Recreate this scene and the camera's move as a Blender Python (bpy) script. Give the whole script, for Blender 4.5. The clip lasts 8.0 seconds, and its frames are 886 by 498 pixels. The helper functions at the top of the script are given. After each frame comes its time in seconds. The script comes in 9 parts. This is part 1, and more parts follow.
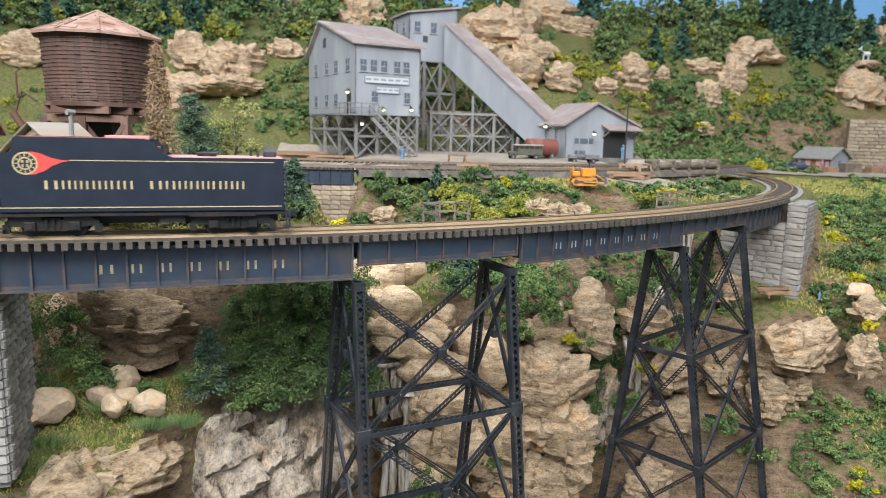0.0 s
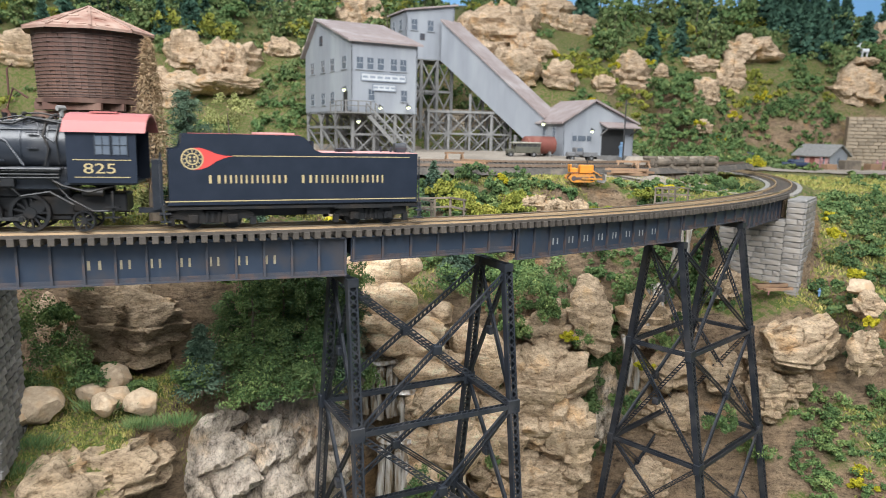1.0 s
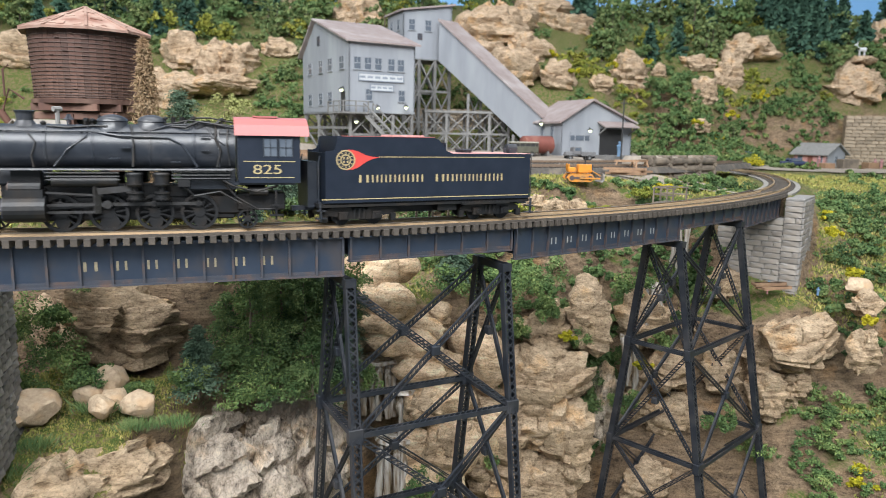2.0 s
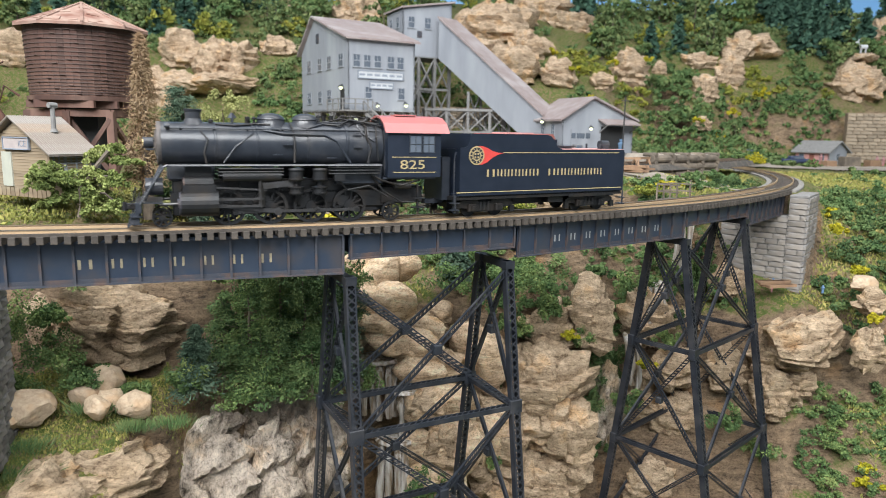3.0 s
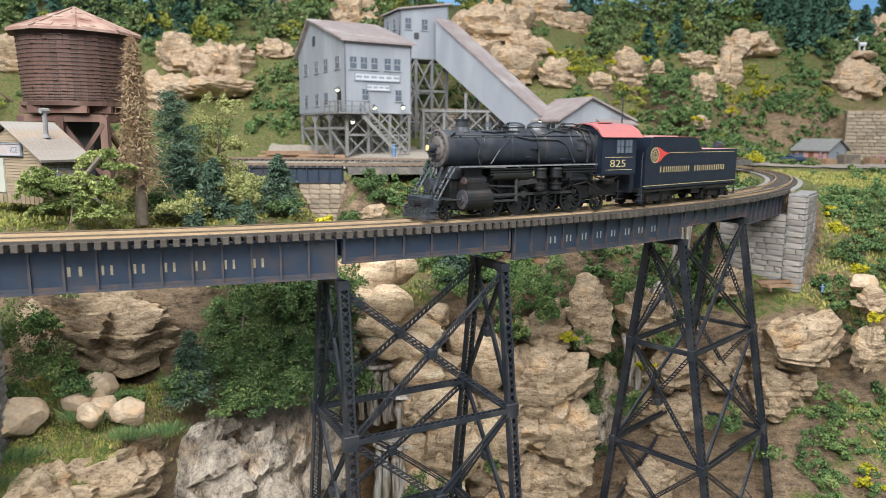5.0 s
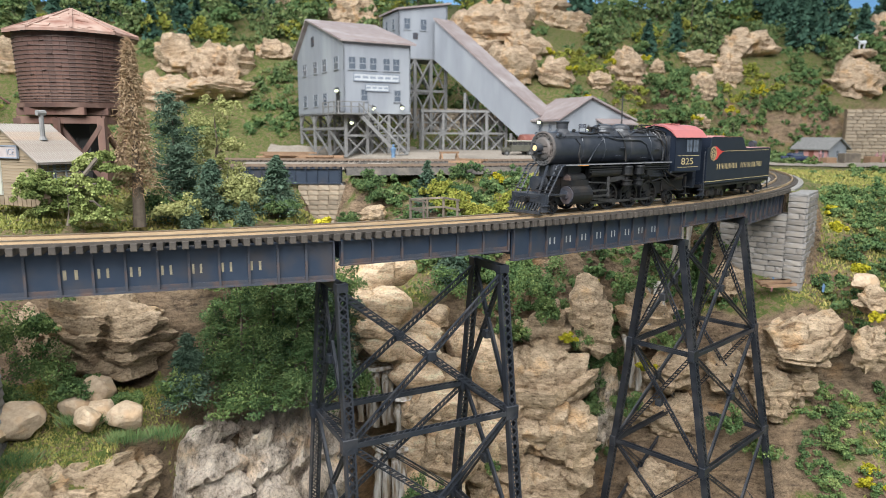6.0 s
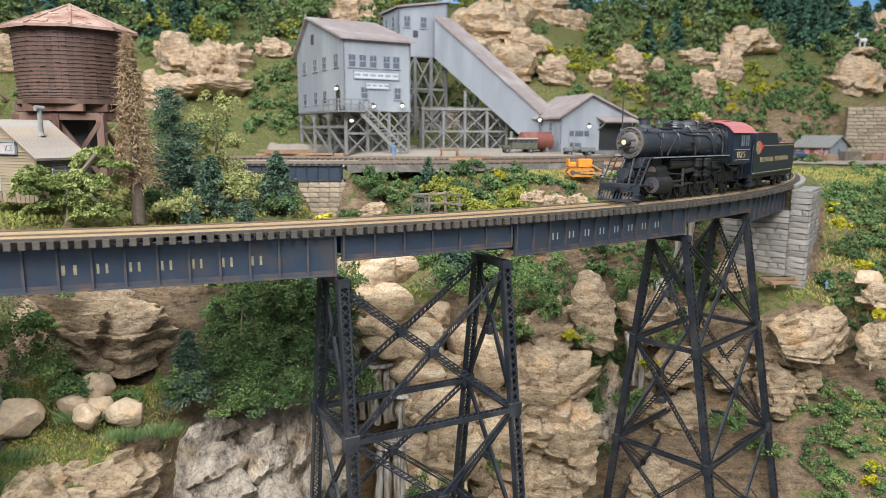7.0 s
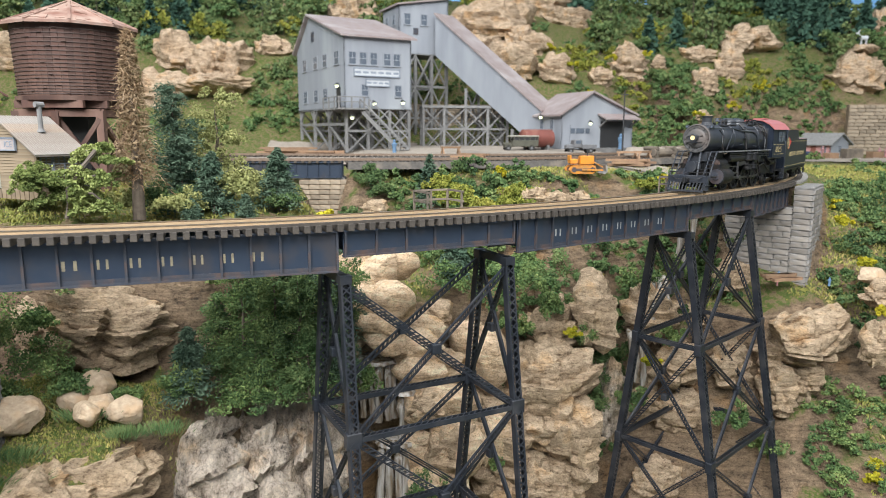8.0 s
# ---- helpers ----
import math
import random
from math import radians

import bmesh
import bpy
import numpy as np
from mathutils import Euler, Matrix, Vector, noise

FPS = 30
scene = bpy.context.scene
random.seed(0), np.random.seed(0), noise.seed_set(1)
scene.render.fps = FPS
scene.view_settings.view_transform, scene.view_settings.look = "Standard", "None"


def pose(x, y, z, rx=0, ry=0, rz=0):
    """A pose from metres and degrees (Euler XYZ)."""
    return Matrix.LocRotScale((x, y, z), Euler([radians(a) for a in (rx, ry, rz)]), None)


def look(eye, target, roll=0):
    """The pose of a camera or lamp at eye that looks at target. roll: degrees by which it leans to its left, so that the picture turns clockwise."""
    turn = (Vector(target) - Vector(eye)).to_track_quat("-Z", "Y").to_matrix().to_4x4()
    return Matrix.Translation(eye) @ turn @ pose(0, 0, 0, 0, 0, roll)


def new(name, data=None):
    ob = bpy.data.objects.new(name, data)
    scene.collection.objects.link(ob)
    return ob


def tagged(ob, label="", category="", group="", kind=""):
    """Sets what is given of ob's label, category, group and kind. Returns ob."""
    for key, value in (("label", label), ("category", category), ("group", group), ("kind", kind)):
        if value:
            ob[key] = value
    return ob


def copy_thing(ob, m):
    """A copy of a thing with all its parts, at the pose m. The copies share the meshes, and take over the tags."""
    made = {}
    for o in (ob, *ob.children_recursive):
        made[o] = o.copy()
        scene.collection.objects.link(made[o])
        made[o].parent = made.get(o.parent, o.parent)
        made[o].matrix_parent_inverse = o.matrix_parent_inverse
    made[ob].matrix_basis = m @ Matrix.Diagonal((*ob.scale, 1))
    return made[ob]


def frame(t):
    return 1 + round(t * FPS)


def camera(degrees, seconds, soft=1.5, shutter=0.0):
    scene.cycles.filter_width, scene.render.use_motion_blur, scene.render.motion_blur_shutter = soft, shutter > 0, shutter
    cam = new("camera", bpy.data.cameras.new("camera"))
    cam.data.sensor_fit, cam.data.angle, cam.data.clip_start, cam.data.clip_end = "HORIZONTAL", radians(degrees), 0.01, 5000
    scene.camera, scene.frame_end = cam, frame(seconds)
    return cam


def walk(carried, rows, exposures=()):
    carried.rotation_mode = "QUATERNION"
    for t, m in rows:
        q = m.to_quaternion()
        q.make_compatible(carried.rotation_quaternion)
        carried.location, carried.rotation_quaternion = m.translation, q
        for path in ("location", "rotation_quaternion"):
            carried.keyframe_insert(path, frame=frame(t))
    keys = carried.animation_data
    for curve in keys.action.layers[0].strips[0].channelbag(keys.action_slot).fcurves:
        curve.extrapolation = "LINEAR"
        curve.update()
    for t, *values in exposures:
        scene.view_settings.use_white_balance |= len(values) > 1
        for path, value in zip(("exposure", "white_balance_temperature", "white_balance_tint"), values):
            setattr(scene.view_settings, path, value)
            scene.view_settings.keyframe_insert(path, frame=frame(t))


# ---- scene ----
cam = camera(65.4, 8.0, soft=0.85, shutter=0.3)
PATH = [
    (0, (-0.0219, -0.0196, 0.0535), (0.0164, 1.9525, -0.2773), 1.48),
    (0.5, (-0.0216, -0.0159, 0.0517), (0.0173, 1.9563, -0.2783), 1.42),
    (1, (-0.0192, -0.0142, 0.0498), (0.0214, 1.958, -0.2801), 1.3),
    (1.5, (-0.0186, -0.014, 0.0504), (0.0246, 1.9582, -0.2789), 1.2),
    (3, (-0.0202, -0.006, 0.047), (0.0268, 1.9659, -0.2836), 1.02),
    (3.5, (-0.0172, -0.0025, 0.0484), (0.0264, 1.9694, -0.2827), 0.85),
    (4, (-0.0178, -0.0028, 0.0479), (0.0251, 1.9693, -0.2822), 0.73),
    (4.5, (-0.0172, -0.0032, 0.0475), (0.0272, 1.9693, -0.2799), 0.62),
    (6, (-0.0154, -0.0002, 0.0482), (0.028, 1.9722, -0.2796), 0.28),
    (6.5, (-0.0175, 0.0012, 0.047), (0.028, 1.9736, -0.2812), 0.24),
    (7, (-0.017, 0.003, 0.045), (0.028, 1.9754, -0.2829), 0.2),
    (7.5, (-0.0159, 0.0031, 0.0442), (0.0267, 1.9755, -0.2847), 0.15),
    (8, (-0.0183, 0.0052, 0.0432), (0.027, 1.9771, -0.2883), 0.17),
]
cam.data.dof.use_dof, cam.data.dof.focus_distance, cam.data.dof.aperture_fstop = True, 0.44, 18.0
walk(cam, [(t, look(eye, target, roll)) for t, eye, target, roll in PATH])

# ---- light and exposure ----
scene.view_settings.exposure = -0.08
world = bpy.data.worlds.new("room_light")
scene.world = world
world.use_nodes = True
world.node_tree.nodes["Background"].inputs[0].default_value = (0.82, 0.92, 1.0, 1)
world.node_tree.nodes["Background"].inputs[1].default_value = 0.36


def ceiling_lamp(x, y, z, sx, sy, watts, tx, ty, tz, colour):
    """A ceiling light of the layout room; places in metres."""
    lamp = bpy.data.lights.new("ceiling_light", "AREA")
    lamp.shape, lamp.size, lamp.size_y, lamp.energy, lamp.color = "RECTANGLE", sx, sy, watts, colour
    ob = new("ceiling_light", lamp)
    ob.matrix_world = look((x, y, z), (tx, ty, tz))
    return ob


ceiling_lamp(-0.35, -1.0, 1.34, 2.8, 0.9, 135, 0.0, 0.5, -0.14, (0.965, 0.985, 1.0))
ceiling_lamp(0.05, 0.45, 1.75, 2.4, 0.8, 30, 0.05, 0.52, 0.0, (0.965, 0.985, 1.0))

# ---- geometry helpers: all lengths below are centimetres ----
CM = 0.01


def part(name, bm, material, parent=None, label="", smooth=False):
    me = bpy.data.meshes.new(name)
    bm.normal_update()
    bm.to_mesh(me)
    bm.free()
    me.transform(Matrix.Scale(CM, 4))
    if smooth:
        me.shade_smooth()
        me.set_sharp_from_angle(angle=radians(38))
    me.materials.append(material)
    ob = new(name, me)
    ob.parent = parent
    return tagged(ob, label)


def arrays(name, verts, faces, material, parent=None, label="", smooth=False):
    me = bpy.data.meshes.new(name)
    me.from_pydata([(x * CM, y * CM, z * CM) for x, y, z in verts], [], faces)
    if smooth:
        me.shade_smooth()
    me.materials.append(material)
    ob = new(name, me)
    ob.parent = parent
    return tagged(ob, label)


def place(x, y, z, rz=0, rx=0, ry=0):
    return pose(x * CM, y * CM, z * CM, rx, ry, rz)


def thing(name, label, category, group="", m=None):
    ob = new(name)
    ob.empty_display_size = 0.01
    if m is not None:
        ob.matrix_world = m
    return tagged(ob, label, category, group)


def shared(name, mesh, parent, m):
    ob = new(name, mesh)
    ob.parent = parent
    ob.matrix_basis = m
    return ob


def box(bm, x, y, z, sx, sy, sz, m=None, bevel=0.0):
    """A block centred at x, y, z."""
    made = bmesh.ops.create_cube(bm, size=1)["verts"]
    bmesh.ops.scale(bm, vec=(sx, sy, sz), verts=made)
    bmesh.ops.translate(bm, vec=(x, y, z), verts=made)
    if bevel:
        edges = list({e for v in made for e in v.link_edges})
        made = list({v for f in bmesh.ops.bevel(bm, geom=edges, offset=bevel, segments=1, affect="EDGES")["faces"] for v in f.verts} | {v for v in made if v.is_valid})
    if m is not None:
        bmesh.ops.transform(bm, matrix=m, verts=made)
    return bm


def rod(bm, a, b, r0, r1=None, n=8, caps=True):
    """A round bar from a to b."""
    a, b = Vector(a), Vector(b)
    d = b - a
    made = bmesh.ops.create_cone(bm, cap_ends=caps, segments=n, radius1=r0, radius2=r0 if r1 is None else r1, depth=d.length)["verts"]
    bmesh.ops.transform(bm, matrix=Matrix.Translation((a + b) / 2) @ d.to_track_quat("Z", "Y").to_matrix().to_4x4(), verts=made)
    return bm


def beam(bm, a, b, w, h, up=(0, 0, 1)):
    """A rectangular bar from a to b, w wide across up and h along it."""
    a, b = Vector(a), Vector(b)
    z = (b - a).normalized()
    x = z.cross(Vector(up))
    x = x.normalized() if x.length > 1e-4 else z.orthogonal().normalized()
    y = x.cross(z)
    m = Matrix((x, y, z)).transposed().to_4x4()
    m.translation = (a + b) / 2
    made = bmesh.ops.create_cube(bm, size=1)["verts"]
    bmesh.ops.scale(bm, vec=(w, h, (b - a).length), verts=made)
    bmesh.ops.transform(bm, matrix=m, verts=made)
    return bm


def prism(bm, outline, axis_from, axis_to, frame_m=None):
    """An outline of (u, v) pushed along local y from axis_from to axis_to, u being x and v z."""
    front = [bm.verts.new((u, axis_from, v)) for u, v in outline]
    back = [bm.verts.new((u, axis_to, v)) for u, v in outline]
    n = len(outline)
    bm.faces.new(front)
    bm.faces.new(back[::-1])
    for i in range(n):
        bm.faces.new((front[i], back[i], back[(i + 1) % n], front[(i + 1) % n])[::-1])
    if frame_m is not None:
        bmesh.ops.transform(bm, matrix=frame_m, verts=front + back)
    bmesh.ops.recalc_face_normals(bm, faces=bm.faces)
    return bm


# ---- materials ----
def material(name, base, rough=0.7, metal=0.0, second=None, scale=300.0, amount=0.5, bump=0.2, third=None, coarse=40.0, stretch=(1, 1, 1), per_object=0.0, spec=0.5):
    """Two scales of noise between the colours, with a fine relief."""
    mat = bpy.data.materials.new(name)
    mat.use_nodes = True
    nt = mat.node_tree
    bsdf = nt.nodes["Principled BSDF"]
    bsdf.inputs["Roughness"].default_value = rough
    bsdf.inputs["Metallic"].default_value = metal
    bsdf.inputs["Specular IOR Level"].default_value = spec
    coord = nt.nodes.new("ShaderNodeTexCoord")
    mapping = nt.nodes.new("ShaderNodeMapping")
    mapping.inputs["Scale"].default_value = stretch
    nt.links.new(coord.outputs["Object"], mapping.inputs["Vector"])

    def noisy(s, detail, lo, hi):
        n = nt.nodes.new("ShaderNodeTexNoise")
        n.inputs["Scale"].default_value = s
        n.inputs["Detail"].default_value = detail
        nt.links.new(mapping.outputs["Vector"], n.inputs["Vector"])
        r = nt.nodes.new("ShaderNodeMapRange")
        r.inputs["From Min"].default_value, r.inputs["From Max"].default_value = lo, hi
        nt.links.new(n.outputs["Fac"], r.inputs["Value"])
        return n, r

    fine, fine_r = noisy(scale, 6, 0.5 - 0.25 / max(amount, 0.05) * 0.5, 0.5 + 0.25 / max(amount, 0.05) * 0.5)
    mix = nt.nodes.new("ShaderNodeMix")
    mix.data_type = "RGBA"
    mix.inputs["A"].default_value = (*base, 1)
    mix.inputs["B"].default_value = (*(second or [c * 0.6 for c in base]), 1)
    nt.links.new(fine_r.outputs["Result"], mix.inputs["Factor"])
    out = mix.outputs["Result"]
    if third:
        _, cr = noisy(coarse, 4, 0.48, 0.68)
        mix2 = nt.nodes.new("ShaderNodeMix")
        mix2.data_type = "RGBA"
        nt.links.new(cr.outputs["Result"], mix2.inputs["Factor"])
        nt.links.new(out, mix2.inputs["A"])
        mix2.inputs["B"].default_value = (*third, 1)
        out = mix2.outputs["Result"]
    if per_object:
        info = nt.nodes.new("ShaderNodeObjectInfo")
        hsv = nt.nodes.new("ShaderNodeHueSaturation")
        r = nt.nodes.new("ShaderNodeMapRange")
        r.inputs["To Min"].default_value, r.inputs["To Max"].default_value = 1 - per_object, 1 + per_object
        nt.links.new(info.outputs["Random"], r.inputs["Value"])
        nt.links.new(r.outputs["Result"], hsv.inputs["Value"])
        nt.links.new(out, hsv.inputs["Color"])
        out = hsv.outputs["Color"]
    nt.links.new(out, bsdf.inputs["Base Color"])
    if bump:
        b = nt.nodes.new("ShaderNodeBump")
        b.inputs["Strength"].default_value = bump
        b.inputs["Distance"].default_value = 0.0008
        nt.links.new(fine.outputs["Fac"], b.inputs["Height"])
        nt.links.new(b.outputs["Normal"], bsdf.inputs["Normal"])
    return mat


def foliage(name, colours, rough=0.9):
    """Leaf colours by island, between the given ones."""
    mat = bpy.data.materials.new(name)
    mat.use_nodes = True
    nt = mat.node_tree
    bsdf = nt.nodes["Principled BSDF"]
    bsdf.inputs["Roughness"].default_value = rough
    bsdf.inputs["Specular IOR Level"].default_value = 0.15
    geo = nt.nodes.new("ShaderNodeNewGeometry")
    ramp = nt.nodes.new("ShaderNodeValToRGB")
    while len(ramp.color_ramp.elements) < len(colours):
        ramp.color_ramp.elements.new(0.5)
    for i, (e, c) in enumerate(zip(ramp.color_ramp.elements, colours)):
        e.position, e.color = i / (len(colours) - 1), (*c, 1)
    coord = nt.nodes.new("ShaderNodeTexCoord")
    n = nt.nodes.new("ShaderNodeTexNoise")
    n.inputs["Scale"].default_value, n.inputs["Detail"].default_value = 45, 3
    nt.links.new(coord.outputs["Object"], n.inputs["Vector"])
    add = nt.nodes.new("ShaderNodeMath")
    add.operation = "MULTIPLY_ADD"
    add.inputs[1].default_value = 0.45
    sub = nt.nodes.new("ShaderNodeMapRange")
    sub.inputs["From Min"].default_value, sub.inputs["From Max"].default_value = 0.3, 0.7
    sub.inputs["To Max"].default_value = 0.6
    nt.links.new(n.outputs["Fac"], sub.inputs["Value"])
    nt.links.new(geo.outputs["Random Per Island"], add.inputs[0])
    nt.links.new(sub.outputs["Result"], add.inputs[2])
    nt.links.new(add.outputs["Value"], ramp.inputs["Fac"])
    nt.links.new(ramp.outputs["Color"], bsdf.inputs["Base Color"])
    return mat


def rock_material(name, light, mid, dark, grass=False, grain=(1, 1, 3.2)):
    """Layered stone with stains; on gentle slopes soil and turf where grass is set."""
    mat = bpy.data.materials.new(name)
    mat.use_nodes = True
    nt = mat.node_tree
    L = nt.links
    bsdf = nt.nodes["Principled BSDF"]
    bsdf.inputs["Roughness"].default_value = 0.85
    bsdf.inputs["Specular IOR Level"].default_value = 0.25
    coord = nt.nodes.new("ShaderNodeTexCoord")
    mapping = nt.nodes.new("ShaderNodeMapping")
    mapping.inputs["Scale"].default_value = grain
    mapping.inputs["Rotation"].default_value = (0.15, 0.12, 0)
    L.new(coord.outputs["Object"], mapping.inputs["Vector"])

    def noisy(vec, s, detail, rough=0.6):
        n = nt.nodes.new("ShaderNodeTexNoise")
        n.inputs["Scale"].default_value, n.inputs["Detail"].default_value, n.inputs["Roughness"].default_value = s, detail, rough
        L.new(vec, n.inputs["Vector"])
        return n.outputs["Fac"]

    def ramp(fac, stops):
        r = nt.nodes.new("ShaderNodeValToRGB")
        while len(r.color_ramp.elements) < len(stops):
            r.color_ramp.elements.new(0.5)
        for e, (p, c) in zip(r.color_ramp.elements, stops):
            e.position, e.color = p, (*c, 1)
        L.new(fac, r.inputs["Fac"])
        return r.outputs["Color"]

    def mixed(fac, a, b, mode="MIX"):
        m = nt.nodes.new("ShaderNodeMix")
        m.data_type, m.blend_type = "RGBA", mode
        if isinstance(fac, float):
            m.inputs["Factor"].default_value = fac
        else:
            L.new(fac, m.inputs["Factor"])
        for key, v in (("A", a), ("B", b)):
            if isinstance(v, tuple):
                m.inputs[key].default_value = (*v, 1)
            else:
                L.new(v, m.inputs[key])
        return m.outputs["Result"]

    big = noisy(coord.outputs["Object"], 22, 5)
    strata = noisy(mapping.outputs["Vector"], 75, 12, 0.76)
    fine = noisy(coord.outputs["Object"], 520, 9, 0.75)
    tone = ramp(strata, [(0.37, dark), (0.44, mid), (0.53, light), (0.62, tuple(min(0.8, 1.25 * c) for c in light)), (0.68, mid), (0.75, dark)])
    patch = ramp(big, [(0.36, (1.0, 0.80, 0.58)), (0.46, (1, 0.97, 0.94)), (0.56, (0.8, 0.75, 0.71)), (0.66, (1, 0.93, 0.84))])
    col = mixed(0.85, tone, patch, "MULTIPLY")
    speck = ramp(fine, [(0.35, (0.38, 0.34, 0.3)), (0.46, (1, 1, 1)), (0.67, (1.28, 1.26, 1.22))])
    col = mixed(0.85, col, speck, "MULTIPLY")
    crack = nt.nodes.new("ShaderNodeTexVoronoi")
    crack.feature = "DISTANCE_TO_EDGE"
    crack.inputs["Scale"].default_value = 55
    wob = nt.nodes.new("ShaderNodeMix")
    wob.data_type = "RGBA"
    wob.inputs["Factor"].default_value = 0.06
    wn = nt.nodes.new("ShaderNodeTexNoise")
    wn.inputs["Scale"].default_value = 60
    L.new(coord.outputs["Object"], wn.inputs["Vector"])
    L.new(mapping.outputs["Vector"], wob.inputs["A"])
    L.new(wn.outputs["Color"], wob.inputs["B"])
    L.new(wob.outputs["Result"], crack.inputs["Vector"])
    col = mixed(0.4, col, ramp(crack.outputs["Distance"], [(0.0, (0.35, 0.3, 0.27)), (0.05, (1, 1, 1))]), "MULTIPLY")
    if grass:
        geo = nt.nodes.new("ShaderNodeNewGeometry")
        sep = nt.nodes.new("ShaderNodeSeparateXYZ")
        L.new(geo.outputs["Normal"], sep.inputs["Vector"])
        soil = ramp(noisy(coord.outputs["Object"], 180, 7, 0.75), [(0.32, (0.06, 0.045, 0.028)), (0.44, (0.26, 0.19, 0.11)), (0.5, (0.13, 0.15, 0.04)), (0.6, (0.07, 0.12, 0.025)), (0.72, (0.22, 0.22, 0.07))])
        add = nt.nodes.new("ShaderNodeMath")
        add.operation = "MULTIPLY_ADD"
        add.inputs[1].default_value = 0.5
        L.new(noisy(coord.outputs["Object"], 25, 5), add.inputs[0])
        L.new(sep.outputs["Z"], add.inputs[2])
        r = nt.nodes.new("ShaderNodeMapRange")
        r.inputs["From Min"].default_value, r.inputs["From Max"].default_value = 0.82, 0.97
        L.new(add.outputs["Value"], r.inputs["Value"])
        col = mixed(r.outputs["Result"], col, soil)
    L.new(col, bsdf.inputs["Base Color"])
    b = nt.nodes.new("ShaderNodeBump")
    b.inputs["Strength"].default_value, b.inputs["Distance"].default_value = 1.0, 0.0055
    h = nt.nodes.new("ShaderNodeMath")
    h.operation = "MULTIPLY_ADD"
    h.inputs[1].default_value = 0.3
    L.new(fine, h.inputs[0])
    L.new(strata, h.inputs[2])
    L.new(h.outputs["Value"], b.inputs["Height"])
    L.new(b.outputs["Normal"], bsdf.inputs["Normal"])
    return mat


M_GROUND = rock_material("layout_ground", (0.29, 0.215, 0.145), (0.20, 0.148, 0.10), (0.085, 0.064, 0.047), grass=True)
M_ROCK = rock_material("tan_rock", (0.55, 0.435, 0.31), (0.43, 0.33, 0.225), (0.17, 0.122, 0.08))
M_PILE = rock_material("warm_boulder_rock", (0.76, 0.60, 0.43), (0.64, 0.48, 0.32), (0.34, 0.24, 0.155))
M_GREYROCK = rock_material("grey_rock", (0.66, 0.58, 0.495), (0.42, 0.365, 0.31), (0.10, 0.09, 0.08), grain=(1.7, 1.2, 1.0))
M_BOULDER = material("boulder_stone", (0.50, 0.39, 0.27), 0.88, second=(0.30, 0.22, 0.15), scale=420, third=(0.44, 0.30, 0.18), coarse=90, bump=1.6, per_object=0.15)
M_STEEL = material("blue_black_steel", (0.020, 0.031, 0.053), 0.42, second=(0.030, 0.043, 0.067), scale=120, third=(0.044, 0.043, 0.05), coarse=60, bump=0.1)
M_RUST = material("rusty_edge_steel", (0.045, 0.048, 0.06), 0.65, second=(0.036, 0.043, 0.06), scale=260, third=(0.10, 0.063, 0.05), coarse=90, bump=0.3)
M_TOWER = material("black_tower_steel", (0.010, 0.012, 0.017), 0.42, second=(0.020, 0.024, 0.032), scale=150, third=(0.04, 0.04, 0.044), coarse=70, bump=0.1)
M_TIE = material("weathered_tie", (0.045, 0.038, 0.033), 0.85, second=(0.085, 0.07, 0.056), scale=400, bump=0.4, per_object=0.25)
M_RAIL = material("brown_rail", (0.36, 0.25, 0.15), 0.5, second=(0.46, 0.33, 0.2), scale=250, bump=0.1)
M_OLDRAIL = material("rusty_siding_rail", (0.15, 0.10, 0.07), 0.6, second=(0.21, 0.15, 0.105), scale=250, bump=0.1)
M_RAILTOP = material("bright_rail_head", (0.62, 0.52, 0.40), 0.3, metal=0.9, second=(0.5, 0.4, 0.3), scale=200, bump=0)
M_BLACK = material("engine_black", (0.018, 0.022, 0.030), 0.3, second=(0.032, 0.037, 0.047), scale=250, third=(0.058, 0.058, 0.062), coarse=70, bump=0.06)
M_NAVY = material("tender_blue_black", (0.010, 0.015, 0.026), 0.42, second=(0.016, 0.022, 0.036), scale=150, bump=0.03, spec=0.3)
M_GRIME = material("grimy_running_gear", (0.009, 0.010, 0.012), 0.48, metal=0.2, second=(0.016, 0.016, 0.017), scale=300, third=(0.028, 0.022, 0.018), coarse=100, bump=0.2)
M_ROD = material("worn_rod_steel", (0.10, 0.10, 0.105), 0.4, metal=0.7, second=(0.06, 0.055, 0.05), scale=300, bump=0.1)
M_BRIGHT = material("worn_silver_edge", (0.42, 0.42, 0.43), 0.4, metal=0.5, second=(0.22, 0.22, 0.23), scale=300, bump=0)
M_REDROOF = material("red_cab_roof", (0.42, 0.13, 0.12), 0.4, second=(0.32, 0.12, 0.12), scale=120, bump=0.05)
M_PINK = material("pale_red_deck", (0.55, 0.30, 0.29), 0.6, second=(0.45, 0.22, 0.2), scale=120, bump=0.05)
M_GOLD = material("gold_lettering", (0.46, 0.36, 0.18), 0.55, second=(0.34, 0.27, 0.14), scale=400, bump=0)
M_DULLGOLD = material("faded_gold_lettering", (0.33, 0.28, 0.18), 0.7, second=(0.2, 0.17, 0.12), scale=500, bump=0)
M_CREAM = material("cream_lettering", (0.25, 0.25, 0.235), 0.7, second=(0.3, 0.32, 0.33), scale=500, bump=0)
M_REDSIGN = material("red_emblem", (0.62, 0.06, 0.05), 0.5, second=(0.5, 0.05, 0.045), scale=300, bump=0)
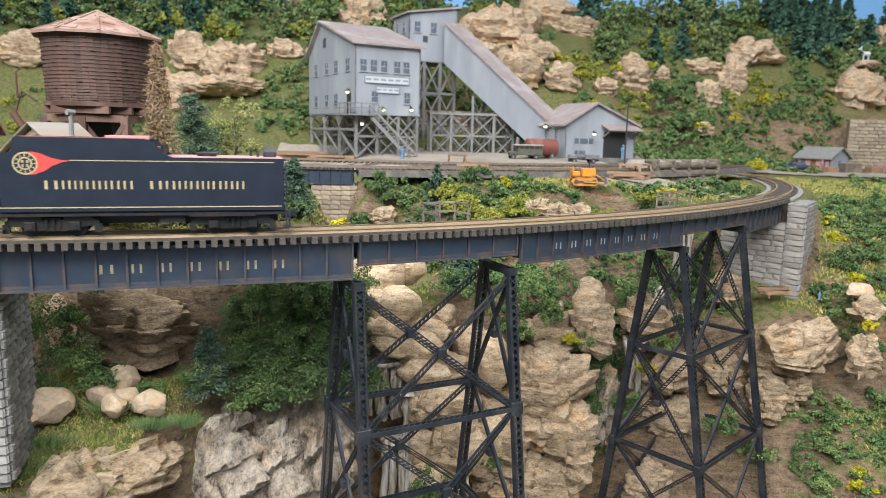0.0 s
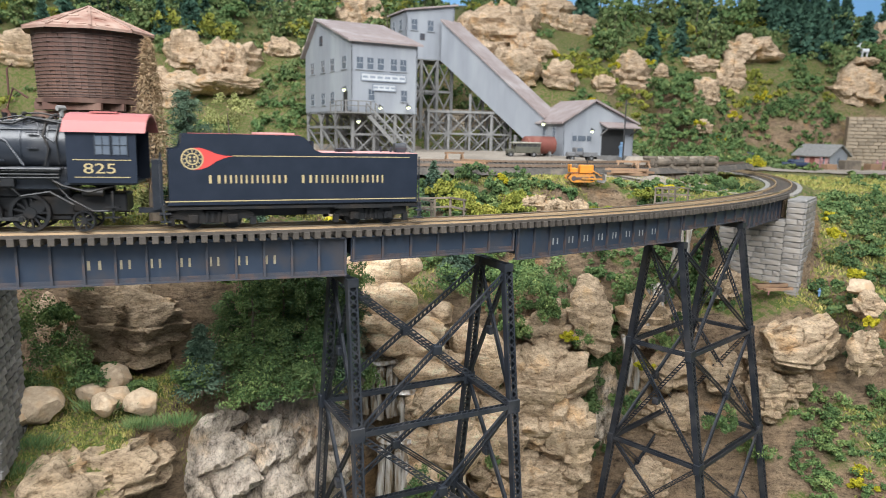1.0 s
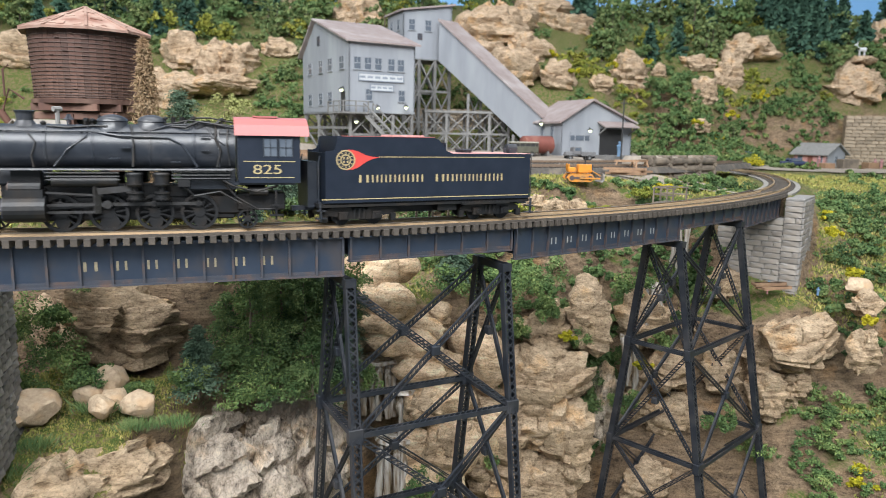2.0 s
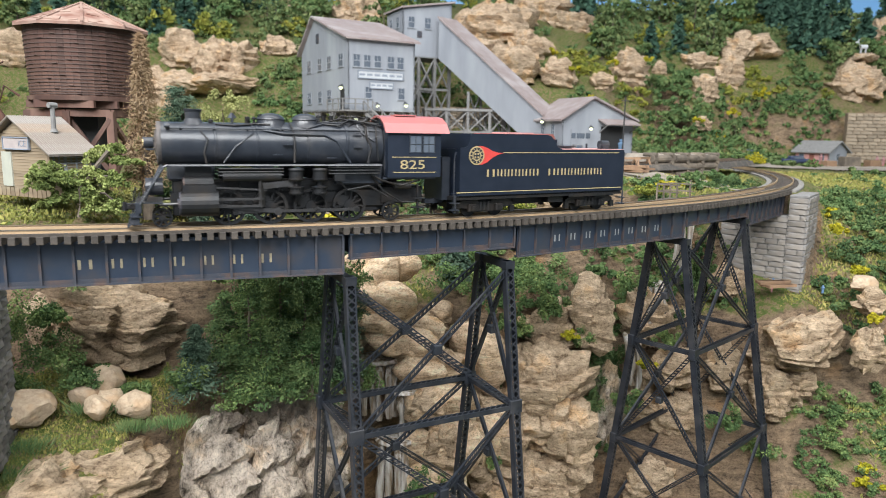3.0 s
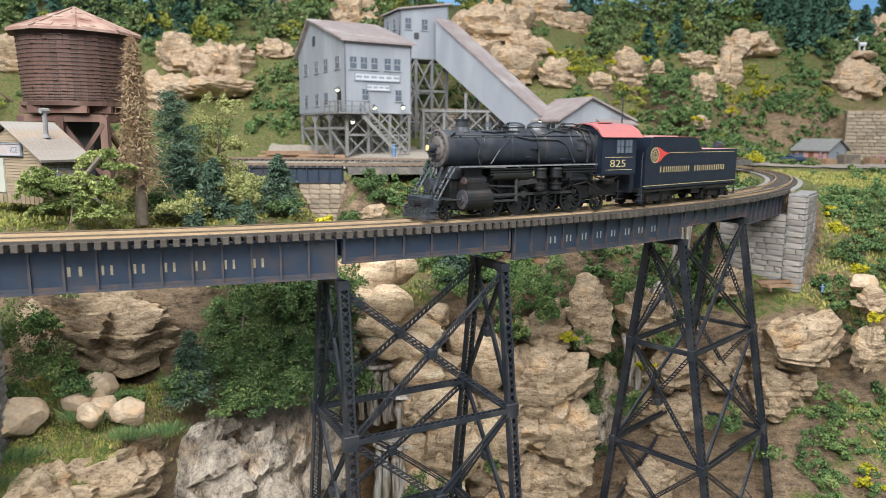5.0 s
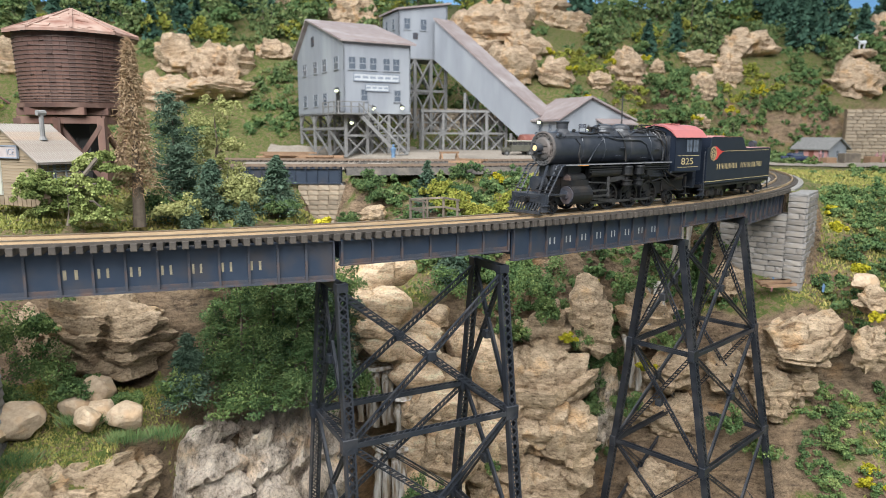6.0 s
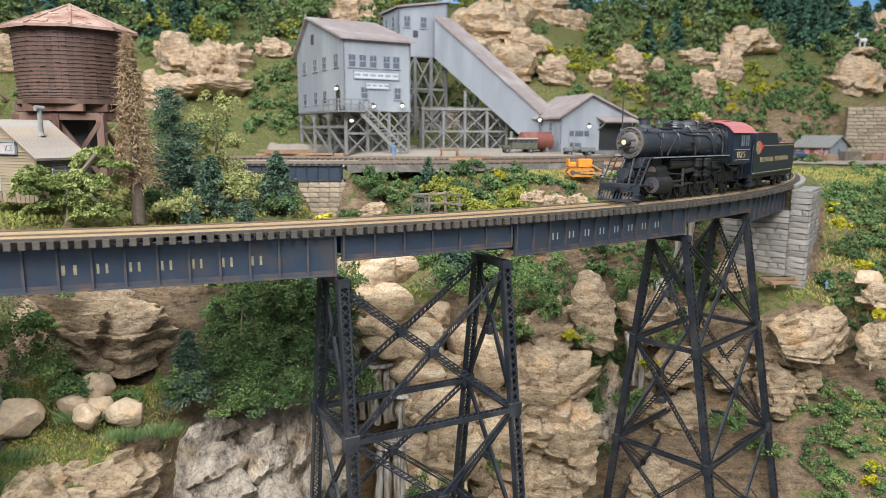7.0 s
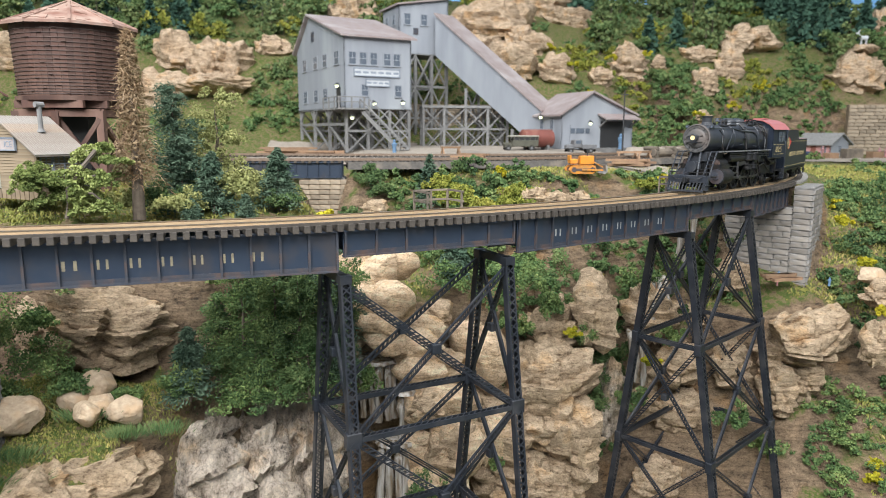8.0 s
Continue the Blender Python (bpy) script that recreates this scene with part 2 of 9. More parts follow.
M_GREYWALL = material("grey_painted_siding", (0.275, 0.293, 0.325), 0.75, second=(0.225, 0.24, 0.268), scale=60, third=(0.315, 0.333, 0.36), coarse=20, stretch=(1, 1, 0.25), bump=0.15)
M_GREYROOF = material("pale_rusty_roofing", (0.30, 0.255, 0.25), 0.7, second=(0.24, 0.185, 0.175), scale=90, third=(0.36, 0.32, 0.315), coarse=25, bump=0.2)
M_TIMBER = material("grey_timber", (0.15, 0.148, 0.145), 0.85, second=(0.24, 0.235, 0.23), scale=200, bump=0.3, per_object=0.15)
M_TANK = material("red_brown_staves", (0.115, 0.052, 0.035), 0.75, second=(0.05, 0.026, 0.022), scale=140, third=(0.17, 0.10, 0.075), coarse=45, stretch=(1, 1, 0.2), bump=0.4, per_object=0.3)
M_TANKROOF = material("faded_red_shingles", (0.27, 0.155, 0.12), 0.85, second=(0.33, 0.24, 0.195), scale=120, third=(0.19, 0.09, 0.065), coarse=50, bump=0.4, per_object=0.12)
M_STONE = material("grey_cut_stone", (0.29, 0.28, 0.27), 0.85, second=(0.17, 0.163, 0.156), scale=230, third=(0.27, 0.235, 0.20), coarse=50, bump=1.0, per_object=0.2)
M_MORTAR = material("mortar", (0.24, 0.23, 0.22), 0.9, second=(0.17, 0.163, 0.155), scale=200, bump=0.3)
M_SKY = material("painted_sky", (0.22, 0.48, 0.85), 0.9, second=(0.30, 0.55, 0.88), scale=2.5, bump=0)
M_DARK = material("dark_opening", (0.02, 0.02, 0.022), 0.6, second=(0.03, 0.03, 0.03), scale=50, bump=0)
M_TRUNK = material("bark", (0.08, 0.06, 0.045), 0.9, second=(0.14, 0.11, 0.08), scale=300, bump=0.5)
F_BUSH = foliage("green_bush_foam", [(0.038, 0.08, 0.032), (0.08, 0.145, 0.055), (0.14, 0.205, 0.078), (0.23, 0.268, 0.108)])
F_DARK = foliage("dark_bush_foam", [(0.025, 0.052, 0.026), (0.055, 0.10, 0.043), (0.11, 0.165, 0.062), (0.20, 0.235, 0.085)])
F_THICK = foliage("thicket_foam", [(0.034, 0.066, 0.03), (0.075, 0.13, 0.05), (0.15, 0.215, 0.072), (0.28, 0.32, 0.115)])
F_YELLOW = foliage("yellow_flower_foam", [(0.15, 0.17, 0.02), (0.28, 0.27, 0.02), (0.44, 0.38, 0.03), (0.54, 0.44, 0.04)])
F_LIME = foliage("yellow_green_foam", [(0.10, 0.135, 0.028), (0.185, 0.215, 0.042), (0.27, 0.27, 0.055), (0.37, 0.33, 0.075)])
F_SPRUCE = foliage("blue_green_needles", [(0.032, 0.062, 0.042), (0.06, 0.10, 0.066), (0.10, 0.148, 0.098), (0.15, 0.205, 0.135)])
F_PALE = foliage("pale_grey_green_leaves", [(0.12, 0.135, 0.05), (0.21, 0.225, 0.085), (0.31, 0.315, 0.125), (0.42, 0.40, 0.17)])
F_DEAD = foliage("dead_brown_needles", [(0.16, 0.095, 0.05), (0.26, 0.165, 0.095), (0.36, 0.25, 0.155), (0.46, 0.35, 0.24)])
F_FOREST = foliage("far_forest_foam", [(0.06, 0.10, 0.045), (0.105, 0.16, 0.065), (0.175, 0.225, 0.09), (0.265, 0.285, 0.12)])
F_PINE = foliage("far_conifer_needles", [(0.022, 0.054, 0.043), (0.039, 0.085, 0.062), (0.062, 0.124, 0.085), (0.093, 0.163, 0.109)])
F_GRASS = foliage("turf_fibres", [(0.14, 0.155, 0.045), (0.219, 0.232, 0.062), (0.317, 0.295, 0.09), (0.436, 0.341, 0.143)])

# ---- ground: profiles across the gorge, front to back ----
PROFILES = {
    -90: ((0, -16), (34, -14), (38, -12), (43, -1.5), (60, -0.5), (118, 0.5), (135, 8), (150, 20), (180, 33), (220, 44), (275, 47)),
    -26: ((0, -40), (22, -30), (27, -16), (33, -12.5), (38, -11.5), (42.5, -10.6), (44.5, -1.5), (60, -0.5), (118, 0.5), (135, 8), (150, 20), (180, 33), (220, 44), (275, 47)),
    -19: ((0, -45), (24, -36), (30, -22), (33, -15), (38, -12), (43, -11), (45, -2.2), (60, -0.6), (120, 0.8), (138, 9), (152, 20), (180, 33), (220, 44), (275, 47)),
    -17.3: ((0, -50), (33, -46), (37, -24), (38.5, -13.5), (43, -11.5), (45.2, -6), (47, -1.8), (60, -0.7), (120, 0.9), (138, 9), (152, 20), (180, 33), (220, 44), (275, 47)),
    -15: ((0, -50), (41, -46), (43.8, -22), (44.4, -13), (45.8, -11.5), (47, -5), (48.5, -1.6), (60, -0.8), (120, 0.9), (138, 9), (152, 20), (180, 33), (220, 44), (275, 47)),
    -12: ((0, -50), (45, -46), (47.8, -22), (48.4, -13), (49.4, -11.5), (50.4, -6), (51.8, -2), (58, -1.6), (62, -3), (68, -5.5), (74, -4.5), (77, 0.2), (112, 1.6), (124, 1.8), (138, 9), (152, 20), (180, 33), (220, 44), (275, 47)),
    -9: ((0, -50), (48, -46), (51.2, -22), (52, -14), (53.4, -11), (56, -8), (64, -6), (67.5, -3), (69.5, 0.5), (77, 0.9), (112, 1.7), (124, 1.8), (138, 9), (152, 20), (180, 33), (220, 44), (275, 47)),
    -4: ((0, -50), (46, -42), (53.5, -28), (55.5, -18), (57.5, -12), (61, -9), (65, -6), (69, -1), (73, 0.2), (78, 0.8), (112, 1.9), (124, 2.0), (138, 9), (152, 20), (180, 33), (220, 44), (275, 47)),
    3: ((0, -50), (49, -40), (55.5, -28), (58, -17), (59.5, -11), (62, -8), (66, -4), (70, 0.2), (82, 1.0), (112, 1.9), (124, 2.0), (140, 10), (152, 20), (180, 33), (220, 44), (275, 47)),
    10: ((0, -50), (51, -42), (57.5, -28), (59, -18), (60.5, -11.5), (62.5, -8.5), (65.5, -3), (69, 0.4), (82, 1.0), (112, 1.9), (124, 2.0), (140, 10), (152, 20), (180, 33), (220, 44), (275, 47)),
    17: ((0, -50), (53, -42), (58.5, -29), (62, -19), (65, -10), (68, -4), (71, 0.2), (82, 1.0), (112, 1.9), (124, 2.0), (140, 10), (152, 19), (180, 32), (220, 43), (275, 47)),
    25: ((0, -50), (50, -40), (57, -27), (60, -18), (62, -12), (66.5, -9.8), (70, -4), (74, -0.8), (82, 0.4), (112, 1.4), (124, 1.6), (140, 10), (152, 19), (180, 32), (220, 43), (275, 47)),
    32: ((0, -50), (46, -38), (55, -27), (59.5, -19), (61.5, -11.5), (65, -9.4), (68, -7), (73, -1.2), (120, 0.2), (140, 9), (152, 18), (180, 31), (220, 42), (275, 47)),
    39: ((0, -50), (42, -34), (52, -25), (60, -19), (62.5, -12.5), (66, -9.5), (72, -4), (79, -1.2), (120, 0), (138, 2), (150, 14), (180, 30), (220, 42), (275, 47)),
    52: ((0, -45), (42, -30), (52, -21), (60, -13), (68, -8), (78, -3), (86, -1.2), (120, -0.3), (136, 1), (150, 14), (180, 30), (220, 42), (275, 47)),
    72: ((0, -40), (42, -26), (56, -17), (70, -9), (84, -3), (95, -1), (134, -0.4), (147, 0), (152, 10), (162, 20), (184, 32), (220, 42), (275, 47)),
    98: ((0, -40), (42, -26), (56, -17), (70, -9), (84, -3), (95, -1), (134, -0.4), (150, 0), (154, 10), (164, 20), (186, 32), (220, 42), (275, 47)),
    190: ((0, -30), (42, -22), (60, -14), (80, -7), (95, -1), (130, 0), (145, 14), (160, 24), (190, 34), (220, 42), (275, 47)),
}
PX = np.array(sorted(PROFILES), float)


def height(x, y):
    """Height of the ground at arrays x, y."""
    x, y = np.asarray(x, float), np.asarray(y, float)
    cols = np.array([np.interp(y.ravel(), *zip(*PROFILES[k])) for k in sorted(PROFILES)])
    i = np.clip(np.searchsorted(PX, x.ravel()) - 1, 0, len(PX) - 2)
    f = np.clip((x.ravel() - PX[i]) / (PX[i + 1] - PX[i]), 0, 1)
    f = f * f * (3 - 2 * f)
    k = np.arange(i.size)
    z = cols[i, k] * (1 - f) + cols[i + 1, k] * f
    return z.reshape(x.shape)


def rough_height(x, y):
    """Height with the broken relief of cast rock."""
    z = height(x, y)
    slope = np.abs(height(x, y + 0.8) - height(x, y - 0.8)) / 1.6
    amp = np.clip(slope, 0.05, 1.6)
    out = np.empty_like(z)
    for k in np.ndindex(z.shape):
        p = Vector((x[k] * 0.16, y[k] * 0.16, z[k] * 0.1))
        q = p * 3.1
        r = noise.ridged_multi_fractal(p, 0.9, 2.2, 4, 1.0, 2.0) - 1.1
        out[k] = z[k] + amp[k] * (0.9 * r + 0.9 * noise.noise(q)) + 0.12 * noise.noise(p * 8)
    return out


# the circle on which the track lies
CX, CY, RAD = -44.33, 124.33, 95.33


def on_curve(deg, offset=0.0, z=0.0):
    """A point by its angle on the curve, offset towards the outside."""
    a = radians(deg)
    return Vector((CX + (RAD + offset) * math.cos(a), CY + (RAD + offset) * math.sin(a), z))


def ground():
    ys = np.concatenate([np.arange(0, 30, 2.5), np.arange(30, 72, 0.45), np.arange(72, 140, 1.5), np.arange(140, 276, 3)])
    xs = np.concatenate([np.arange(-192, -90, 6), np.arange(-90, -32, 3), np.arange(-32, 46, 0.6), np.arange(46, 100, 1.8), np.arange(100, 191, 5)])
    gx, gy = np.meshgrid(xs, ys)
    gz = rough_height(gx, gy)
    # roadbed: level strip under the track beyond the far abutment
    ang = np.degrees(np.arctan2(gy - CY, gx - CX))
    off = np.abs(np.hypot(gx - CX, gy - CY) - RAD)
    k = np.clip((4.2 - off) / 1.8, 0, 1) * (((ang > -36.5) & (ang < 20)) | ((ang < -80) & (ang > -110)))
    gz = gz * (1 - k) + (-0.55) * k
    ny, nx = gx.shape
    verts = list(zip(gx.ravel(), gy.ravel(), gz.ravel()))
    faces = [(j * nx + i, j * nx + i + 1, (j + 1) * nx + i + 1, (j + 1) * nx + i) for j in range(ny - 1) for i in range(nx - 1)]
    ob = arrays("ground", verts, faces, M_GROUND, smooth=True)
    return tagged(ob, "scenic ground with tan rock faces and green turf", "ground", kind="structure")


ground()

bm = bmesh.new()
outline = [(-270 + 560 * i / 24, 272 + 10 * math.cos((i - 12) / 12 * 1.3)) for i in range(25)]
lo = [bm.verts.new((x, y, -10)) for x, y in outline]
hi = [bm.verts.new((x, y, 130)) for x, y in outline]
for i in range(24):
    bm.faces.new((lo[i], lo[i + 1], hi[i + 1], hi[i]))
tagged(part("backdrop", bm, M_SKY), "plain painted blue sky backdrop board", "backdrop", kind="structure")

# ---- viaduct ----
GT = -0.6            # top of the girders; the rail heads lie at 0
JOINTS = (-79.7, -66.8, -60.5, -50.65, -44.2, -36.1)


def girder_span(a0, a1, depth, panels, letters="", letter_mat=None, letter_h=0.6, first=0, per=1.0):
    p, q = on_curve(a0), on_curve(a1)
    d = (q - p)
    length = d.length - 0.08
    head = math.degrees(math.atan2(d.y, d.x))
    mid = (p + q) / 2
    span = thing("girder_span", "blue-black riveted plate girder span with rusty stiffeners", "bridge girder", "girder spans", place(mid.x, mid.y, GT, head))
    for side in (-1, 1):
        y = side * 1.3
        part("web", box(bmesh.new(), 0, y, -depth / 2, length, 0.07, depth - 0.1), M_STEEL, span)
        part("top_flange", box(bmesh.new(), 0, y, -0.05, length, 0.42, 0.08), M_STEEL, span)
        bm = box(bmesh.new(), 0, y, -depth + 0.05, length, 0.42, 0.08)
        box(bm, 0, y + side * 0.045, -depth + 0.2, length, 0.03, 0.22)
        part("bottom_flange", bm, M_RUST, span, "rust-edged flange")
        n = int(length / 0.11)
        rivets = bmesh.new()
        for i in range(n):
            box(rivets, -length / 2 + (i + 0.5) * length / n, y + side * 0.068, -depth + 0.2, 0.035, 0.02, 0.035)
        part("rivet_row", rivets, M_RUST, span)
        stiff = bmesh.new()
        box(stiff, 0, 0, 0, 0.035, 0.16, depth - 0.18)
        box(stiff, 0.045, -0.06, 0, 0.11, 0.03, depth - 0.18)
        first_ob = None
        for i in range(panels + 1):
            x = -length / 2 + 0.06 + i * (length - 0.12) / panels
            m = place(x, y + side * 0.11, -depth / 2, 0 if side < 0 else 180)
            if first_ob is None:
                first_ob = part("stiffener", stiff, M_RUST, span, "rusty angle stiffener")
                first_ob.matrix_basis = m
            else:
                shared("stiffener", first_ob.data, span, m)
    for x in (-length / 2 + 0.4, 0, length / 2 - 0.4):
        part("cross_frame", box(bmesh.new(), x, 0, -depth / 2, 0.15, 2.5, depth * 0.7), M_STEEL, span)
    # painted words as plain bars, one to a panel
    if letters:
        step = (length - 0.12) / panels
        for i, w in enumerate(letters):
            x = -length / 2 + 0.06 + (first + i * per + 0.5) * step
            bm = bmesh.new()
            for dx in (-0.34, 0.34):
                box(bm, x + dx * w, -1.345, -depth * 0.53, w * 0.2, 0.012, letter_h)
            part("lettering_bar", bm, letter_mat, span, "pale painted lettering")
    return span


SPANS = [
    girder_span(JOINTS[0], JOINTS[1], 2.15, 15, (0.72, 0.56, 0.55, 0.56, 0.52, 0.56, 0.6), M_DULLGOLD, 0.46, 5.85, 0.985),
    girder_span(JOINTS[1], JOINTS[2], 1.4, 6),
    girder_span(JOINTS[2], JOINTS[3], 2.0, 12, (0.56, 0.5, 0.48, 0.5, 0.44, 0.5, 0.5, 0.48), M_CREAM, 0.42, 1.94, 1.045),
    girder_span(JOINTS[3], JOINTS[4], 1.2, 6),
    girder_span(JOINTS[4], JOINTS[5], 2.0, 9),
]


def laced(name, parent, a, b, w, d, out, pitch, mat=None, plate=0.05):
    """A built-up bar from a to b: two side plates d deep, w apart, with crossed lacing on both open faces; out is the face normal."""
    a, b = Vector(a), Vector(b)
    z = (b - a).normalized()
    y = (Vector(out) - z * z.dot(Vector(out))).normalized()
    x = y.cross(z)
    length = (b - a).length
    bm = bmesh.new()
    for s in (-1, 1):
        beam(bm, a + x * s * w / 2, b + x * s * w / 2, plate, d, y)
        for f in (-1, 1):
            beam(bm, a + x * s * (w / 2 - 0.02) + y * f * d / 2, b + x * s * (w / 2 - 0.02) + y * f * d / 2, w * 0.16, 0.03, y)
    n = max(2, int(length / pitch))
    for i in range(n):
        u, v = a + z * length * i / n, a + z * length * (i + 1) / n
        for f in (-1, 1):
            o = y * f * (d / 2 + 0.01)
            beam(bm, u - x * w / 2 + o, v + x * w / 2 + o, 0.07 if w > 0.4 else 0.05, 0.025, y)
            if w > 0.4:
                beam(bm, u + x * w / 2 + o * 1.02, v - x * w / 2 + o * 1.02, 0.06, 0.025, y)
    return part(name, bm, mat or M_TOWER, parent)


def tower(a0, a1, top0, top1, inset, batter, half_top, levels):
    p, q = on_curve(a0), on_curve(a1)
    d = (q - p).normalized()
    p, q = p + d * inset[0], q - d * inset[1]
    side = Vector((d.y, -d.x, 0))     # towards the outside of the curve
    t = thing("viaduct_tower", "tall black steel viaduct tower with laced legs", "bridge tower", "viaduct towers")
    tops = {0: top0, 1: top1}

    def node(bent, s, z):
        drop = -3.2 - z
        base = (p - d * batter[0] * drop, q + d * batter[1] * drop)[bent]
        return base + side * s * (half_top + 0.146 * drop) + Vector((0, 0, z))

    for bent in (0, 1):
        for s in (-1, 1):
            laced("leg", t, node(bent, s, tops[bent]), node(bent, s, levels[-1] - 3.5), 0.5, 0.44, side, 0.46, plate=0.08)
            part("cap_plate", box(bmesh.new(), 0, 0, 0, 0.62, 0.62, 0.45, Matrix.Translation(node(bent, s, tops[bent] - 0.1)) @ Matrix.Rotation(math.atan2(d.y, d.x), 4, "Z")), M_TOWER, t)
        bm = beam(bmesh.new(), node(bent, -1, tops[bent] - 0.1), node(bent, 1, tops[bent] - 0.1), 0.4, 0.45)
        part("cap_beam", bm, M_TOWER, t)

    def gusset(at, normal, size):
        m = Matrix.Translation(at) @ Vector(normal).to_track_quat("Y", "Z").to_matrix().to_4x4()
        part("gusset_plate", box(bmesh.new(), 0, 0, 0, size, 0.5, size, m, 0.04), M_TOWER, t)

    for k in range(4):
        z0, z1 = levels[k], levels[k + 1]
        for s in (-1, 1):
            a, b = node(0, s, z1), node(1, s, z1)
            laced("strut", t, a, b, 0.38, 0.26, (0, 0, 1), 0.36, plate=0.05)
            ta = node(0, s, tops[0] - 0.4 if k == 0 else z0)
            tb = node(1, s, tops[1] - 0.4 if k == 0 else z0)
            laced("diagonal", t, ta, b, 0.32, 0.14, side, 0.34, plate=0.035)
            laced("diagonal", t, tb, a, 0.32, 0.14, side, 0.34, plate=0.035)
            gusset((ta + tb + a + b) / 4, side, 0.55)
            for at in (a, b):
                gusset(at, side, 0.85)
        for bent in (0, 1):
            a, b = node(bent, -1, z1), node(bent, 1, z1)
            laced("strut", t, a, b, 0.38, 0.26, (0, 0, 1), 0.36, plate=0.05)
            ta, tb = node(bent, -1, tops[bent] - 0.4 if k == 0 else z0), node(bent, 1, tops[bent] - 0.4 if k == 0 else z0)
            laced("diagonal", t, ta, b, 0.28, 0.14, d, 0.32, plate=0.035)
            laced("diagonal", t, tb, a, 0.28, 0.14, d, 0.32, plate=0.035)
            gusset((ta + tb + a + b) / 4, d, 0.5)
    return t


tower(JOINTS[1], JOINTS[2], -3.0, -2.85, (-0.02, 0.54), (0.014, 0.001), 1.57, (-3.2, -11.37, -19.6, -27.8, -36.0))
tower(JOINTS[3], JOINTS[4], -2.85, -2.1, (0.23, -0.04), (-0.035, 0.075), 1.39, (-3.2, -11.4, -20.3, -29.2, -38.0))


def sweep(bm, a0, a1, offset, z0, z1, w, n):
    """A rail or timber of w by z1-z0 along the curve."""
    rings = []
    for i in range(n + 1):
        a = a0 + (a1 - a0) * i / n
        rings.append([bm.verts.new(on_curve(a, offset + o, z)) for o, z in ((-w / 2, z0), (w / 2, z0), (w / 2, z1), (-w / 2, z1))])
    for r, s in zip(rings, rings[1:]):
        for k in range(4):
            bm.faces.new((r[k], r[(k + 1) % 4], s[(k + 1) % 4], s[k]))
    bm.faces.new(rings[0][::-1])
    bm.faces.new(rings[-1])
    return bm


def track():
    t = thing("bridge_track", "single curved railway track on dark wooden ties", "railway track")
    for o in (-0.86, 0.86):
        bm = sweep(bmesh.new(), -92, -36, o, -0.23, -0.02, 0.045, 110)
        sweep(bm, -92, -36, o, -0.23, -0.2, 0.16, 110)
        rail = part("rail", bm, M_RAIL, t)
        part("rail_head", sweep(bmesh.new(), -92, -36, o, -0.05, 0.0, 0.085, 110), M_RAILTOP, rail, "bright worn rail head")
    for o in (-0.5, 0.5):
        part("guard_rail", sweep(bmesh.new(), -82, -37, o, -0.23, -0.06, 0.08, 90), M_RAIL, t)
    for o in (-1.6, 1.6):
        part("guard_timber", sweep(bmesh.new(), -82, -36, o, -0.24, -0.1, 0.2, 90), M_TIE, t)
    step = math.degrees(0.55 / RAD)
    tie = None
    n = int((-36 + 92) / step)
    for i in range(n):
        a = -92 + i * step
        m = place(*on_curve(a, random.uniform(-0.04, 0.04), -0.41), a)
        if tie is None:
            tie = part("tie", box(bmesh.new(), 0, 0, 0, 3.7, 0.3, 0.37, None, 0.02), M_TIE, t)
            tie.matrix_basis = m
        else:
            shared("tie", tie.data, t, m)


track()

# ---- locomotive; local x runs from the stack towards the rear, the rail heads lie at z = 0 ----
def ring(bm, x, y, z, radius, width, thick, n=28):
    """A wheel tyre about the y axis."""
    rows = []
    for r, w in ((radius, -width / 2), (radius, width / 2), (radius - thick, width / 2), (radius - thick, -width / 2)):
        rows.append([bm.verts.new((x + r * math.cos(6.28319 * i / n), y + w, z + r * math.sin(6.28319 * i / n))) for i in range(n)])
    for k in range(4):
        a, b = rows[k], rows[(k + 1) % 4]
        for i in range(n):
            bm.faces.new((a[i], a[(i + 1) % n], b[(i + 1) % n], b[i]))
    return bm


def tube(bm, pts, r, n=6):
    """One continuous pipe through the points; r is a radius or one for each point."""
    pts = [Vector(p) for p in pts]
    radii = r if isinstance(r, (list, tuple)) else [r] * len(pts)
    rows = []
    for i, p in enumerate(pts):
        d = (pts[min(i + 1, len(pts) - 1)] - pts[max(i - 1, 0)]).normalized()
        x = d.orthogonal().normalized() if abs(d.z) > 0.95 else d.cross(Vector((0, 0, 1))).normalized()
        y = d.cross(x)
        rows.append([bm.verts.new(p + radii[i] * (x * math.cos(6.28319 * k / n) + y * math.sin(6.28319 * k / n))) for k in range(n)])
    for a, b in zip(rows, rows[1:]):
        for k in range(n):
            bm.faces.new((a[k], a[(k + 1) % n], b[(k + 1) % n], b[k]))
    bm.faces.new(rows[0][::-1])
    bm.faces.new(rows[-1])
    return bm


def revolve(bm, outline, n=24, m=None):
    """A lathe about z of (radius, z) pairs, open where the radius is not 0."""
    rows = [[bm.verts.new((max(r, 1e-3) * math.cos(6.28319 * i / n), max(r, 1e-3) * math.sin(6.28319 * i / n), z)) for i in range(n)] for r, z in outline]
    for a, b in zip(rows, rows[1:]):
        for i in range(n):
            bm.faces.new((a[i], a[(i + 1) % n], b[(i + 1) % n], b[i]))
    if m is not None:
        bmesh.ops.transform(bm, matrix=m, verts=[v for r in rows for v in r])
    return bm


def glow(name, colour, strength):
    mat = bpy.data.materials.new(name)
    mat.use_nodes = True
    b = mat.node_tree.nodes["Principled BSDF"]
    b.inputs["Base Color"].default_value = (*colour, 1)
    b.inputs["Emission Color"].default_value = (*colour, 1)
    b.inputs["Emission Strength"].default_value = strength
    return mat


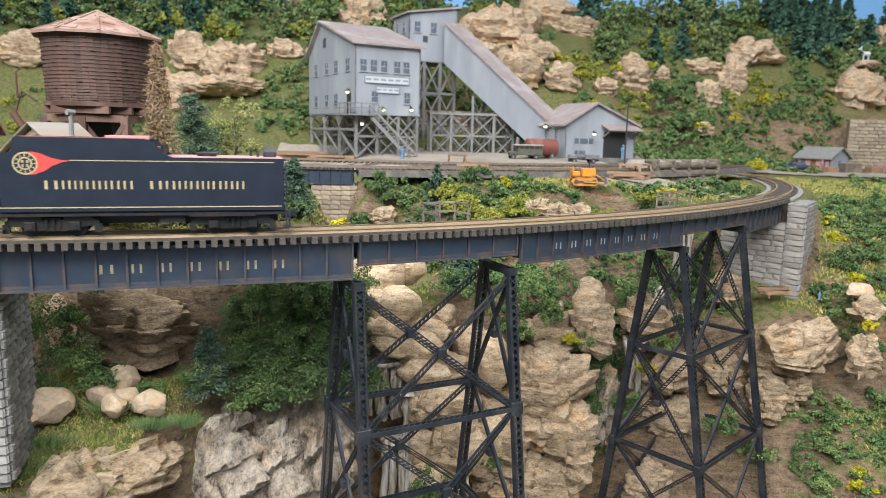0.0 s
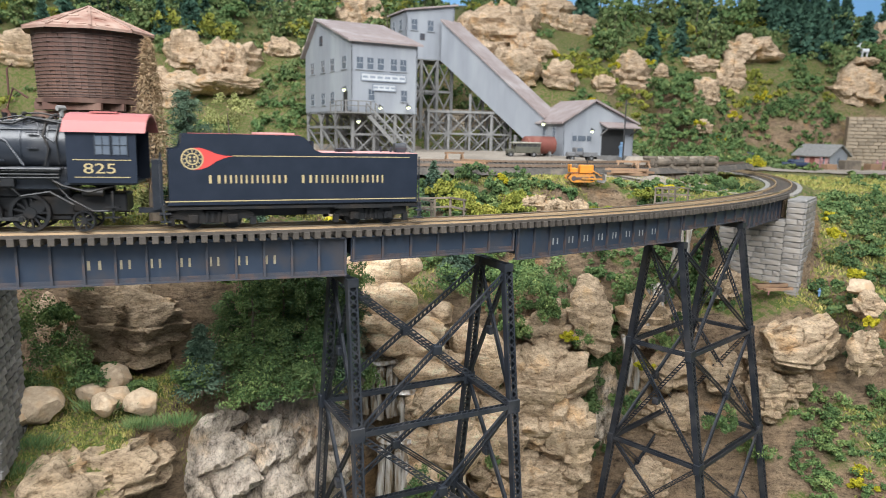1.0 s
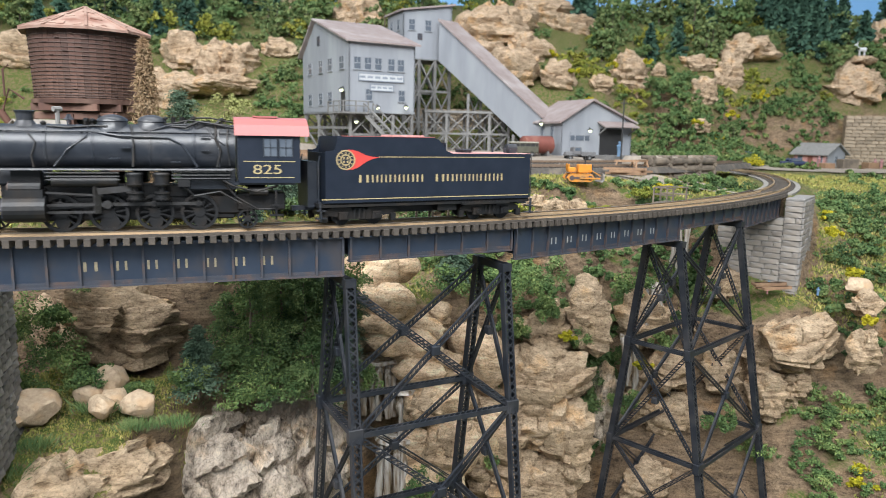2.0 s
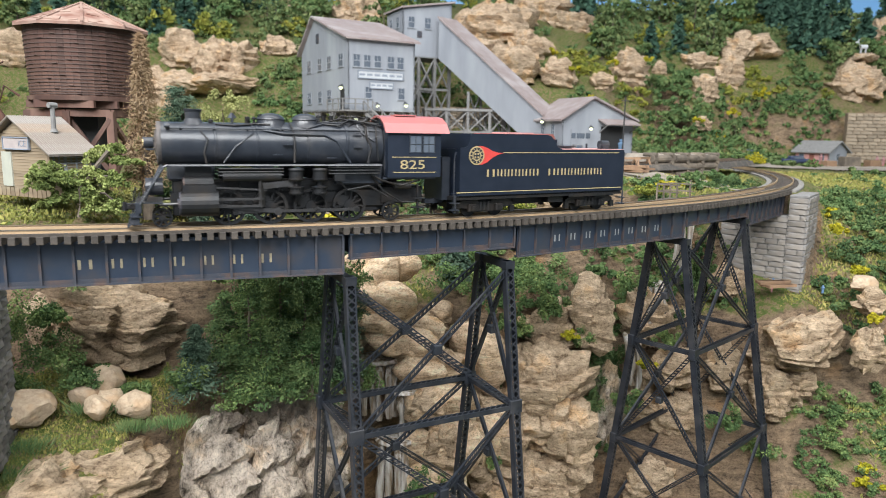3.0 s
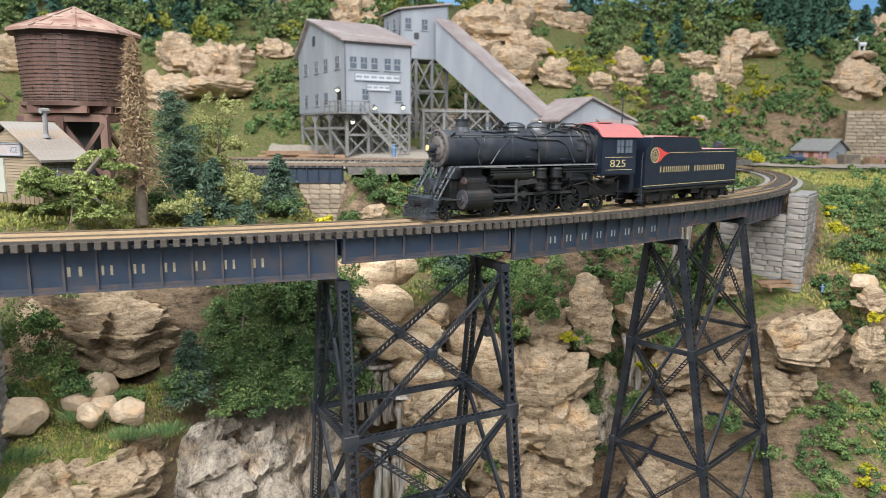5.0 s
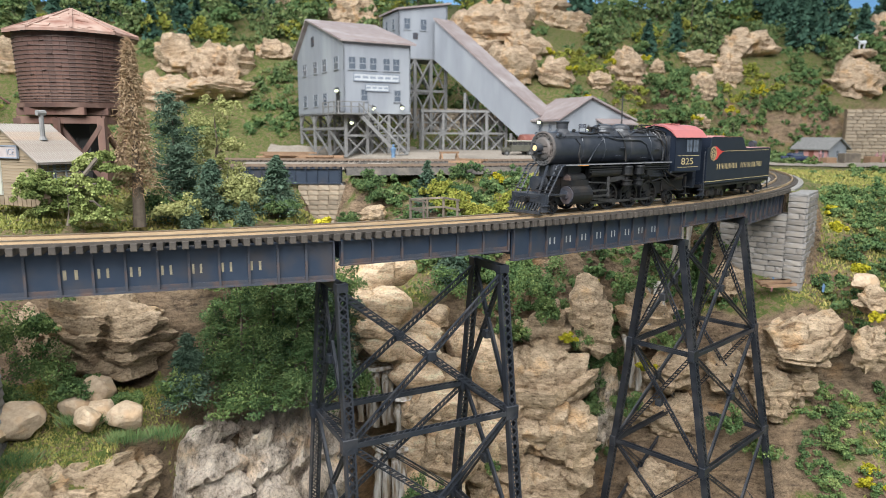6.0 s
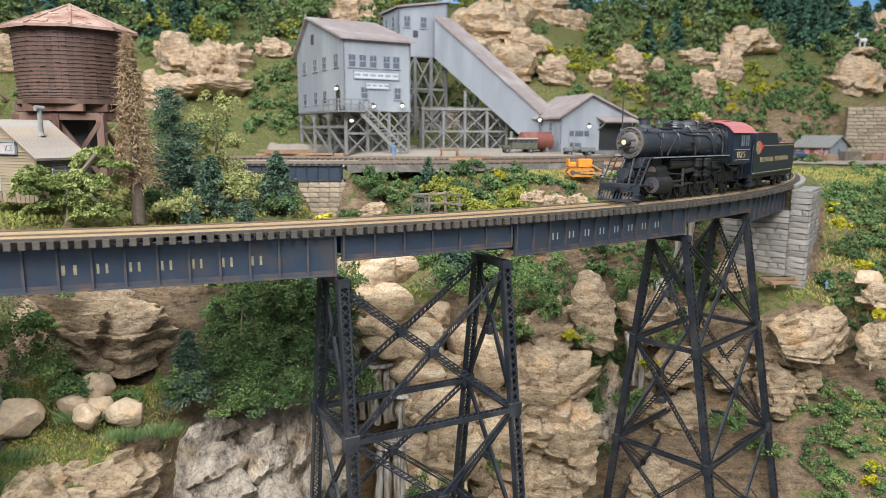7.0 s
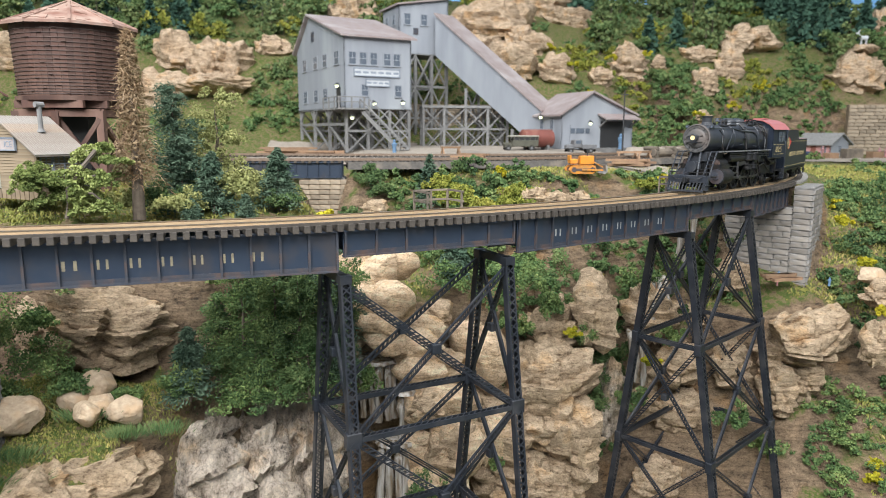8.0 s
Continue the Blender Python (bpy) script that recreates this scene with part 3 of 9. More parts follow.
M_LAMP = glow("warm_lamp_glass", (0.8, 0.6, 0.28), 0.25)
M_GLASS = material("dim_window_glass", (0.075, 0.095, 0.125), 0.2, second=(0.12, 0.14, 0.17), scale=120, bump=0)
M_SMOKEBOX = material("graphite_smokebox", (0.085, 0.082, 0.082), 0.6, second=(0.06, 0.06, 0.06), scale=200, third=(0.12, 0.1, 0.09), coarse=80, bump=0.1)

DR = 0.89            # driving wheel radius
DX = (1.45, 3.5, 5.55, 7.6)
WHEELS = []          # (part, radius)
RODS = []            # (part, x, z)


def wheelset(parent, x, radius, gauge_y=0.86, spokes=0, name="wheelset", weight=0.0):
    """Two wheels on an axle, about its own centre."""
    bm = bmesh.new()
    rod(bm, (0, -gauge_y, 0), (0, gauge_y, 0), 0.12)
    for s in (-1, 1):
        ring(bm, 0, s * gauge_y, 0, radius, 0.24, radius * 0.17)
        rod(bm, (0, s * gauge_y - 0.1, 0), (0, s * gauge_y + 0.1, 0), radius * (0.3 if spokes else 0.85), n=20)
        for k in range(spokes):
            a = 6.28319 * k / spokes
            beam(bm, (0, s * gauge_y, 0), (radius * 0.86 * math.cos(a), s * gauge_y, radius * 0.86 * math.sin(a)), 0.09, 0.09, (0, 1, 0))
        if weight:
            rod(bm, (-radius * 0.52, s * gauge_y - 0.06, 0), (-radius * 0.52, s * gauge_y + 0.13, 0), weight, n=16)
            rod(bm, (0.42, s * gauge_y, 0), (0.42, s * (gauge_y + 0.34), 0), 0.11, n=10)
    ob = part(name, bm, M_GRIME, parent)
    ob.matrix_basis = place(x, 0, radius - 0.01)
    WHEELS.append((ob, x, radius))
    return ob


def engine():
    e = thing("steam_locomotive", "black eight-coupled steam locomotive with red cab roof running on the bridge", "locomotive")
    axis = Matrix.Rotation(radians(90), 4, "Y")
    # boiler: smokebox, barrel, firebox as one turned shell
    bm = revolve(bmesh.new(), [(1.04, -1.5), (1.06, 0.9), (1.09, 0.92), (1.09, 1.0), (1.06, 1.02), (1.07, 2.9), (1.1, 2.92), (1.1, 3.0), (1.08, 3.02), (1.15, 5.4), (1.18, 5.42), (1.18, 5.5), (1.16, 5.52), (1.2, 7.4), (1.23, 7.42), (1.23, 7.5), (1.2, 7.52), (1.2, 9.4), (0, 9.4)], 40, Matrix.Translation((0, 0, 3.98)) @ axis)
    part("boiler", bm, M_BLACK, e, smooth=True)
    bm = revolve(bmesh.new(), [(1.04, 0), (1.06, 0.05), (1.06, 0.18), (0.98, 0.2), (0.92, 0.14), (0.74, 0.12), (0.72, 0.18), (0.6, 0.26), (0.3, 0.32), (0, 0.33)], 36, Matrix.Translation((-1.5, 0, 3.98)) @ Matrix.Rotation(radians(-90), 4, "Y"))
    for k in range(14):
        a = 6.28319 * k / 14
        box(bm, -1.68, 0.86 * math.cos(a), 3.98 + 0.86 * math.sin(a), 0.1, 0.1, 0.1)
    for z in (3.75, 4.2):
        box(bm, -1.83, 0.1, z, 0.06, 1.3, 0.1)
    part("smokebox_front", bm, M_SMOKEBOX, e, "grey graphite smokebox door")
    # headlight
    bm = rod(bmesh.new(), (-2.3, 0, 4.02), (-1.75, 0, 4.02), 0.27, 0.24, 20)
    box(bm, -1.95, 0, 3.7, 0.5, 0.34, 0.1)
    hl = part("headlight", bm, M_BLACK, e)
    part("headlight_lens", rod(bmesh.new(), (-2.33, 0, 4.02), (-2.29, 0, 4.02), 0.17, n=20), M_LAMP, hl, "glowing warm lens")
    part("stack", revolve(bmesh.new(), [(0.56, 4.9), (0.42, 5.1), (0.36, 5.2), (0.38, 5.5), (0.44, 5.6), (0.46, 5.64), (0.4, 5.66), (0.3, 5.6), (0.28, 5.2)], 24), M_BLACK, e)
    bm = revolve(bmesh.new(), [(0.06, 5.28), (0.2, 5.06), (0.22, 5.02), (0, 5.0)], 14, Matrix.Translation((1.85, 0, 0.25)))
    beam(bm, (1.85, -0.28, 5.0), (1.85, -0.28, 5.5), 0.06, 0.06)
    beam(bm, (1.85, 0.28, 5.0), (1.85, 0.28, 5.5), 0.06, 0.06)
    beam(bm, (1.85, -0.28, 5.5), (1.85, 0.28, 5.5), 0.06, 0.06)
    part("bell", bm, M_RUST, e, "tarnished brass bell")
    dome = [(0.9, 4.72), (0.72, 4.98), (0.69, 5.16), (0.66, 5.18), (0.7, 5.21), (0.67, 5.3), (0.52, 5.42), (0.3, 5.5), (0.12, 5.53), (0, 5.53)]
    part("sand_dome", revolve(bmesh.new(), dome, 28, Matrix.Translation((3.75, 0, 0.03))), M_BLACK, e, smooth=True)
    bm = revolve(bmesh.new(), [(0.84, 4.8), (0.68, 5.0), (0.64, 5.14), (0.61, 5.16), (0.66, 5.19), (0.6, 5.32), (0.44, 5.44), (0.2, 5.51), (0, 5.52)], 28, Matrix.Translation((5.5, 0, 0.06)))
    part("steam_dome", bm, M_BLACK, e, smooth=True)
    bm = bmesh.new()
    rod(bm, (3.2, -0.15, 5.2), (3.2, -0.15, 5.5), 0.08)
    rod(bm, (2.6, 0, 4.95), (2.6, 0, 5.35), 0.13)
    rod(bm, (2.6, -0.3, 5.28), (2.6, 0.25, 5.28), 0.09)
    for x in (6.5, 6.9):
        rod(bm, (x, 0.1, 5.1), (x, 0.1, 5.5), 0.09, 0.13)
    rod(bm, (7.9, 0, 5.1), (7.9, 0, 5.35), 0.35)
    rod(bm, (8.3, -0.35, 5.0), (8.7, -0.35, 5.35), 0.1)
    rod(bm, (7.6, -0.7, 4.9), (8.2, -0.3, 5.3), 0.07)
    part("safety_valves", bm, M_GRIME, e)
    for k, pts in enumerate((
            [(1.0, -0.5, 4.95), (1.9, -0.62, 4.9), (3.0, -0.5, 5.0), (3.6, -0.76, 4.98)],
            [(6.1, -0.3, 5.12), (6.6, -0.62, 5.2), (7.2, -0.5, 5.35), (8.0, -0.5, 5.26), (9.3, -0.62, 5.12)],
            [(6.3, -0.55, 5.05), (7.1, -0.8, 5.0), (7.7, -0.55, 5.3), (8.4, -0.75, 5.2), (9.4, -0.8, 5.0)],
            [(7.0, -0.2, 5.2), (7.4, -0.1, 5.48), (8.2, -0.3, 5.5), (9.3, -0.3, 5.3)],
            [(8.4, -0.4, 5.2), (8.5, -0.95, 4.95), (8.45, -1.2, 4.5), (8.7, -1.3, 3.9), (8.5, -1.34, 3.1)],
            [(9.0, -0.4, 5.2), (9.05, -0.95, 4.95), (9.0, -1.24, 4.4), (9.1, -1.3, 3.2)],
            [(4.6, -0.6, 5.1), (4.7, -0.98, 4.7), (4.75, -1.16, 4.1), (4.7, -1.3, 3.1)],
            [(0.3, -0.9, 4.6), (0.6, -1.05, 4.2), (0.4, -1.12, 3.6), (0.5, -1.2, 3.05)])):
        part("feed_pipe", tube(bmesh.new(), pts, 0.045 if k % 2 else 0.06), M_GRIME, e)
    for x, z, h in ((6.15, 5.1, 0.42), (7.45, 5.15, 0.42), (8.8, 5.12, 0.4), (2.9, 5.0, 0.36), (0.8, 4.95, 0.25)):
        part("valve_stand", revolve(bmesh.new(), [(0.1, 0), (0.1, 0.1), (0.05, 0.12), (0.05, h - 0.16), (0.13, h - 0.14), (0.13, h - 0.06), (0.04, h), (0, h)], 10, Matrix.Translation((x, -0.25, z))), M_GRIME, e)
    # pipes, handrails and steps along the near and far sides
    for s in (-1, 1):
        pipes = bmesh.new()
        tube(pipes, [(-1.2, s * 0.86, 4.72), (2.8, s * 0.88, 4.74), (9.2, s * 1.0, 4.76)], 0.035)
        for x in (-0.6, 0.9, 2.5, 4.2, 6.0, 7.6, 9.0):
            rod(pipes, (x, s * 0.78, 4.68), (x, s * 0.92, 4.76), 0.05, n=6)
        part("handrail", pipes, M_BLACK, e)
        pipes = bmesh.new()
        tube(pipes, [(1.3, s * 1.1, 3.1), (1.9, s * 1.12, 3.9), (2.7, s * 1.0, 4.5), (2.75, s * 0.6, 4.92)], 0.04)
        tube(pipes, [(3.6, s * 0.9, 4.7), (3.2, s * 0.85, 4.7), (4.2, s * 1.1, 4.55), (6.3, s * 1.13, 4.5), (6.9, s * 1.2, 4.2), (7.6, s * 1.26, 3.1)], 0.06)
        tube(pipes, [(5.4, s * 0.85, 4.8), (6.4, s * 0.6, 5.1), (7.8, s * 0.5, 5.2), (8.9, s * 0.6, 5.1)], 0.05)
        tube(pipes, [(8.6, s * 0.9, 4.9), (8.6, s * 1.26, 4.0), (8.6, s * 1.28, 3.1)], 0.05)
        tube(pipes, [(8.1, s * 0.7, 5.05), (8.3, s * 1.1, 4.6), (8.9, s * 1.22, 4.2)], 0.05)
        for x, z in ((4.4, 4.0), (3.9, 3.5), (8.0, 4.6), (8.0, 3.9), (6.6, 3.35)):
            box(pipes, x, s * 1.24, z, 0.45, 0.16, 0.05)
        for a, b in ((3.2, 3.0), (4.3, 4.5)):
            rod(pipes, (a, s * 0.6, 4.85), (b, s * 1.08, 3.9), 0.035)
        part("piping", pipes, M_BLACK, e)
        # running board with its bright edge
        board = box(bmesh.new(), 4.0, s * 1.3, 3.0, 10.4, 0.6, 0.07)
        part("running_board", board, M_BLACK, e)
        part("board_edge", box(bmesh.new(), 4.0, s * 1.61, 3.0, 10.4, 0.03, 0.07), M_BRIGHT, e, "bright worn edge strip")
        for z in (2.82, 2.66, 2.5):
            part("cooling_pipe", rod(bmesh.new(), (1.0, s * 1.5, z), (4.1, s * 1.5, z), 0.05), M_GRIME, e)
            part("cooling_pipe", rod(bmesh.new(), (6.4, s * 1.5, z + 0.06), (9.1, s * 1.5, z + 0.06), 0.05), M_GRIME, e)
        part("air_reservoir", rod(bmesh.new(), (1.2, s * 1.25, 2.45), (4.0, s * 1.25, 2.45), 0.3, n=16), M_GRIME, e)
        # air pumps hung under the board, each one turned shell
        for x in (4.75, 5.95):
            shell = [(0, 1.5), (0.34, 1.5), (0.34, 1.57), (0.41, 1.57), (0.41, 1.63), (0.34, 1.63), (0.34, 1.85), (0.41, 1.85), (0.41, 1.91), (0.15, 1.95), (0.15, 2.2), (0.36, 2.2), (0.41, 2.27), (0.41, 2.33), (0.36, 2.33), (0.36, 2.72), (0.41, 2.72), (0.41, 2.78), (0.36, 2.85), (0, 2.85)]
            part("air_pump", revolve(bmesh.new(), shell, 18, Matrix.Translation((x, s * 1.4, 0))), M_GRIME, e)
        bm = box(bmesh.new(), 6.95, s * 1.4, 2.35, 0.55, 0.3, 0.35)
        tube(bm, [(6.95, s * 1.4, 2.2), (7.4, s * 1.35, 1.7), (8.6, s * 1.3, 1.9), (9.6, s * 1.35, 1.3)], 0.06)
        tube(bm, [(8.2, s * 1.4, 2.8), (9.2, s * 1.45, 2.2), (10.3, s * 1.4, 1.9), (11.4, s * 1.35, 2.2)], 0.06)
        tube(bm, [(8.6, s * 1.2, 2.6), (9.4, s * 1.3, 1.6), (10.4, s * 1.3, 1.0), (11.2, s * 1.3, 1.0)], 0.05)
        rod(bm, (10.0, s * 1.2, 1.9), (10.9, s * 1.2, 1.9), 0.22, n=12)
        box(bm, 11.3, s * 1.3, 1.2, 0.1, 0.15, 1.5)
        box(bm, 11.3, s * 1.35, 0.7, 0.7, 0.35, 0.06)
        box(bm, 11.3, s * 1.35, 1.2, 0.6, 0.35, 0.06)
        part("injector_piping", bm, M_GRIME, e)
        # cylinder and valve chest
        bm = rod(bmesh.new(), (-0.75, s * 1.32, 1.15), (0.95, s * 1.32, 1.15), 0.62, n=20)
        rod(bm, (-0.55, s * 1.15, 2.1), (0.75, s * 1.15, 2.1), 0.36, n=16)
        box(bm, 0.1, s * 1.15, 1.6, 1.5, 0.9, 0.9)
        box(bm, 0.1, s * 0.7, 2.3, 1.2, 0.8, 1.2)
        cyl = part("cylinder", bm, M_GRIME, e)
        bm = rod(bmesh.new(), (-0.82, s * 1.32, 1.15), (-0.74, s * 1.32, 1.15), 0.56, n=20)
        rod(bm, (-0.9, s * 1.32, 1.15), (-0.8, s * 1.32, 1.15), 0.25, n=14)
        rod(bm, (-0.62, s * 1.15, 2.1), (-0.54, s * 1.15, 2.1), 0.3, n=14)
        part("cylinder_head", bm, M_RUST, cyl, "rusty brown cylinder cover")
        bm = bmesh.new()
        for z in (0.98, 1.32):
            beam(bm, (0.95, s * 1.36, z), (3.1, s * 1.36, z), 0.1, 0.12)
        beam(bm, (3.05, s * 1.3, 0.9), (3.05, s * 1.3, 2.6), 0.3, 0.16)
        beam(bm, (3.1, s * 1.35, 1.95), (4.6, s * 1.35, 2.1), 0.12, 0.3)
        beam(bm, (0.9, s * 1.25, 1.9), (3.3, s * 1.3, 1.75), 0.07, 0.09)
        part("crosshead_guide", bm, M_ROD, e)
        # frame, firebox side, ash pan, ladder
        bm = beam(bmesh.new(), (-1.2, s * 0.55, 1.3), (9.5, s * 0.55, 1.3), 0.14, 0.6)
        for x in (2.5, 4.55, 6.6):
            box(bm, x, s * 0.62, 1.9, 0.9, 0.25, 0.5)
        part("frame_plate", bm, M_GRIME, e)
        part("firebox_side", box(bmesh.new(), 8.1, s * 0.95, 2.5, 2.6, 0.3, 1.1, None, 0.08), M_BLACK, e)
        bm = bmesh.new()
        for dy in (1.08, 1.52):
            tube(bm, [(-1.25, s * dy, 3.0), (-1.45, s * dy, 2.9), (-2.55, s * dy, 1.15)], 0.055)
        for k in range(5):
            x = -1.6 - 0.18 * k
            beam(bm, (x, s * 1.05, 2.68 - 0.29 * k), (x, s * 1.55, 2.68 - 0.29 * k), 0.16, 0.04)
        part("front_ladder", bm, M_BLACK, e, "inclined ladder to the running board")
        bm = rod(bmesh.new(), (-1.2, s * 0.72, 4.72), (-1.2, s * 0.9, 4.8), 0.1)
        rod(bm, (-1.3, s * 0.95, 4.85), (-1.1, s * 0.95, 4.85), 0.14, n=12)
        mk = part("marker_lamp", bm, M_BLACK, e)
        part("lamp_lens", rod(bmesh.new(), (-1.34, s * 0.95, 4.85), (-1.3, s * 0.95, 4.85), 0.08, n=10), M_GLASS, mk)
        bm = tube(bmesh.new(), [(-1.5, s * 0.35, 3.0), (-2.4, s * 0.55, 1.2)], 0.08)
        part("smokebox_brace", bm, M_BLACK, e)
    # pilot
    bm = box(bmesh.new(), -2.62, 0, 1.0, 0.28, 3.1, 0.55, None, 0.03)
    box(bm, -2.1, 0, 1.22, 1.1, 2.9, 0.07)
    part("pilot_beam", bm, M_BLACK, e)
    bm = bmesh.new()
    for k in range(11):
        y = -1.3 + 0.26 * k
        beam(bm, (-2.75, y, 0.75), (-3.05, y * 0.96, 0.2), 0.08, 0.08)
    beam(bm, (-3.08, -1.4, 0.16), (-3.08, 1.4, 0.16), 0.12, 0.14)
    for s in (-1, 1):
        beam(bm, (-3.0, s * 1.4, 0.5), (-2.6, s * 1.5, 0.5), 0.1, 0.5)
        for z in (0.25, 0.6):
            box(bm, -2.75, s * 1.45, z, 0.5, 0.4, 0.06)
    part("pilot", bm, M_BLACK, e)
    bm = box(bmesh.new(), -2.95, 0, 0.95, 0.5, 0.3, 0.32, None, 0.04)
    rod(bm, (-3.25, 0, 0.75), (-3.25, 0, 1.15), 0.14)
    tube(bm, [(-2.85, -1.2, 1.2), (-3.05, -0.8, 1.0), (-3.05, 0.8, 1.0), (-2.85, 1.2, 1.2)], 0.03)
    tube(bm, [(-2.8, -1.45, 1.25), (-2.8, -1.45, 1.75), (-2.75, -0.7, 1.72)], 0.03)
    tube(bm, [(-2.8, 1.45, 1.25), (-2.8, 1.45, 1.75), (-2.75, 0.7, 1.72)], 0.03)
    tube(bm, [(-2.6, -1.5, 1.5), (-2.6, 1.5, 1.5)], 0.03)
    part("coupler", bm, M_GRIME, e)
    part("saddle", box(bmesh.new(), -0.2, 0, 2.6, 2.2, 1.4, 0.8, None, 0.1), M_BLACK, e)
    bm = rod(bmesh.new(), (-2.3, 0, 1.9), (-1.5, 0, 1.9), 0.42, n=18)
    part("front_air_tank", bm, M_BLACK, e)
    # cab
    bm = bmesh.new()
    for s in (-1, 1):
        prism(bm, [(9.5, 2.35), (12.5, 2.35), (12.5, 4.75), (9.5, 4.75)], s * 1.6, s * 1.66)
    arch = [(-1.63, 2.35), (-1.63, 4.75), (-1.3, 5.12), (-0.7, 5.38), (0, 5.46), (0.7, 5.38), (1.3, 5.12), (1.63, 4.75), (1.63, 2.35)]
    prism(bm, arch, 0, 0.08, Matrix.Translation((9.58, 0, 0)) @ Matrix.Rotation(radians(90), 4, "Z"))
    cab = part("cab", bm, M_NAVY, e)
    bm = bmesh.new()
    top = [(-1.82, 4.68), (-1.7, 4.82), (-1.35, 5.2), (-0.72, 5.5), (0, 5.6), (0.72, 5.5), (1.35, 5.2), (1.7, 4.82), (1.82, 4.68), (1.74, 4.68), (1.3, 5.1), (0.7, 5.4), (0, 5.5), (-0.7, 5.4), (-1.3, 5.1), (-1.74, 4.68)]
    prism(bm, top, 0, 3.6, Matrix.Translation((12.95, 0, 0)) @ Matrix.Rotation(radians(90), 4, "Z"))
    box(bm, 10.9, 0, 5.62, 1.2, 0.9, 0.08)
    part("cab_roof", bm, M_REDROOF, cab, "faded red arched roof")
    for s in (-1, 1):
        part("cab_stripe", box(bmesh.new(), 11.0, s * 1.668, 3.42, 2.5, 0.012, 0.035), M_GOLD, cab)
        part("cab_stripe", box(bmesh.new(), 11.0, s * 1.668, 2.62, 2.4, 0.012, 0.035), M_GOLD, cab)
        for x in (11.05, 11.8):
            bm = box(bmesh.new(), x, s * 1.666, 4.1, 0.62, 0.02, 0.85)
            win = part("cab_window", bm, M_GLASS, e)
            part("glazing_bar", box(bmesh.new(), x, s * 1.68, 4.1, 0.04, 0.02, 0.85), M_BLACK, win)
            part("glazing_bar", box(bmesh.new(), x, s * 1.682, 4.1, 0.62, 0.02, 0.04), M_BLACK, win)
            for dx in (-0.33, 0.33):
                part("window_jamb", box(bmesh.new(), x + dx, s * 1.68, 4.1, 0.05, 0.03, 0.95), M_BLACK, win)
        txt = bpy.data.curves.new("number", "FONT")
        txt.body, txt.size, txt.align_x, txt.align_y, txt.extrude, txt.offset = "825", 0.0078, "CENTER", "CENTER", 0.00005, 0.0
        t_ob = new("number_source", txt)
        bpy.context.view_layer.update()
        me = bpy.data.meshes.new_from_object(t_ob.evaluated_get(bpy.context.evaluated_depsgraph_get()))
        bpy.data.objects.remove(t_ob)
        me.materials.append(M_GOLD)
        num = new("cab_number", me)
        num.parent = cab
        num.matrix_basis = place(10.9, s * 1.672, 3.0) @ (pose(0, 0, 0, 90, 0, 0) if s < 0 else pose(0, 0, 0, 90, 0, 180)) @ Matrix.Diagonal((1.25, 0.85, 1, 1))
    bm = box(bmesh.new(), 10.8, 0, 2.3, 3.0, 2.9, 0.12)
    box(bm, 9.6, 0, 3.6, 0.3, 2.4, 2.4)
    part("cab_floor", bm, M_BLACK, e)
    part("main_frame", box(bmesh.new(), 4.1, 0, 1.35, 10.4, 1.1, 1.75, None, 0.06), M_GRIME, e)
    part("rear_frame", box(bmesh.new(), 10.6, 0, 1.35, 2.4, 1.5, 0.9, None, 0.06), M_GRIME, e)
    part("ash_pan", box(bmesh.new(), 8.9, 0, 1.2, 2.2, 1.3, 1.0, None, 0.1), M_GRIME, e)
    for i, x in enumerate(DX):
        wheelset(e, x, DR, spokes=13, name="driving_wheelset", weight=0.42 if i == 1 else 0.3)
    wheelset(e, -1.6, 0.46, spokes=8, name="pilot_wheelset")
    wheelset(e, 9.9, 0.5, spokes=8, name="trailing_wheelset")
    for s in (-1, 1):
        bm = bmesh.new()
        for a, b in zip(DX, DX[1:]):
            beam(bm, (a - DX[1], 0, 0), (b - DX[1], 0, 0), 0.06, 0.16)
        for x in DX:
            rod(bm, (x - DX[1], -0.05, 0), (x - DX[1], 0.05, 0), 0.16, n=12)
        r = part("coupling_rod", bm, M_ROD, e)
        RODS.append((r, "couple", s))
        bm = beam(bmesh.new(), (0, 0, 0), (-4.0, 0, 0), 0.07, 0.2)
        rod(bm, (0, -0.07, 0), (0, 0.07, 0), 0.2, n=12)
        rod(bm, (-4.0, -0.07, 0), (-4.0, 0.07, 0), 0.18, n=12)
        r = part("main_rod", bm, M_ROD, e)
        RODS.append((r, "main", s))
        bm = box(bmesh.new(), 0, 0, 0, 0.42, 0.22, 0.42, None, 0.03)
        rod(bm, (-1.6, 0, 0), (0, 0, 0), 0.07)
        r = part("crosshead", bm, M_ROD, e)
        RODS.append((r, "cross", s))
    return e


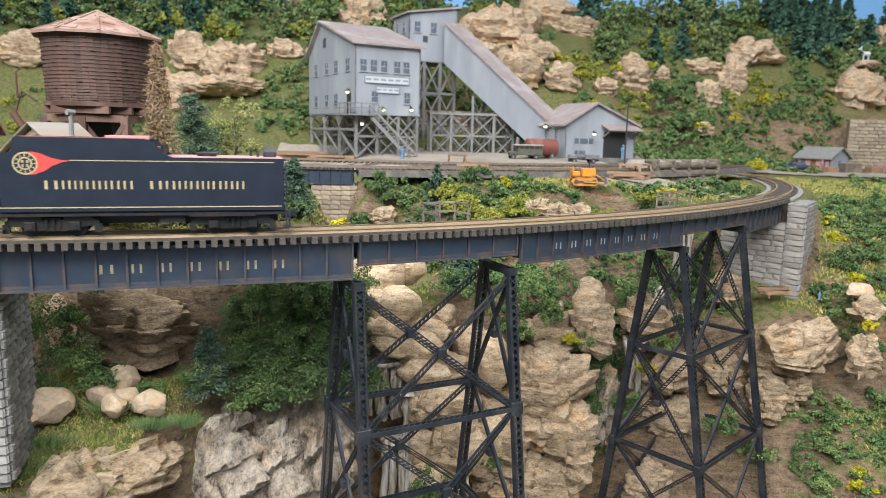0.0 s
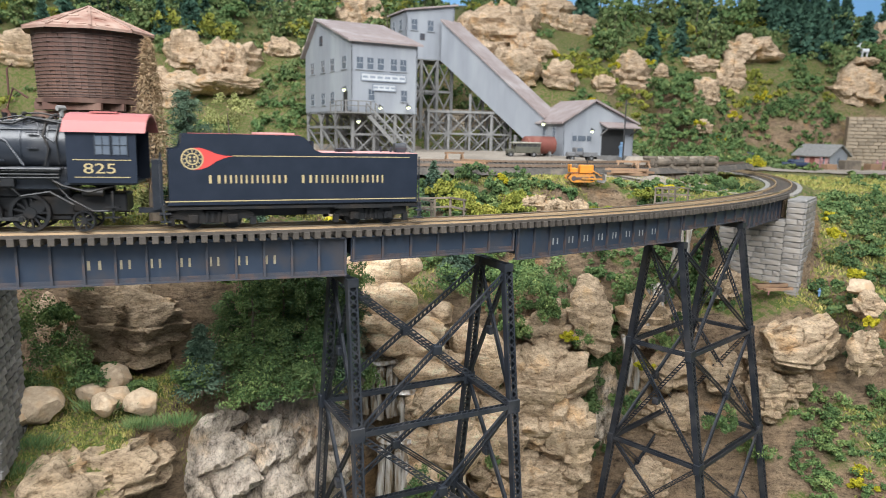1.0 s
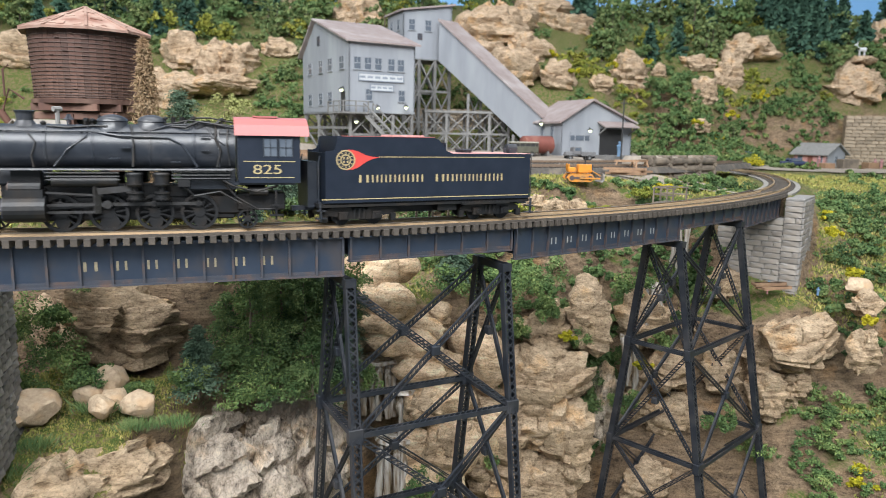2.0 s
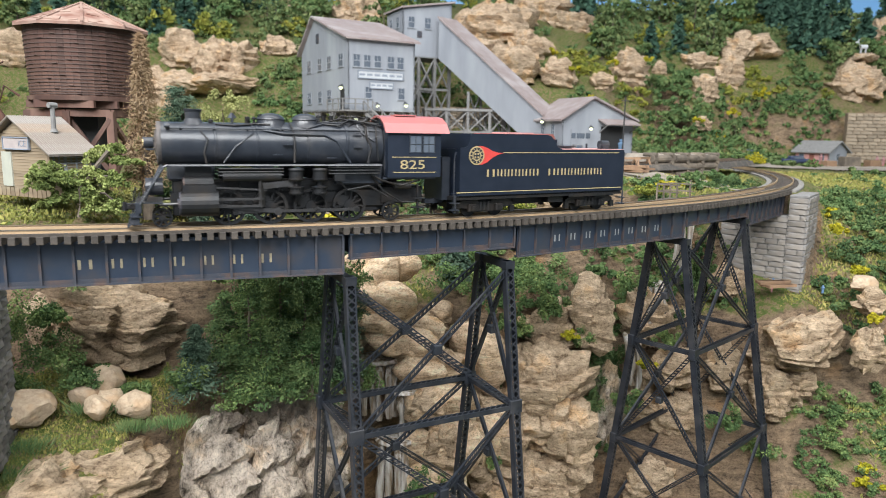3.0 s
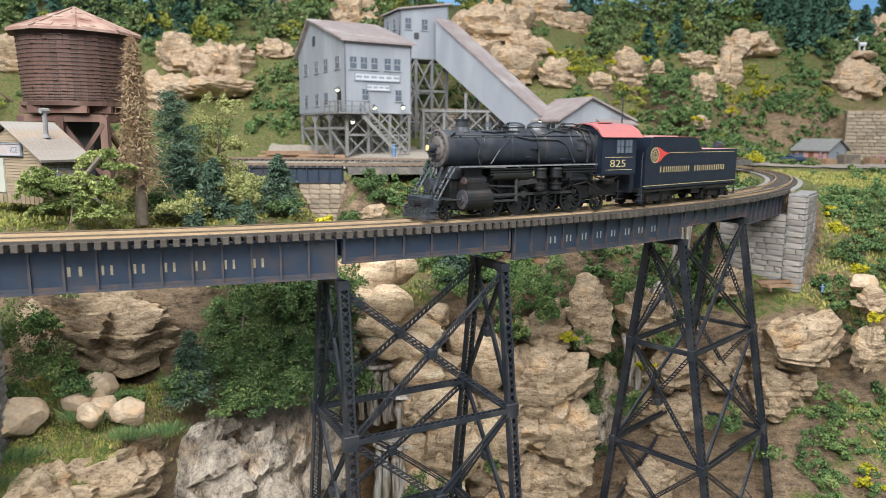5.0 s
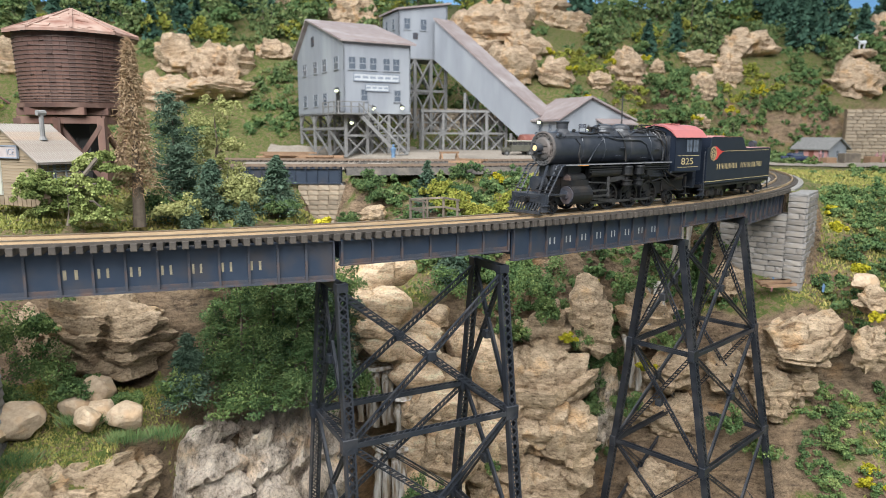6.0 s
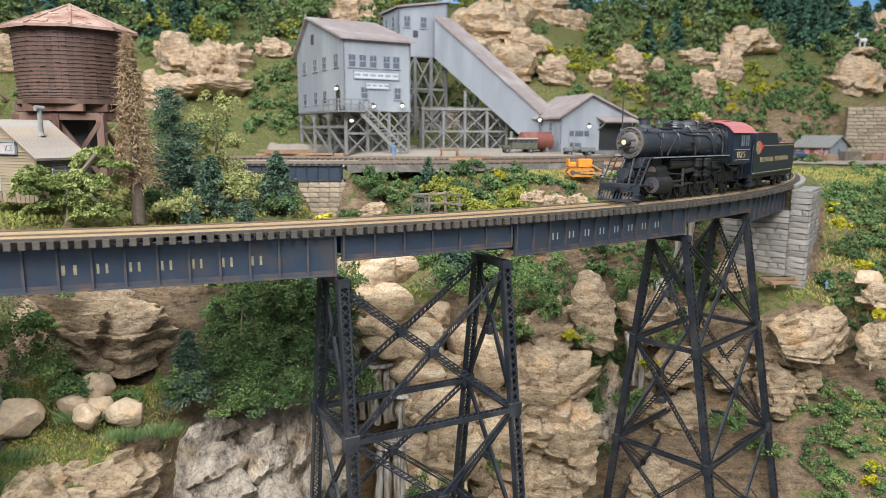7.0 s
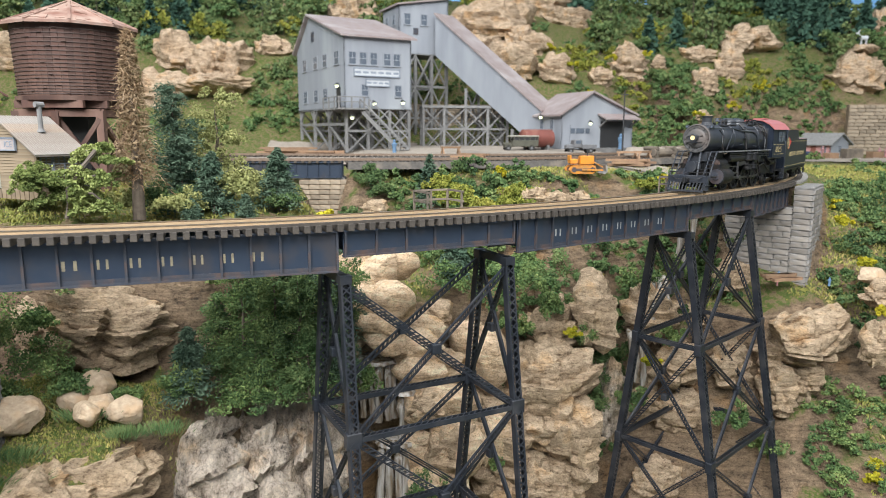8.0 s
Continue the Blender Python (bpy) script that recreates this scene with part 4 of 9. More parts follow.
def tender_car():
    """Local x from its front end towards the rear."""
    e = thing("tender", "blue-black coal tender with gold stripes behind the locomotive", "tender")
    side = [(0.3, 1.25), (13.0, 1.25), (13.0, 3.85), (7.75, 3.85), (7.35, 4.0), (7.1, 4.35), (6.85, 4.62), (6.5, 4.72), (1.15, 4.72), (0.95, 4.62), (0.9, 4.25), (0.8, 4.02), (0.6, 3.95), (0.3, 3.95)]
    for s in (-1, 1):
        part("side_panel", prism(bmesh.new(), side, s * 1.62, s * 1.56), M_NAVY, e)
    part("end_panel", box(bmesh.new(), 13.0, 0, 2.55, 0.08, 3.1, 2.6), M_NAVY, e)
    part("end_panel", box(bmesh.new(), 0.35, 0, 2.55, 0.08, 3.1, 2.6), M_NAVY, e)
    part("bulkhead", box(bmesh.new(), 1.0, 0, 3.6, 0.06, 3.1, 2.2), M_NAVY, e)
    part("bulkhead", box(bmesh.new(), 7.3, 0, 3.9, 0.06, 3.1, 1.1), M_NAVY, e)
    part("floor_plate", box(bmesh.new(), 6.5, 0, 1.3, 12.6, 3.1, 0.12), M_NAVY, e)
    part("rear_deck", box(bmesh.new(), 10.2, 0, 3.84, 5.6, 3.12, 0.08), M_PINK, e, "pale red deck")
    bm = box(bmesh.new(), 4.0, 0, 4.2, 6.0, 3.0, 0.2)
    box(bm, 5.6, 0.6, 4.75, 2.0, 1.6, 0.16)
    part("bunker_cover", bm, M_PINK, e, "pale red bunker boards")
    part("top_edge", box(bmesh.new(), 3.9, -1.59, 4.735, 5.4, 0.08, 0.03), M_REDROOF, e)
    bm = rod(bmesh.new(), (9.3, 0, 3.86), (9.3, 0, 4.02), 0.5, n=18)
    box(bm, 9.3, -0.2, 4.04, 1.0, 0.7, 0.06)
    rod(bm, (12.1, -0.3, 4.15), (12.75, -0.3, 4.15), 0.26, n=16)
    box(bm, 12.4, -0.3, 3.95, 0.5, 0.5, 0.25)
    rod(bm, (11.5, 0.3, 3.9), (11.5, 0.3, 4.2), 0.07)
    rod(bm, (11.8, -0.6, 3.9), (11.8, -0.6, 4.2), 0.07)
    part("hatch_and_lamp", bm, M_BLACK, e)
    bm = box(bmesh.new(), 6.5, 0, 1.12, 13.2, 2.9, 0.2)
    for s in (-1, 1):
        box(bm, 6.5, s * 1.5, 1.08, 12.9, 0.12, 0.14)
        box(bm, 10.0, s * 1.62, 1.02, 3.2, 0.06, 0.14)
    box(bm, 6.4, 0, 0.85, 3.0, 1.0, 0.4)
    box(bm, 6.5, 0, 0.78, 12.6, 0.9, 0.5)
    box(bm, 7.6, -1.0, 0.8, 1.2, 0.6, 0.35)
    part("underframe", bm, M_GRIME, e)
    bm = bmesh.new()
    for s in (-1, 1):
        tube(bm, [(13.15, s * 1.5, 3.7), (13.15, s * 1.5, 1.5), (13.15, s * 1.5, 0.35)], 0.035)
        tube(bm, [(13.3, s * 1.4, 1.2), (13.3, s * 1.4, 0.3)], 0.05)
        box(bm, 13.2, s * 1.3, 0.35, 0.4, 0.5, 0.06)
        box(bm, 13.2, s * 1.3, 0.75, 0.35, 0.5, 0.06)
        tube(bm, [(0.0, s * 1.62, 3.7), (-0.08, s * 1.62, 3.3), (-0.08, s * 1.62, 1.4), (0.1, s * 1.62, 0.45)], 0.04)
        box(bm, 0.1, s * 1.4, 0.45, 0.5, 0.4, 0.06)
        box(bm, 0.1, s * 1.4, 0.85, 0.5, 0.4, 0.06)
        box(bm, 0.05, s * 1.45, 0.8, 0.06, 0.3, 1.0)
    part("end_steps", bm, M_BLACK, e)
    part("coupler", box(bmesh.new(), 13.45, 0, 0.9, 0.7, 0.3, 0.3), M_BLACK, e)
    part("drawbar", box(bmesh.new(), -0.5, 0, 0.9, 1.2, 0.4, 0.25), M_BLACK, e)
    part("front_bulkhead", box(bmesh.new(), -0.2, 0, 2.2, 0.5, 1.9, 2.4), M_BLACK, e)
    for s in (-1, 1):
        part("stripe", box(bmesh.new(), 6.5, s * 1.625, 1.44, 12.8, 0.012, 0.05), M_GOLD, e)
        part("stripe", box(bmesh.new(), 7.9, s * 1.625, 3.66, 9.3, 0.012, 0.04), M_GOLD, e)
        # the round and pointed emblem, plain
        ex, ez = 1.4, 3.5
        part("emblem_disc", rod(bmesh.new(), (ex, s * 1.622, ez), (ex, s * 1.63, ez), 0.44, n=32), M_NAVY, e, "dark emblem disc")
        rim = bmesh.new()
        for radius in (0.52, 0.3):
            ring(rim, ex, s * 1.63, ez, radius, 0.016, 0.07, 36)
        for dx, dz in ((-0.1, 0.09), (0.1, 0.09), (-0.1, -0.1), (0.1, -0.1)):
            box(rim, ex + dx, s * 1.632, ez + dz, 0.09, 0.012, 0.12)
        for k in range(12):
            a = 6.28319 * k / 12
            box(rim, 0, 0, 0, 0.05, 0.012, 0.1, Matrix.Translation((ex + 0.375 * math.cos(a), s * 1.632, ez + 0.375 * math.sin(a))) @ Matrix.Rotation(math.pi / 2 - a, 4, "Y"))
        part("emblem_rim", rim, M_GOLD, e, "worn gold emblem rim")
        tail = [(ex + u, ez + v) for u, v in ((0.0, 0.53), (0.35, 0.54), (0.7, 0.44), (1.1, 0.26), (1.5, 0.17), (1.9, 0.14), (1.5, 0.06), (1.1, -0.12), (0.75, -0.36), (0.4, -0.5), (0.0, -0.53), (0.3, -0.43), (0.47, -0.22), (0.53, 0.0), (0.47, 0.22), (0.3, 0.43))]
        part("emblem_tail", prism(bmesh.new(), tail, s * 1.622, s * 1.632), M_REDSIGN, e, "red pointed emblem tail")
        # company lettering as plain bars of its size
        for x0, x1, word in ((2.1, 6.05, (0.62, 0.4, 0.38, 0.42, 0.4, 0.44, 0.46)), (6.65, 11.2, (0.62, 0.5, 0.44, 0.46, 0.4, 0.5, 0.46, 0.44))):
            unit = (x1 - x0) / sum(w + 0.1 for w in word)
            x = x0
            for w in word:
                bm = bmesh.new()
                for dx in (0.16, 0.8):
                    box(bm, x + w * unit * dx, s * 1.624, 2.51, w * unit * 0.2, 0.012, 0.4)
                part("lettering_bar", bm, M_GOLD, e, "gold painted lettering")
                x += (w + 0.1) * unit
    for tx in (2.3, 10.5):
        bm = bmesh.new()
        for s in (-1, 1):
            prism(bm, [(-2.0, 0.75), (-1.6, 0.95), (-0.5, 0.95), (-0.3, 0.6), (0.3, 0.6), (0.5, 0.95), (1.6, 0.95), (2.0, 0.75), (2.0, 0.55), (1.4, 0.5), (0.6, 0.3), (-0.6, 0.3), (-1.4, 0.5), (-2.0, 0.55)], s * 1.1, s * 1.25, Matrix.Translation((tx, 0, 0)))
            for dx in (-0.95, 0.95):
                box(bm, tx + dx, s * 1.3, 0.52, 0.5, 0.28, 0.45, None, 0.04)
                box(bm, tx + dx, s * 1.46, 0.5, 0.22, 0.06, 0.22)
            for dx in (-0.28, 0, 0.28):
                rod(bm, (tx + dx, s * 1.2, 0.35), (tx + dx, s * 1.2, 0.85), 0.12, n=10)
            box(bm, tx - 1.95, s * 1.2, 0.4, 0.3, 0.25, 0.4)
            box(bm, tx + 1.95, s * 1.2, 0.4, 0.3, 0.25, 0.4)
        box(bm, tx, 0, 0.75, 0.7, 2.4, 0.3)
        part("truck_frame", bm, M_GRIME, e)
        for dx in (-0.95, 0.95):
            wheelset(e, tx + dx, 0.48)
    return e


ENGINE = engine()
TENDER = tender_car()
SPEED = 7.63         # cm along the curve in a second, on the whole


def run(t):
    """How far the train has gone: nearly even, gaining a little at the end."""
    return SPEED * t + float(np.interp(t, (0, 1.5, 3, 4.5, 6, 7, 8), (0.15, 0.1, 0.0, -0.1, -0.1, 0.05, 0.5)))


def curve_pose(s, a, b):
    """A vehicle whose local x = 0 is at the arc length s, with its wheels at local a and b on the curve."""
    f, r = on_curve(math.degrees((s + a) / RAD)), on_curve(math.degrees((s + b) / RAD))
    d = (r - f).normalized()
    o = f - d * a
    return place(o.x, o.y, 0, math.degrees(math.atan2(d.y, d.x)))


def motions():
    times = [i / 15 for i in range(121)]
    at = [-141.33 + run(t) for t in times]
    walk(ENGINE, [(t, curve_pose(s, -0.5, 8.0)) for t, s in zip(times, at)])
    walk(TENDER, [(t, curve_pose(s + 13.25, 2.3, 10.5)) for t, s in zip(times, at)])
    # the train rolls towards local +x
    for ob, x, radius in WHEELS:
        walk(ob, [(t, place(x, 0, radius - 0.01, 0, 0, math.degrees(run(t) / radius))) for t in times])
    for ob, kind, s in RODS:
        rows = []
        for t in times:
            a = run(t) / DR
            px, pz = DX[1] + 0.42 * math.cos(a), DR - 0.42 * math.sin(a)
            if kind == "couple":
                rows.append((t, place(px, s * 1.06, pz)))
            else:
                cx = px - math.sqrt(16 - (pz - 1.15) ** 2)
                if kind == "main":
                    rows.append((t, place(px, s * 1.18, pz, 0, 0, math.degrees(math.atan2(1.15 - pz, px - cx)))))
                else:
                    rows.append((t, place(cx, s * 1.36, 1.15)))
        walk(ob, rows)

# ---- stone abutments, laid block by block ----
BLOCKS = []
for k in range(3):
    bm = bmesh.new()
    bmesh.ops.create_cube(bm, size=1)
    bmesh.ops.bevel(bm, geom=bm.edges[:], offset=0.09, segments=1, affect="EDGES")
    rnd = random.Random(k)
    for v in bm.verts:
        if v.co.y < -0.3:
            v.co.y += rnd.uniform(-0.16, 0.1)
    me = bpy.data.meshes.new("stone_block")
    bm.to_mesh(me)
    bm.free()
    me.transform(Matrix.Scale(CM, 4))
    me.materials.append(M_STONE)
    BLOCKS.append(me)


M_TANSTONE = material("tan_wall_stone", (0.36, 0.275, 0.19), 0.9, second=(0.22, 0.165, 0.11), scale=120, third=(0.28, 0.235, 0.18), coarse=30, bump=0.5, per_object=0.25)
TAN_BLOCK = BLOCKS[0].copy()
TAN_BLOCK.materials.clear()
TAN_BLOCK.materials.append(M_TANSTONE)


def coursed(parent, x0, x1, z0, z1, m, course=0.56, seed=0, longest=1.7, mesh=None):
    """Courses of blocks over the face y = 0 of the frame m, looking along +y."""
    rnd = random.Random(seed)
    z = z1
    while z - course > z0 - 0.3:
        x = x0
        while x < x1 - 0.05:
            w = min(rnd.uniform(0.85, longest), x1 - x)
            if x1 - x - w < 0.5:
                w = x1 - x
            s = Matrix.Diagonal((w - 0.02, 0.5, course - 0.025, 1))
            shared("stone_block", mesh or rnd.choice(BLOCKS), parent, m @ place(x + w / 2, 0.12 - rnd.uniform(0, 0.08), z - course / 2) @ s)
            x += w
        z -= course


def far_abutment():
    p = on_curve(-37.4)
    t = on_curve(-36.4) - p
    head = math.degrees(math.atan2(t.y, t.x))
    ob = thing("stone_abutment", "tall grey cut stone bridge abutment under the far span", "abutment", "", place(p.x, p.y, 0, head))
    ob["kind"] = "structure"
    # in this frame x runs along the track, -y is the outside of the curve
    bm = box(bmesh.new(), 3.0, 0.6, -7.0, 5.7, 6.9, 8.6)
    box(bm, 4.2, 0.6, -1.75, 3.2, 6.9, 1.9)
    box(bm, 3.0, -2.75, -5.8, 5.7, 1.5, 10.0)
    part("core", bm, M_MORTAR, ob)
    face = place(0, 0, 0, -90)          # looks along +x
    coursed(ob, -4.1, 2.0, -11.0, -2.72, face, seed=1)
    coursed(ob, 2.0, 3.6, -11.0, -0.8, face, seed=2)
    coursed(ob, 0.0, 5.8, -11.0, -0.8, place(0, -3.6, 0), seed=3)
    bm = box(bmesh.new(), 2.9, -2.85, -0.7, 6.1, 1.7, 0.24, None, 0.04)
    part("coping_stone", bm, M_STONE, ob)
    part("bearing_shelf", box(bmesh.new(), 1.3, 0.6, -2.66, 2.7, 5.2, 0.12), M_STONE, ob)


far_abutment()


PIER_STONE = BLOCKS[1].copy()
PIER_STONE.materials.clear()
PIER_STONE.materials.append(material("dark_rubble_stone", (0.22, 0.212, 0.203), 0.9, second=(0.11, 0.105, 0.10), scale=230, third=(0.28, 0.265, 0.25), coarse=60, bump=1.2, per_object=0.35))


def near_pier():
    ob = thing("stone_pier", "grey rubble stone pier under the end of the long girder", "bridge pier", "", place(-23.4, 31.4, 0, 17))
    part("core", box(bmesh.new(), -4.2, 2.6, -8.0, 8.2, 5.0, 10.4), M_MORTAR, ob)
    coursed(ob, -4.2, 0.0, -12.6, -2.85, place(0, 0, 0), 0.5, 5, 1.1, PIER_STONE)
    coursed(ob, 0.0, 5.2, -12.6, -2.85, place(0, 0, 0, 90), 0.5, 6, 1.1, PIER_STONE)
    part("cap_stone", box(bmesh.new(), -4.2, 2.6, -2.8, 8.6, 5.4, 0.2, None, 0.03), M_STONE, ob)


near_pier()


# ---- second bridge behind, with its stone pier ----
def rear_bridge():
    ob = thing("deck_girder_bridge", "small black plate girder bridge carrying the siding", "bridge girder", "", place(-21.6, 69.3, 0, 4))
    for y in (0, 2.6):
        part("web", box(bmesh.new(), 5.6, y, 0.62, 11.4, 0.1, 1.5), M_STEEL, ob)
        part("flange", box(bmesh.new(), 5.6, y, 1.4, 11.4, 0.5, 0.1), M_STEEL, ob)
        part("flange", box(bmesh.new(), 5.6, y, -0.1, 11.4, 0.5, 0.1), M_STEEL, ob)
        for k in range(11):
            part("stiffener", box(bmesh.new(), 0.1 + 1.1 * k, y - 0.12, 0.62, 0.08, 0.16, 1.36), M_STEEL, ob)
    p = thing("bridge_pier", "tan stone pier beside the creek", "bridge pier", "", place(-13.2, 69.8, 0, 4))
    part("core", box(bmesh.new(), 1.2, 1.8, -3.9, 5.0, 3.4, 7.2), M_TANSTONE, p)
    for k, (a, b, m) in enumerate(((-1.4, 3.6, place(0, 0, 0)), (0, 3.6, place(3.6, 0, 0, 90)))):
        coursed(p, a, b, -7, -0.3, m, 0.5, 10 + k, 1.1, TAN_BLOCK)
    part("bearing_block", box(bmesh.new(), 1.4, 1.6, -0.22, 3.4, 3.2, 0.16), M_TIMBER, p)


rear_bridge()


def strip_track(name, label, pts, z):
    """A track along smooth points (x, y), with rails at the height z."""
    t = thing(name, label, "railway track", "siding tracks")
    pts = [Vector((x, y, 0)) for x, y in pts]
    line = []
    for i in range(len(pts) - 1):
        p0, p1, p2, p3 = pts[max(i - 1, 0)], pts[i], pts[i + 1], pts[min(i + 2, len(pts) - 1)]
        for k in range(10):
            u = k / 10
            line.append(0.5 * (2 * p1 + (p2 - p0) * u + (2 * p0 - 5 * p1 + 4 * p2 - p3) * u * u + (3 * p1 - p0 - 3 * p2 + p3) * u ** 3))
    line.append(pts[-1])
    def ribbon(o, w, z0, z1, keep=None):
        bm = bmesh.new()
        rows = []
        for i, p in enumerate(line):
            if keep and not keep(p.x):
                continue
            d = (line[min(i + 1, len(line) - 1)] - line[max(i - 1, 0)]).normalized()
            n = Vector((-d.y, d.x, 0))
            rows.append([bm.verts.new(p + n * (o + u) + Vector((0, 0, v))) for u, v in ((-w / 2, z0), (w / 2, z0), (w / 2 * (0.8 if w > 1 else 1), z1), (-w / 2 * (0.8 if w > 1 else 1), z1))])
        for r, q in zip(rows, rows[1:]):
            for k in range(4):
                bm.faces.new((r[k], r[(k + 1) % 4], q[(k + 1) % 4], q[k]))
        return bm

    for o in (-0.83, 0.83):
        part("rail", ribbon(o, 0.1, z - 0.2, z), M_OLDRAIL, t)
    part("ballast", ribbon(0, 5.0, z - 1.0, z - 0.33, lambda x: x > -10.4), M_BALLAST, t)
    tie, s, nxt = None, 0.0, 0.0
    for a, b in zip(line, line[1:]):
        d = b - a
        while nxt < s + d.length:
            q = a + d * ((nxt - s) / d.length)
            m = place(q.x, q.y, z - 0.3, math.degrees(math.atan2(d.y, d.x)))
            if tie is None:
                tie = part("tie", box(bmesh.new(), 0, 0, 0, 0.28, 2.9, 0.2), M_TIE, t)
                tie.matrix_basis = m
            else:
                shared("tie", tie.data, t, m)
            nxt += 0.7
        s += d.length
    return t


M_BALLAST = material("grey_ballast", (0.10, 0.09, 0.08), 0.9, second=(0.05, 0.045, 0.04), scale=420, third=(0.15, 0.125, 0.10), coarse=60, bump=1.0)
M_PALEROCK = material("pale_ballast", (0.34, 0.32, 0.295), 0.9, second=(0.16, 0.15, 0.135), scale=420, bump=1.0)
M_DIRT = material("pale_yard_dirt", (0.36, 0.315, 0.265), 0.95, second=(0.25, 0.21, 0.17), scale=160, third=(0.21, 0.18, 0.15), coarse=14, bump=0.5)
strip_track("siding_track", "brown siding track across the mine yard", [(-46, 66), (-22, 70.3), (-10, 71.3), (4, 74.5), (18, 80), (34, 92), (46, 106)], 1.75)
strip_track("mine_track", "rusty spur track beside the mine", [(-30, 88), (-10, 87), (8, 88), (24, 95), (40, 108)], 1.75)


def far_track():
    t = thing("curved_track", "curved main track on pale ballast past the abutment", "railway track")
    for o in (-0.86, 0.86):
        part("rail", sweep(bmesh.new(), -36, 20, o, -0.22, 0.0, 0.09, 60), M_RAIL, t)
    part("ballast", sweep(bmesh.new(), -35.4, 20, 0, -0.9, -0.36, 4.0, 60), M_PALEROCK, t)
    bm = box(bmesh.new(), 0, 0, 0, 2.9, 0.28, 0.2)
    tie = None
    for i in range(140):
        a = -35.9 + i * 0.4
        m = place(*on_curve(a, 0, -0.34), a)
        if tie is None:
            tie = part("tie", bm, M_TIE, t)
            tie.matrix_basis = m
        else:
            shared("tie", tie.data, t, m)


far_track()


# ---- mine: tipple house, head house, chute and their trestles ----
def window(parent, x, z, w, h, m, mat=None, name="window"):
    """A framed sash on the face y = 0 of the frame m, looking along +y."""
    bm = box(bmesh.new(), 0, -0.02, 0, w, 0.05, h)
    win = part(name, bm, mat or M_GLASS, parent)
    win.matrix_basis = m @ place(x, 0, z)
    bm = bmesh.new()
    for dx in (-w / 2, w / 2):
        box(bm, dx, -0.06, 0, 0.12, 0.1, h + 0.12)
    for dz in (-h / 2, 0, h / 2):
        box(bm, 0, -0.06, dz, w + 0.12, 0.09, 0.1)
    box(bm, 0, -0.06, h / 4, 0.06, 0.08, h / 2)
    part("window_frame", bm, M_GREYWALL, win)
    box_bm = box(bmesh.new(), 0, -0.1, -h / 2 - 0.08, w + 0.3, 0.2, 0.08)
    part("window_sill", box_bm, M_GREYWALL, win)
    return win


def base_board(bm, x0, x1, z0):
    """A base board on the face y = 0."""
    box(bm, (x0 + x1) / 2, -0.015, z0 + 0.15, x1 - x0, 0.04, 0.3)


def trestle(parent, posts, z0, z1, levels, braces=True, size=0.42):
    """Timber posts joined by girts and crossed braces from post to post."""
    for x, y in posts:
        part("post", box(bmesh.new(), x, y, (z0 + z1) / 2, size, size, z1 - z0), M_TIMBER, parent)
    for (x0, y0), (x1, y1) in zip(posts, posts[1:]):
        for z in levels:
            part("girt", beam(bmesh.new(), (x0, y0 - 0.1, z), (x1, y1 - 0.1, z), size * 0.6, size * 0.8), M_TIMBER, parent)
        if braces:
            for za, zb in zip((z0, *levels), (*levels, z1)):
                part("brace", beam(bmesh.new(), (x0, y0 - 0.15, za), (x1, y1 - 0.15, zb), size * 0.45, size * 0.5), M_TIMBER, parent)
                part("brace", beam(bmesh.new(), (x0, y0 + 0.15, zb), (x1, y1 + 0.15, za), size * 0.45, size * 0.5), M_TIMBER, parent)


M_NAMEBOARD = material("faded_pink_board", (0.46, 0.40, 0.38), 0.7, second=(0.36, 0.31, 0.3), scale=160, bump=0)
M_SIGN = material("white_sign_board", (0.52, 0.54, 0.56), 0.6, second=(0.44, 0.46, 0.48), scale=120, bump=0)
M_INK = material("faded_sign_ink", (0.2, 0.23, 0.28), 0.7, second=(0.26, 0.29, 0.34), scale=200, bump=0)


def yard_lamp(x, y, z, rz=0):
    ob = thing("yard_lamp", "small glowing goose-neck lamp on the grey mine wall", "lamp", "yard lamps", place(x, y, z, rz))
    bm = tube(bmesh.new(), [(0, 0.5, 0.3), (0, 0.1, 0.75), (0, -0.35, 0.6)], 0.06)
    part("arm", bm, M_DARK, ob)
    part("shade", revolve(bmesh.new(), [(0.08, 0.62), (0.42, 0.4), (0.45, 0.34)], 14, Matrix.Translation((0, -0.35, 0))), M_DARK, ob)
    bulb = bmesh.new()
    bmesh.ops.create_uvsphere(bulb, u_segments=12, v_segments=8, radius=0.27)
    bmesh.ops.translate(bulb, vec=(0, -0.35, 0.22), verts=bulb.verts[:])
    part("bulb", bulb, M_BULB, ob, "glowing greenish white bulb")


M_BULB = glow("greenish_lamp_bulb", (0.88, 0.95, 0.62), 2.2)


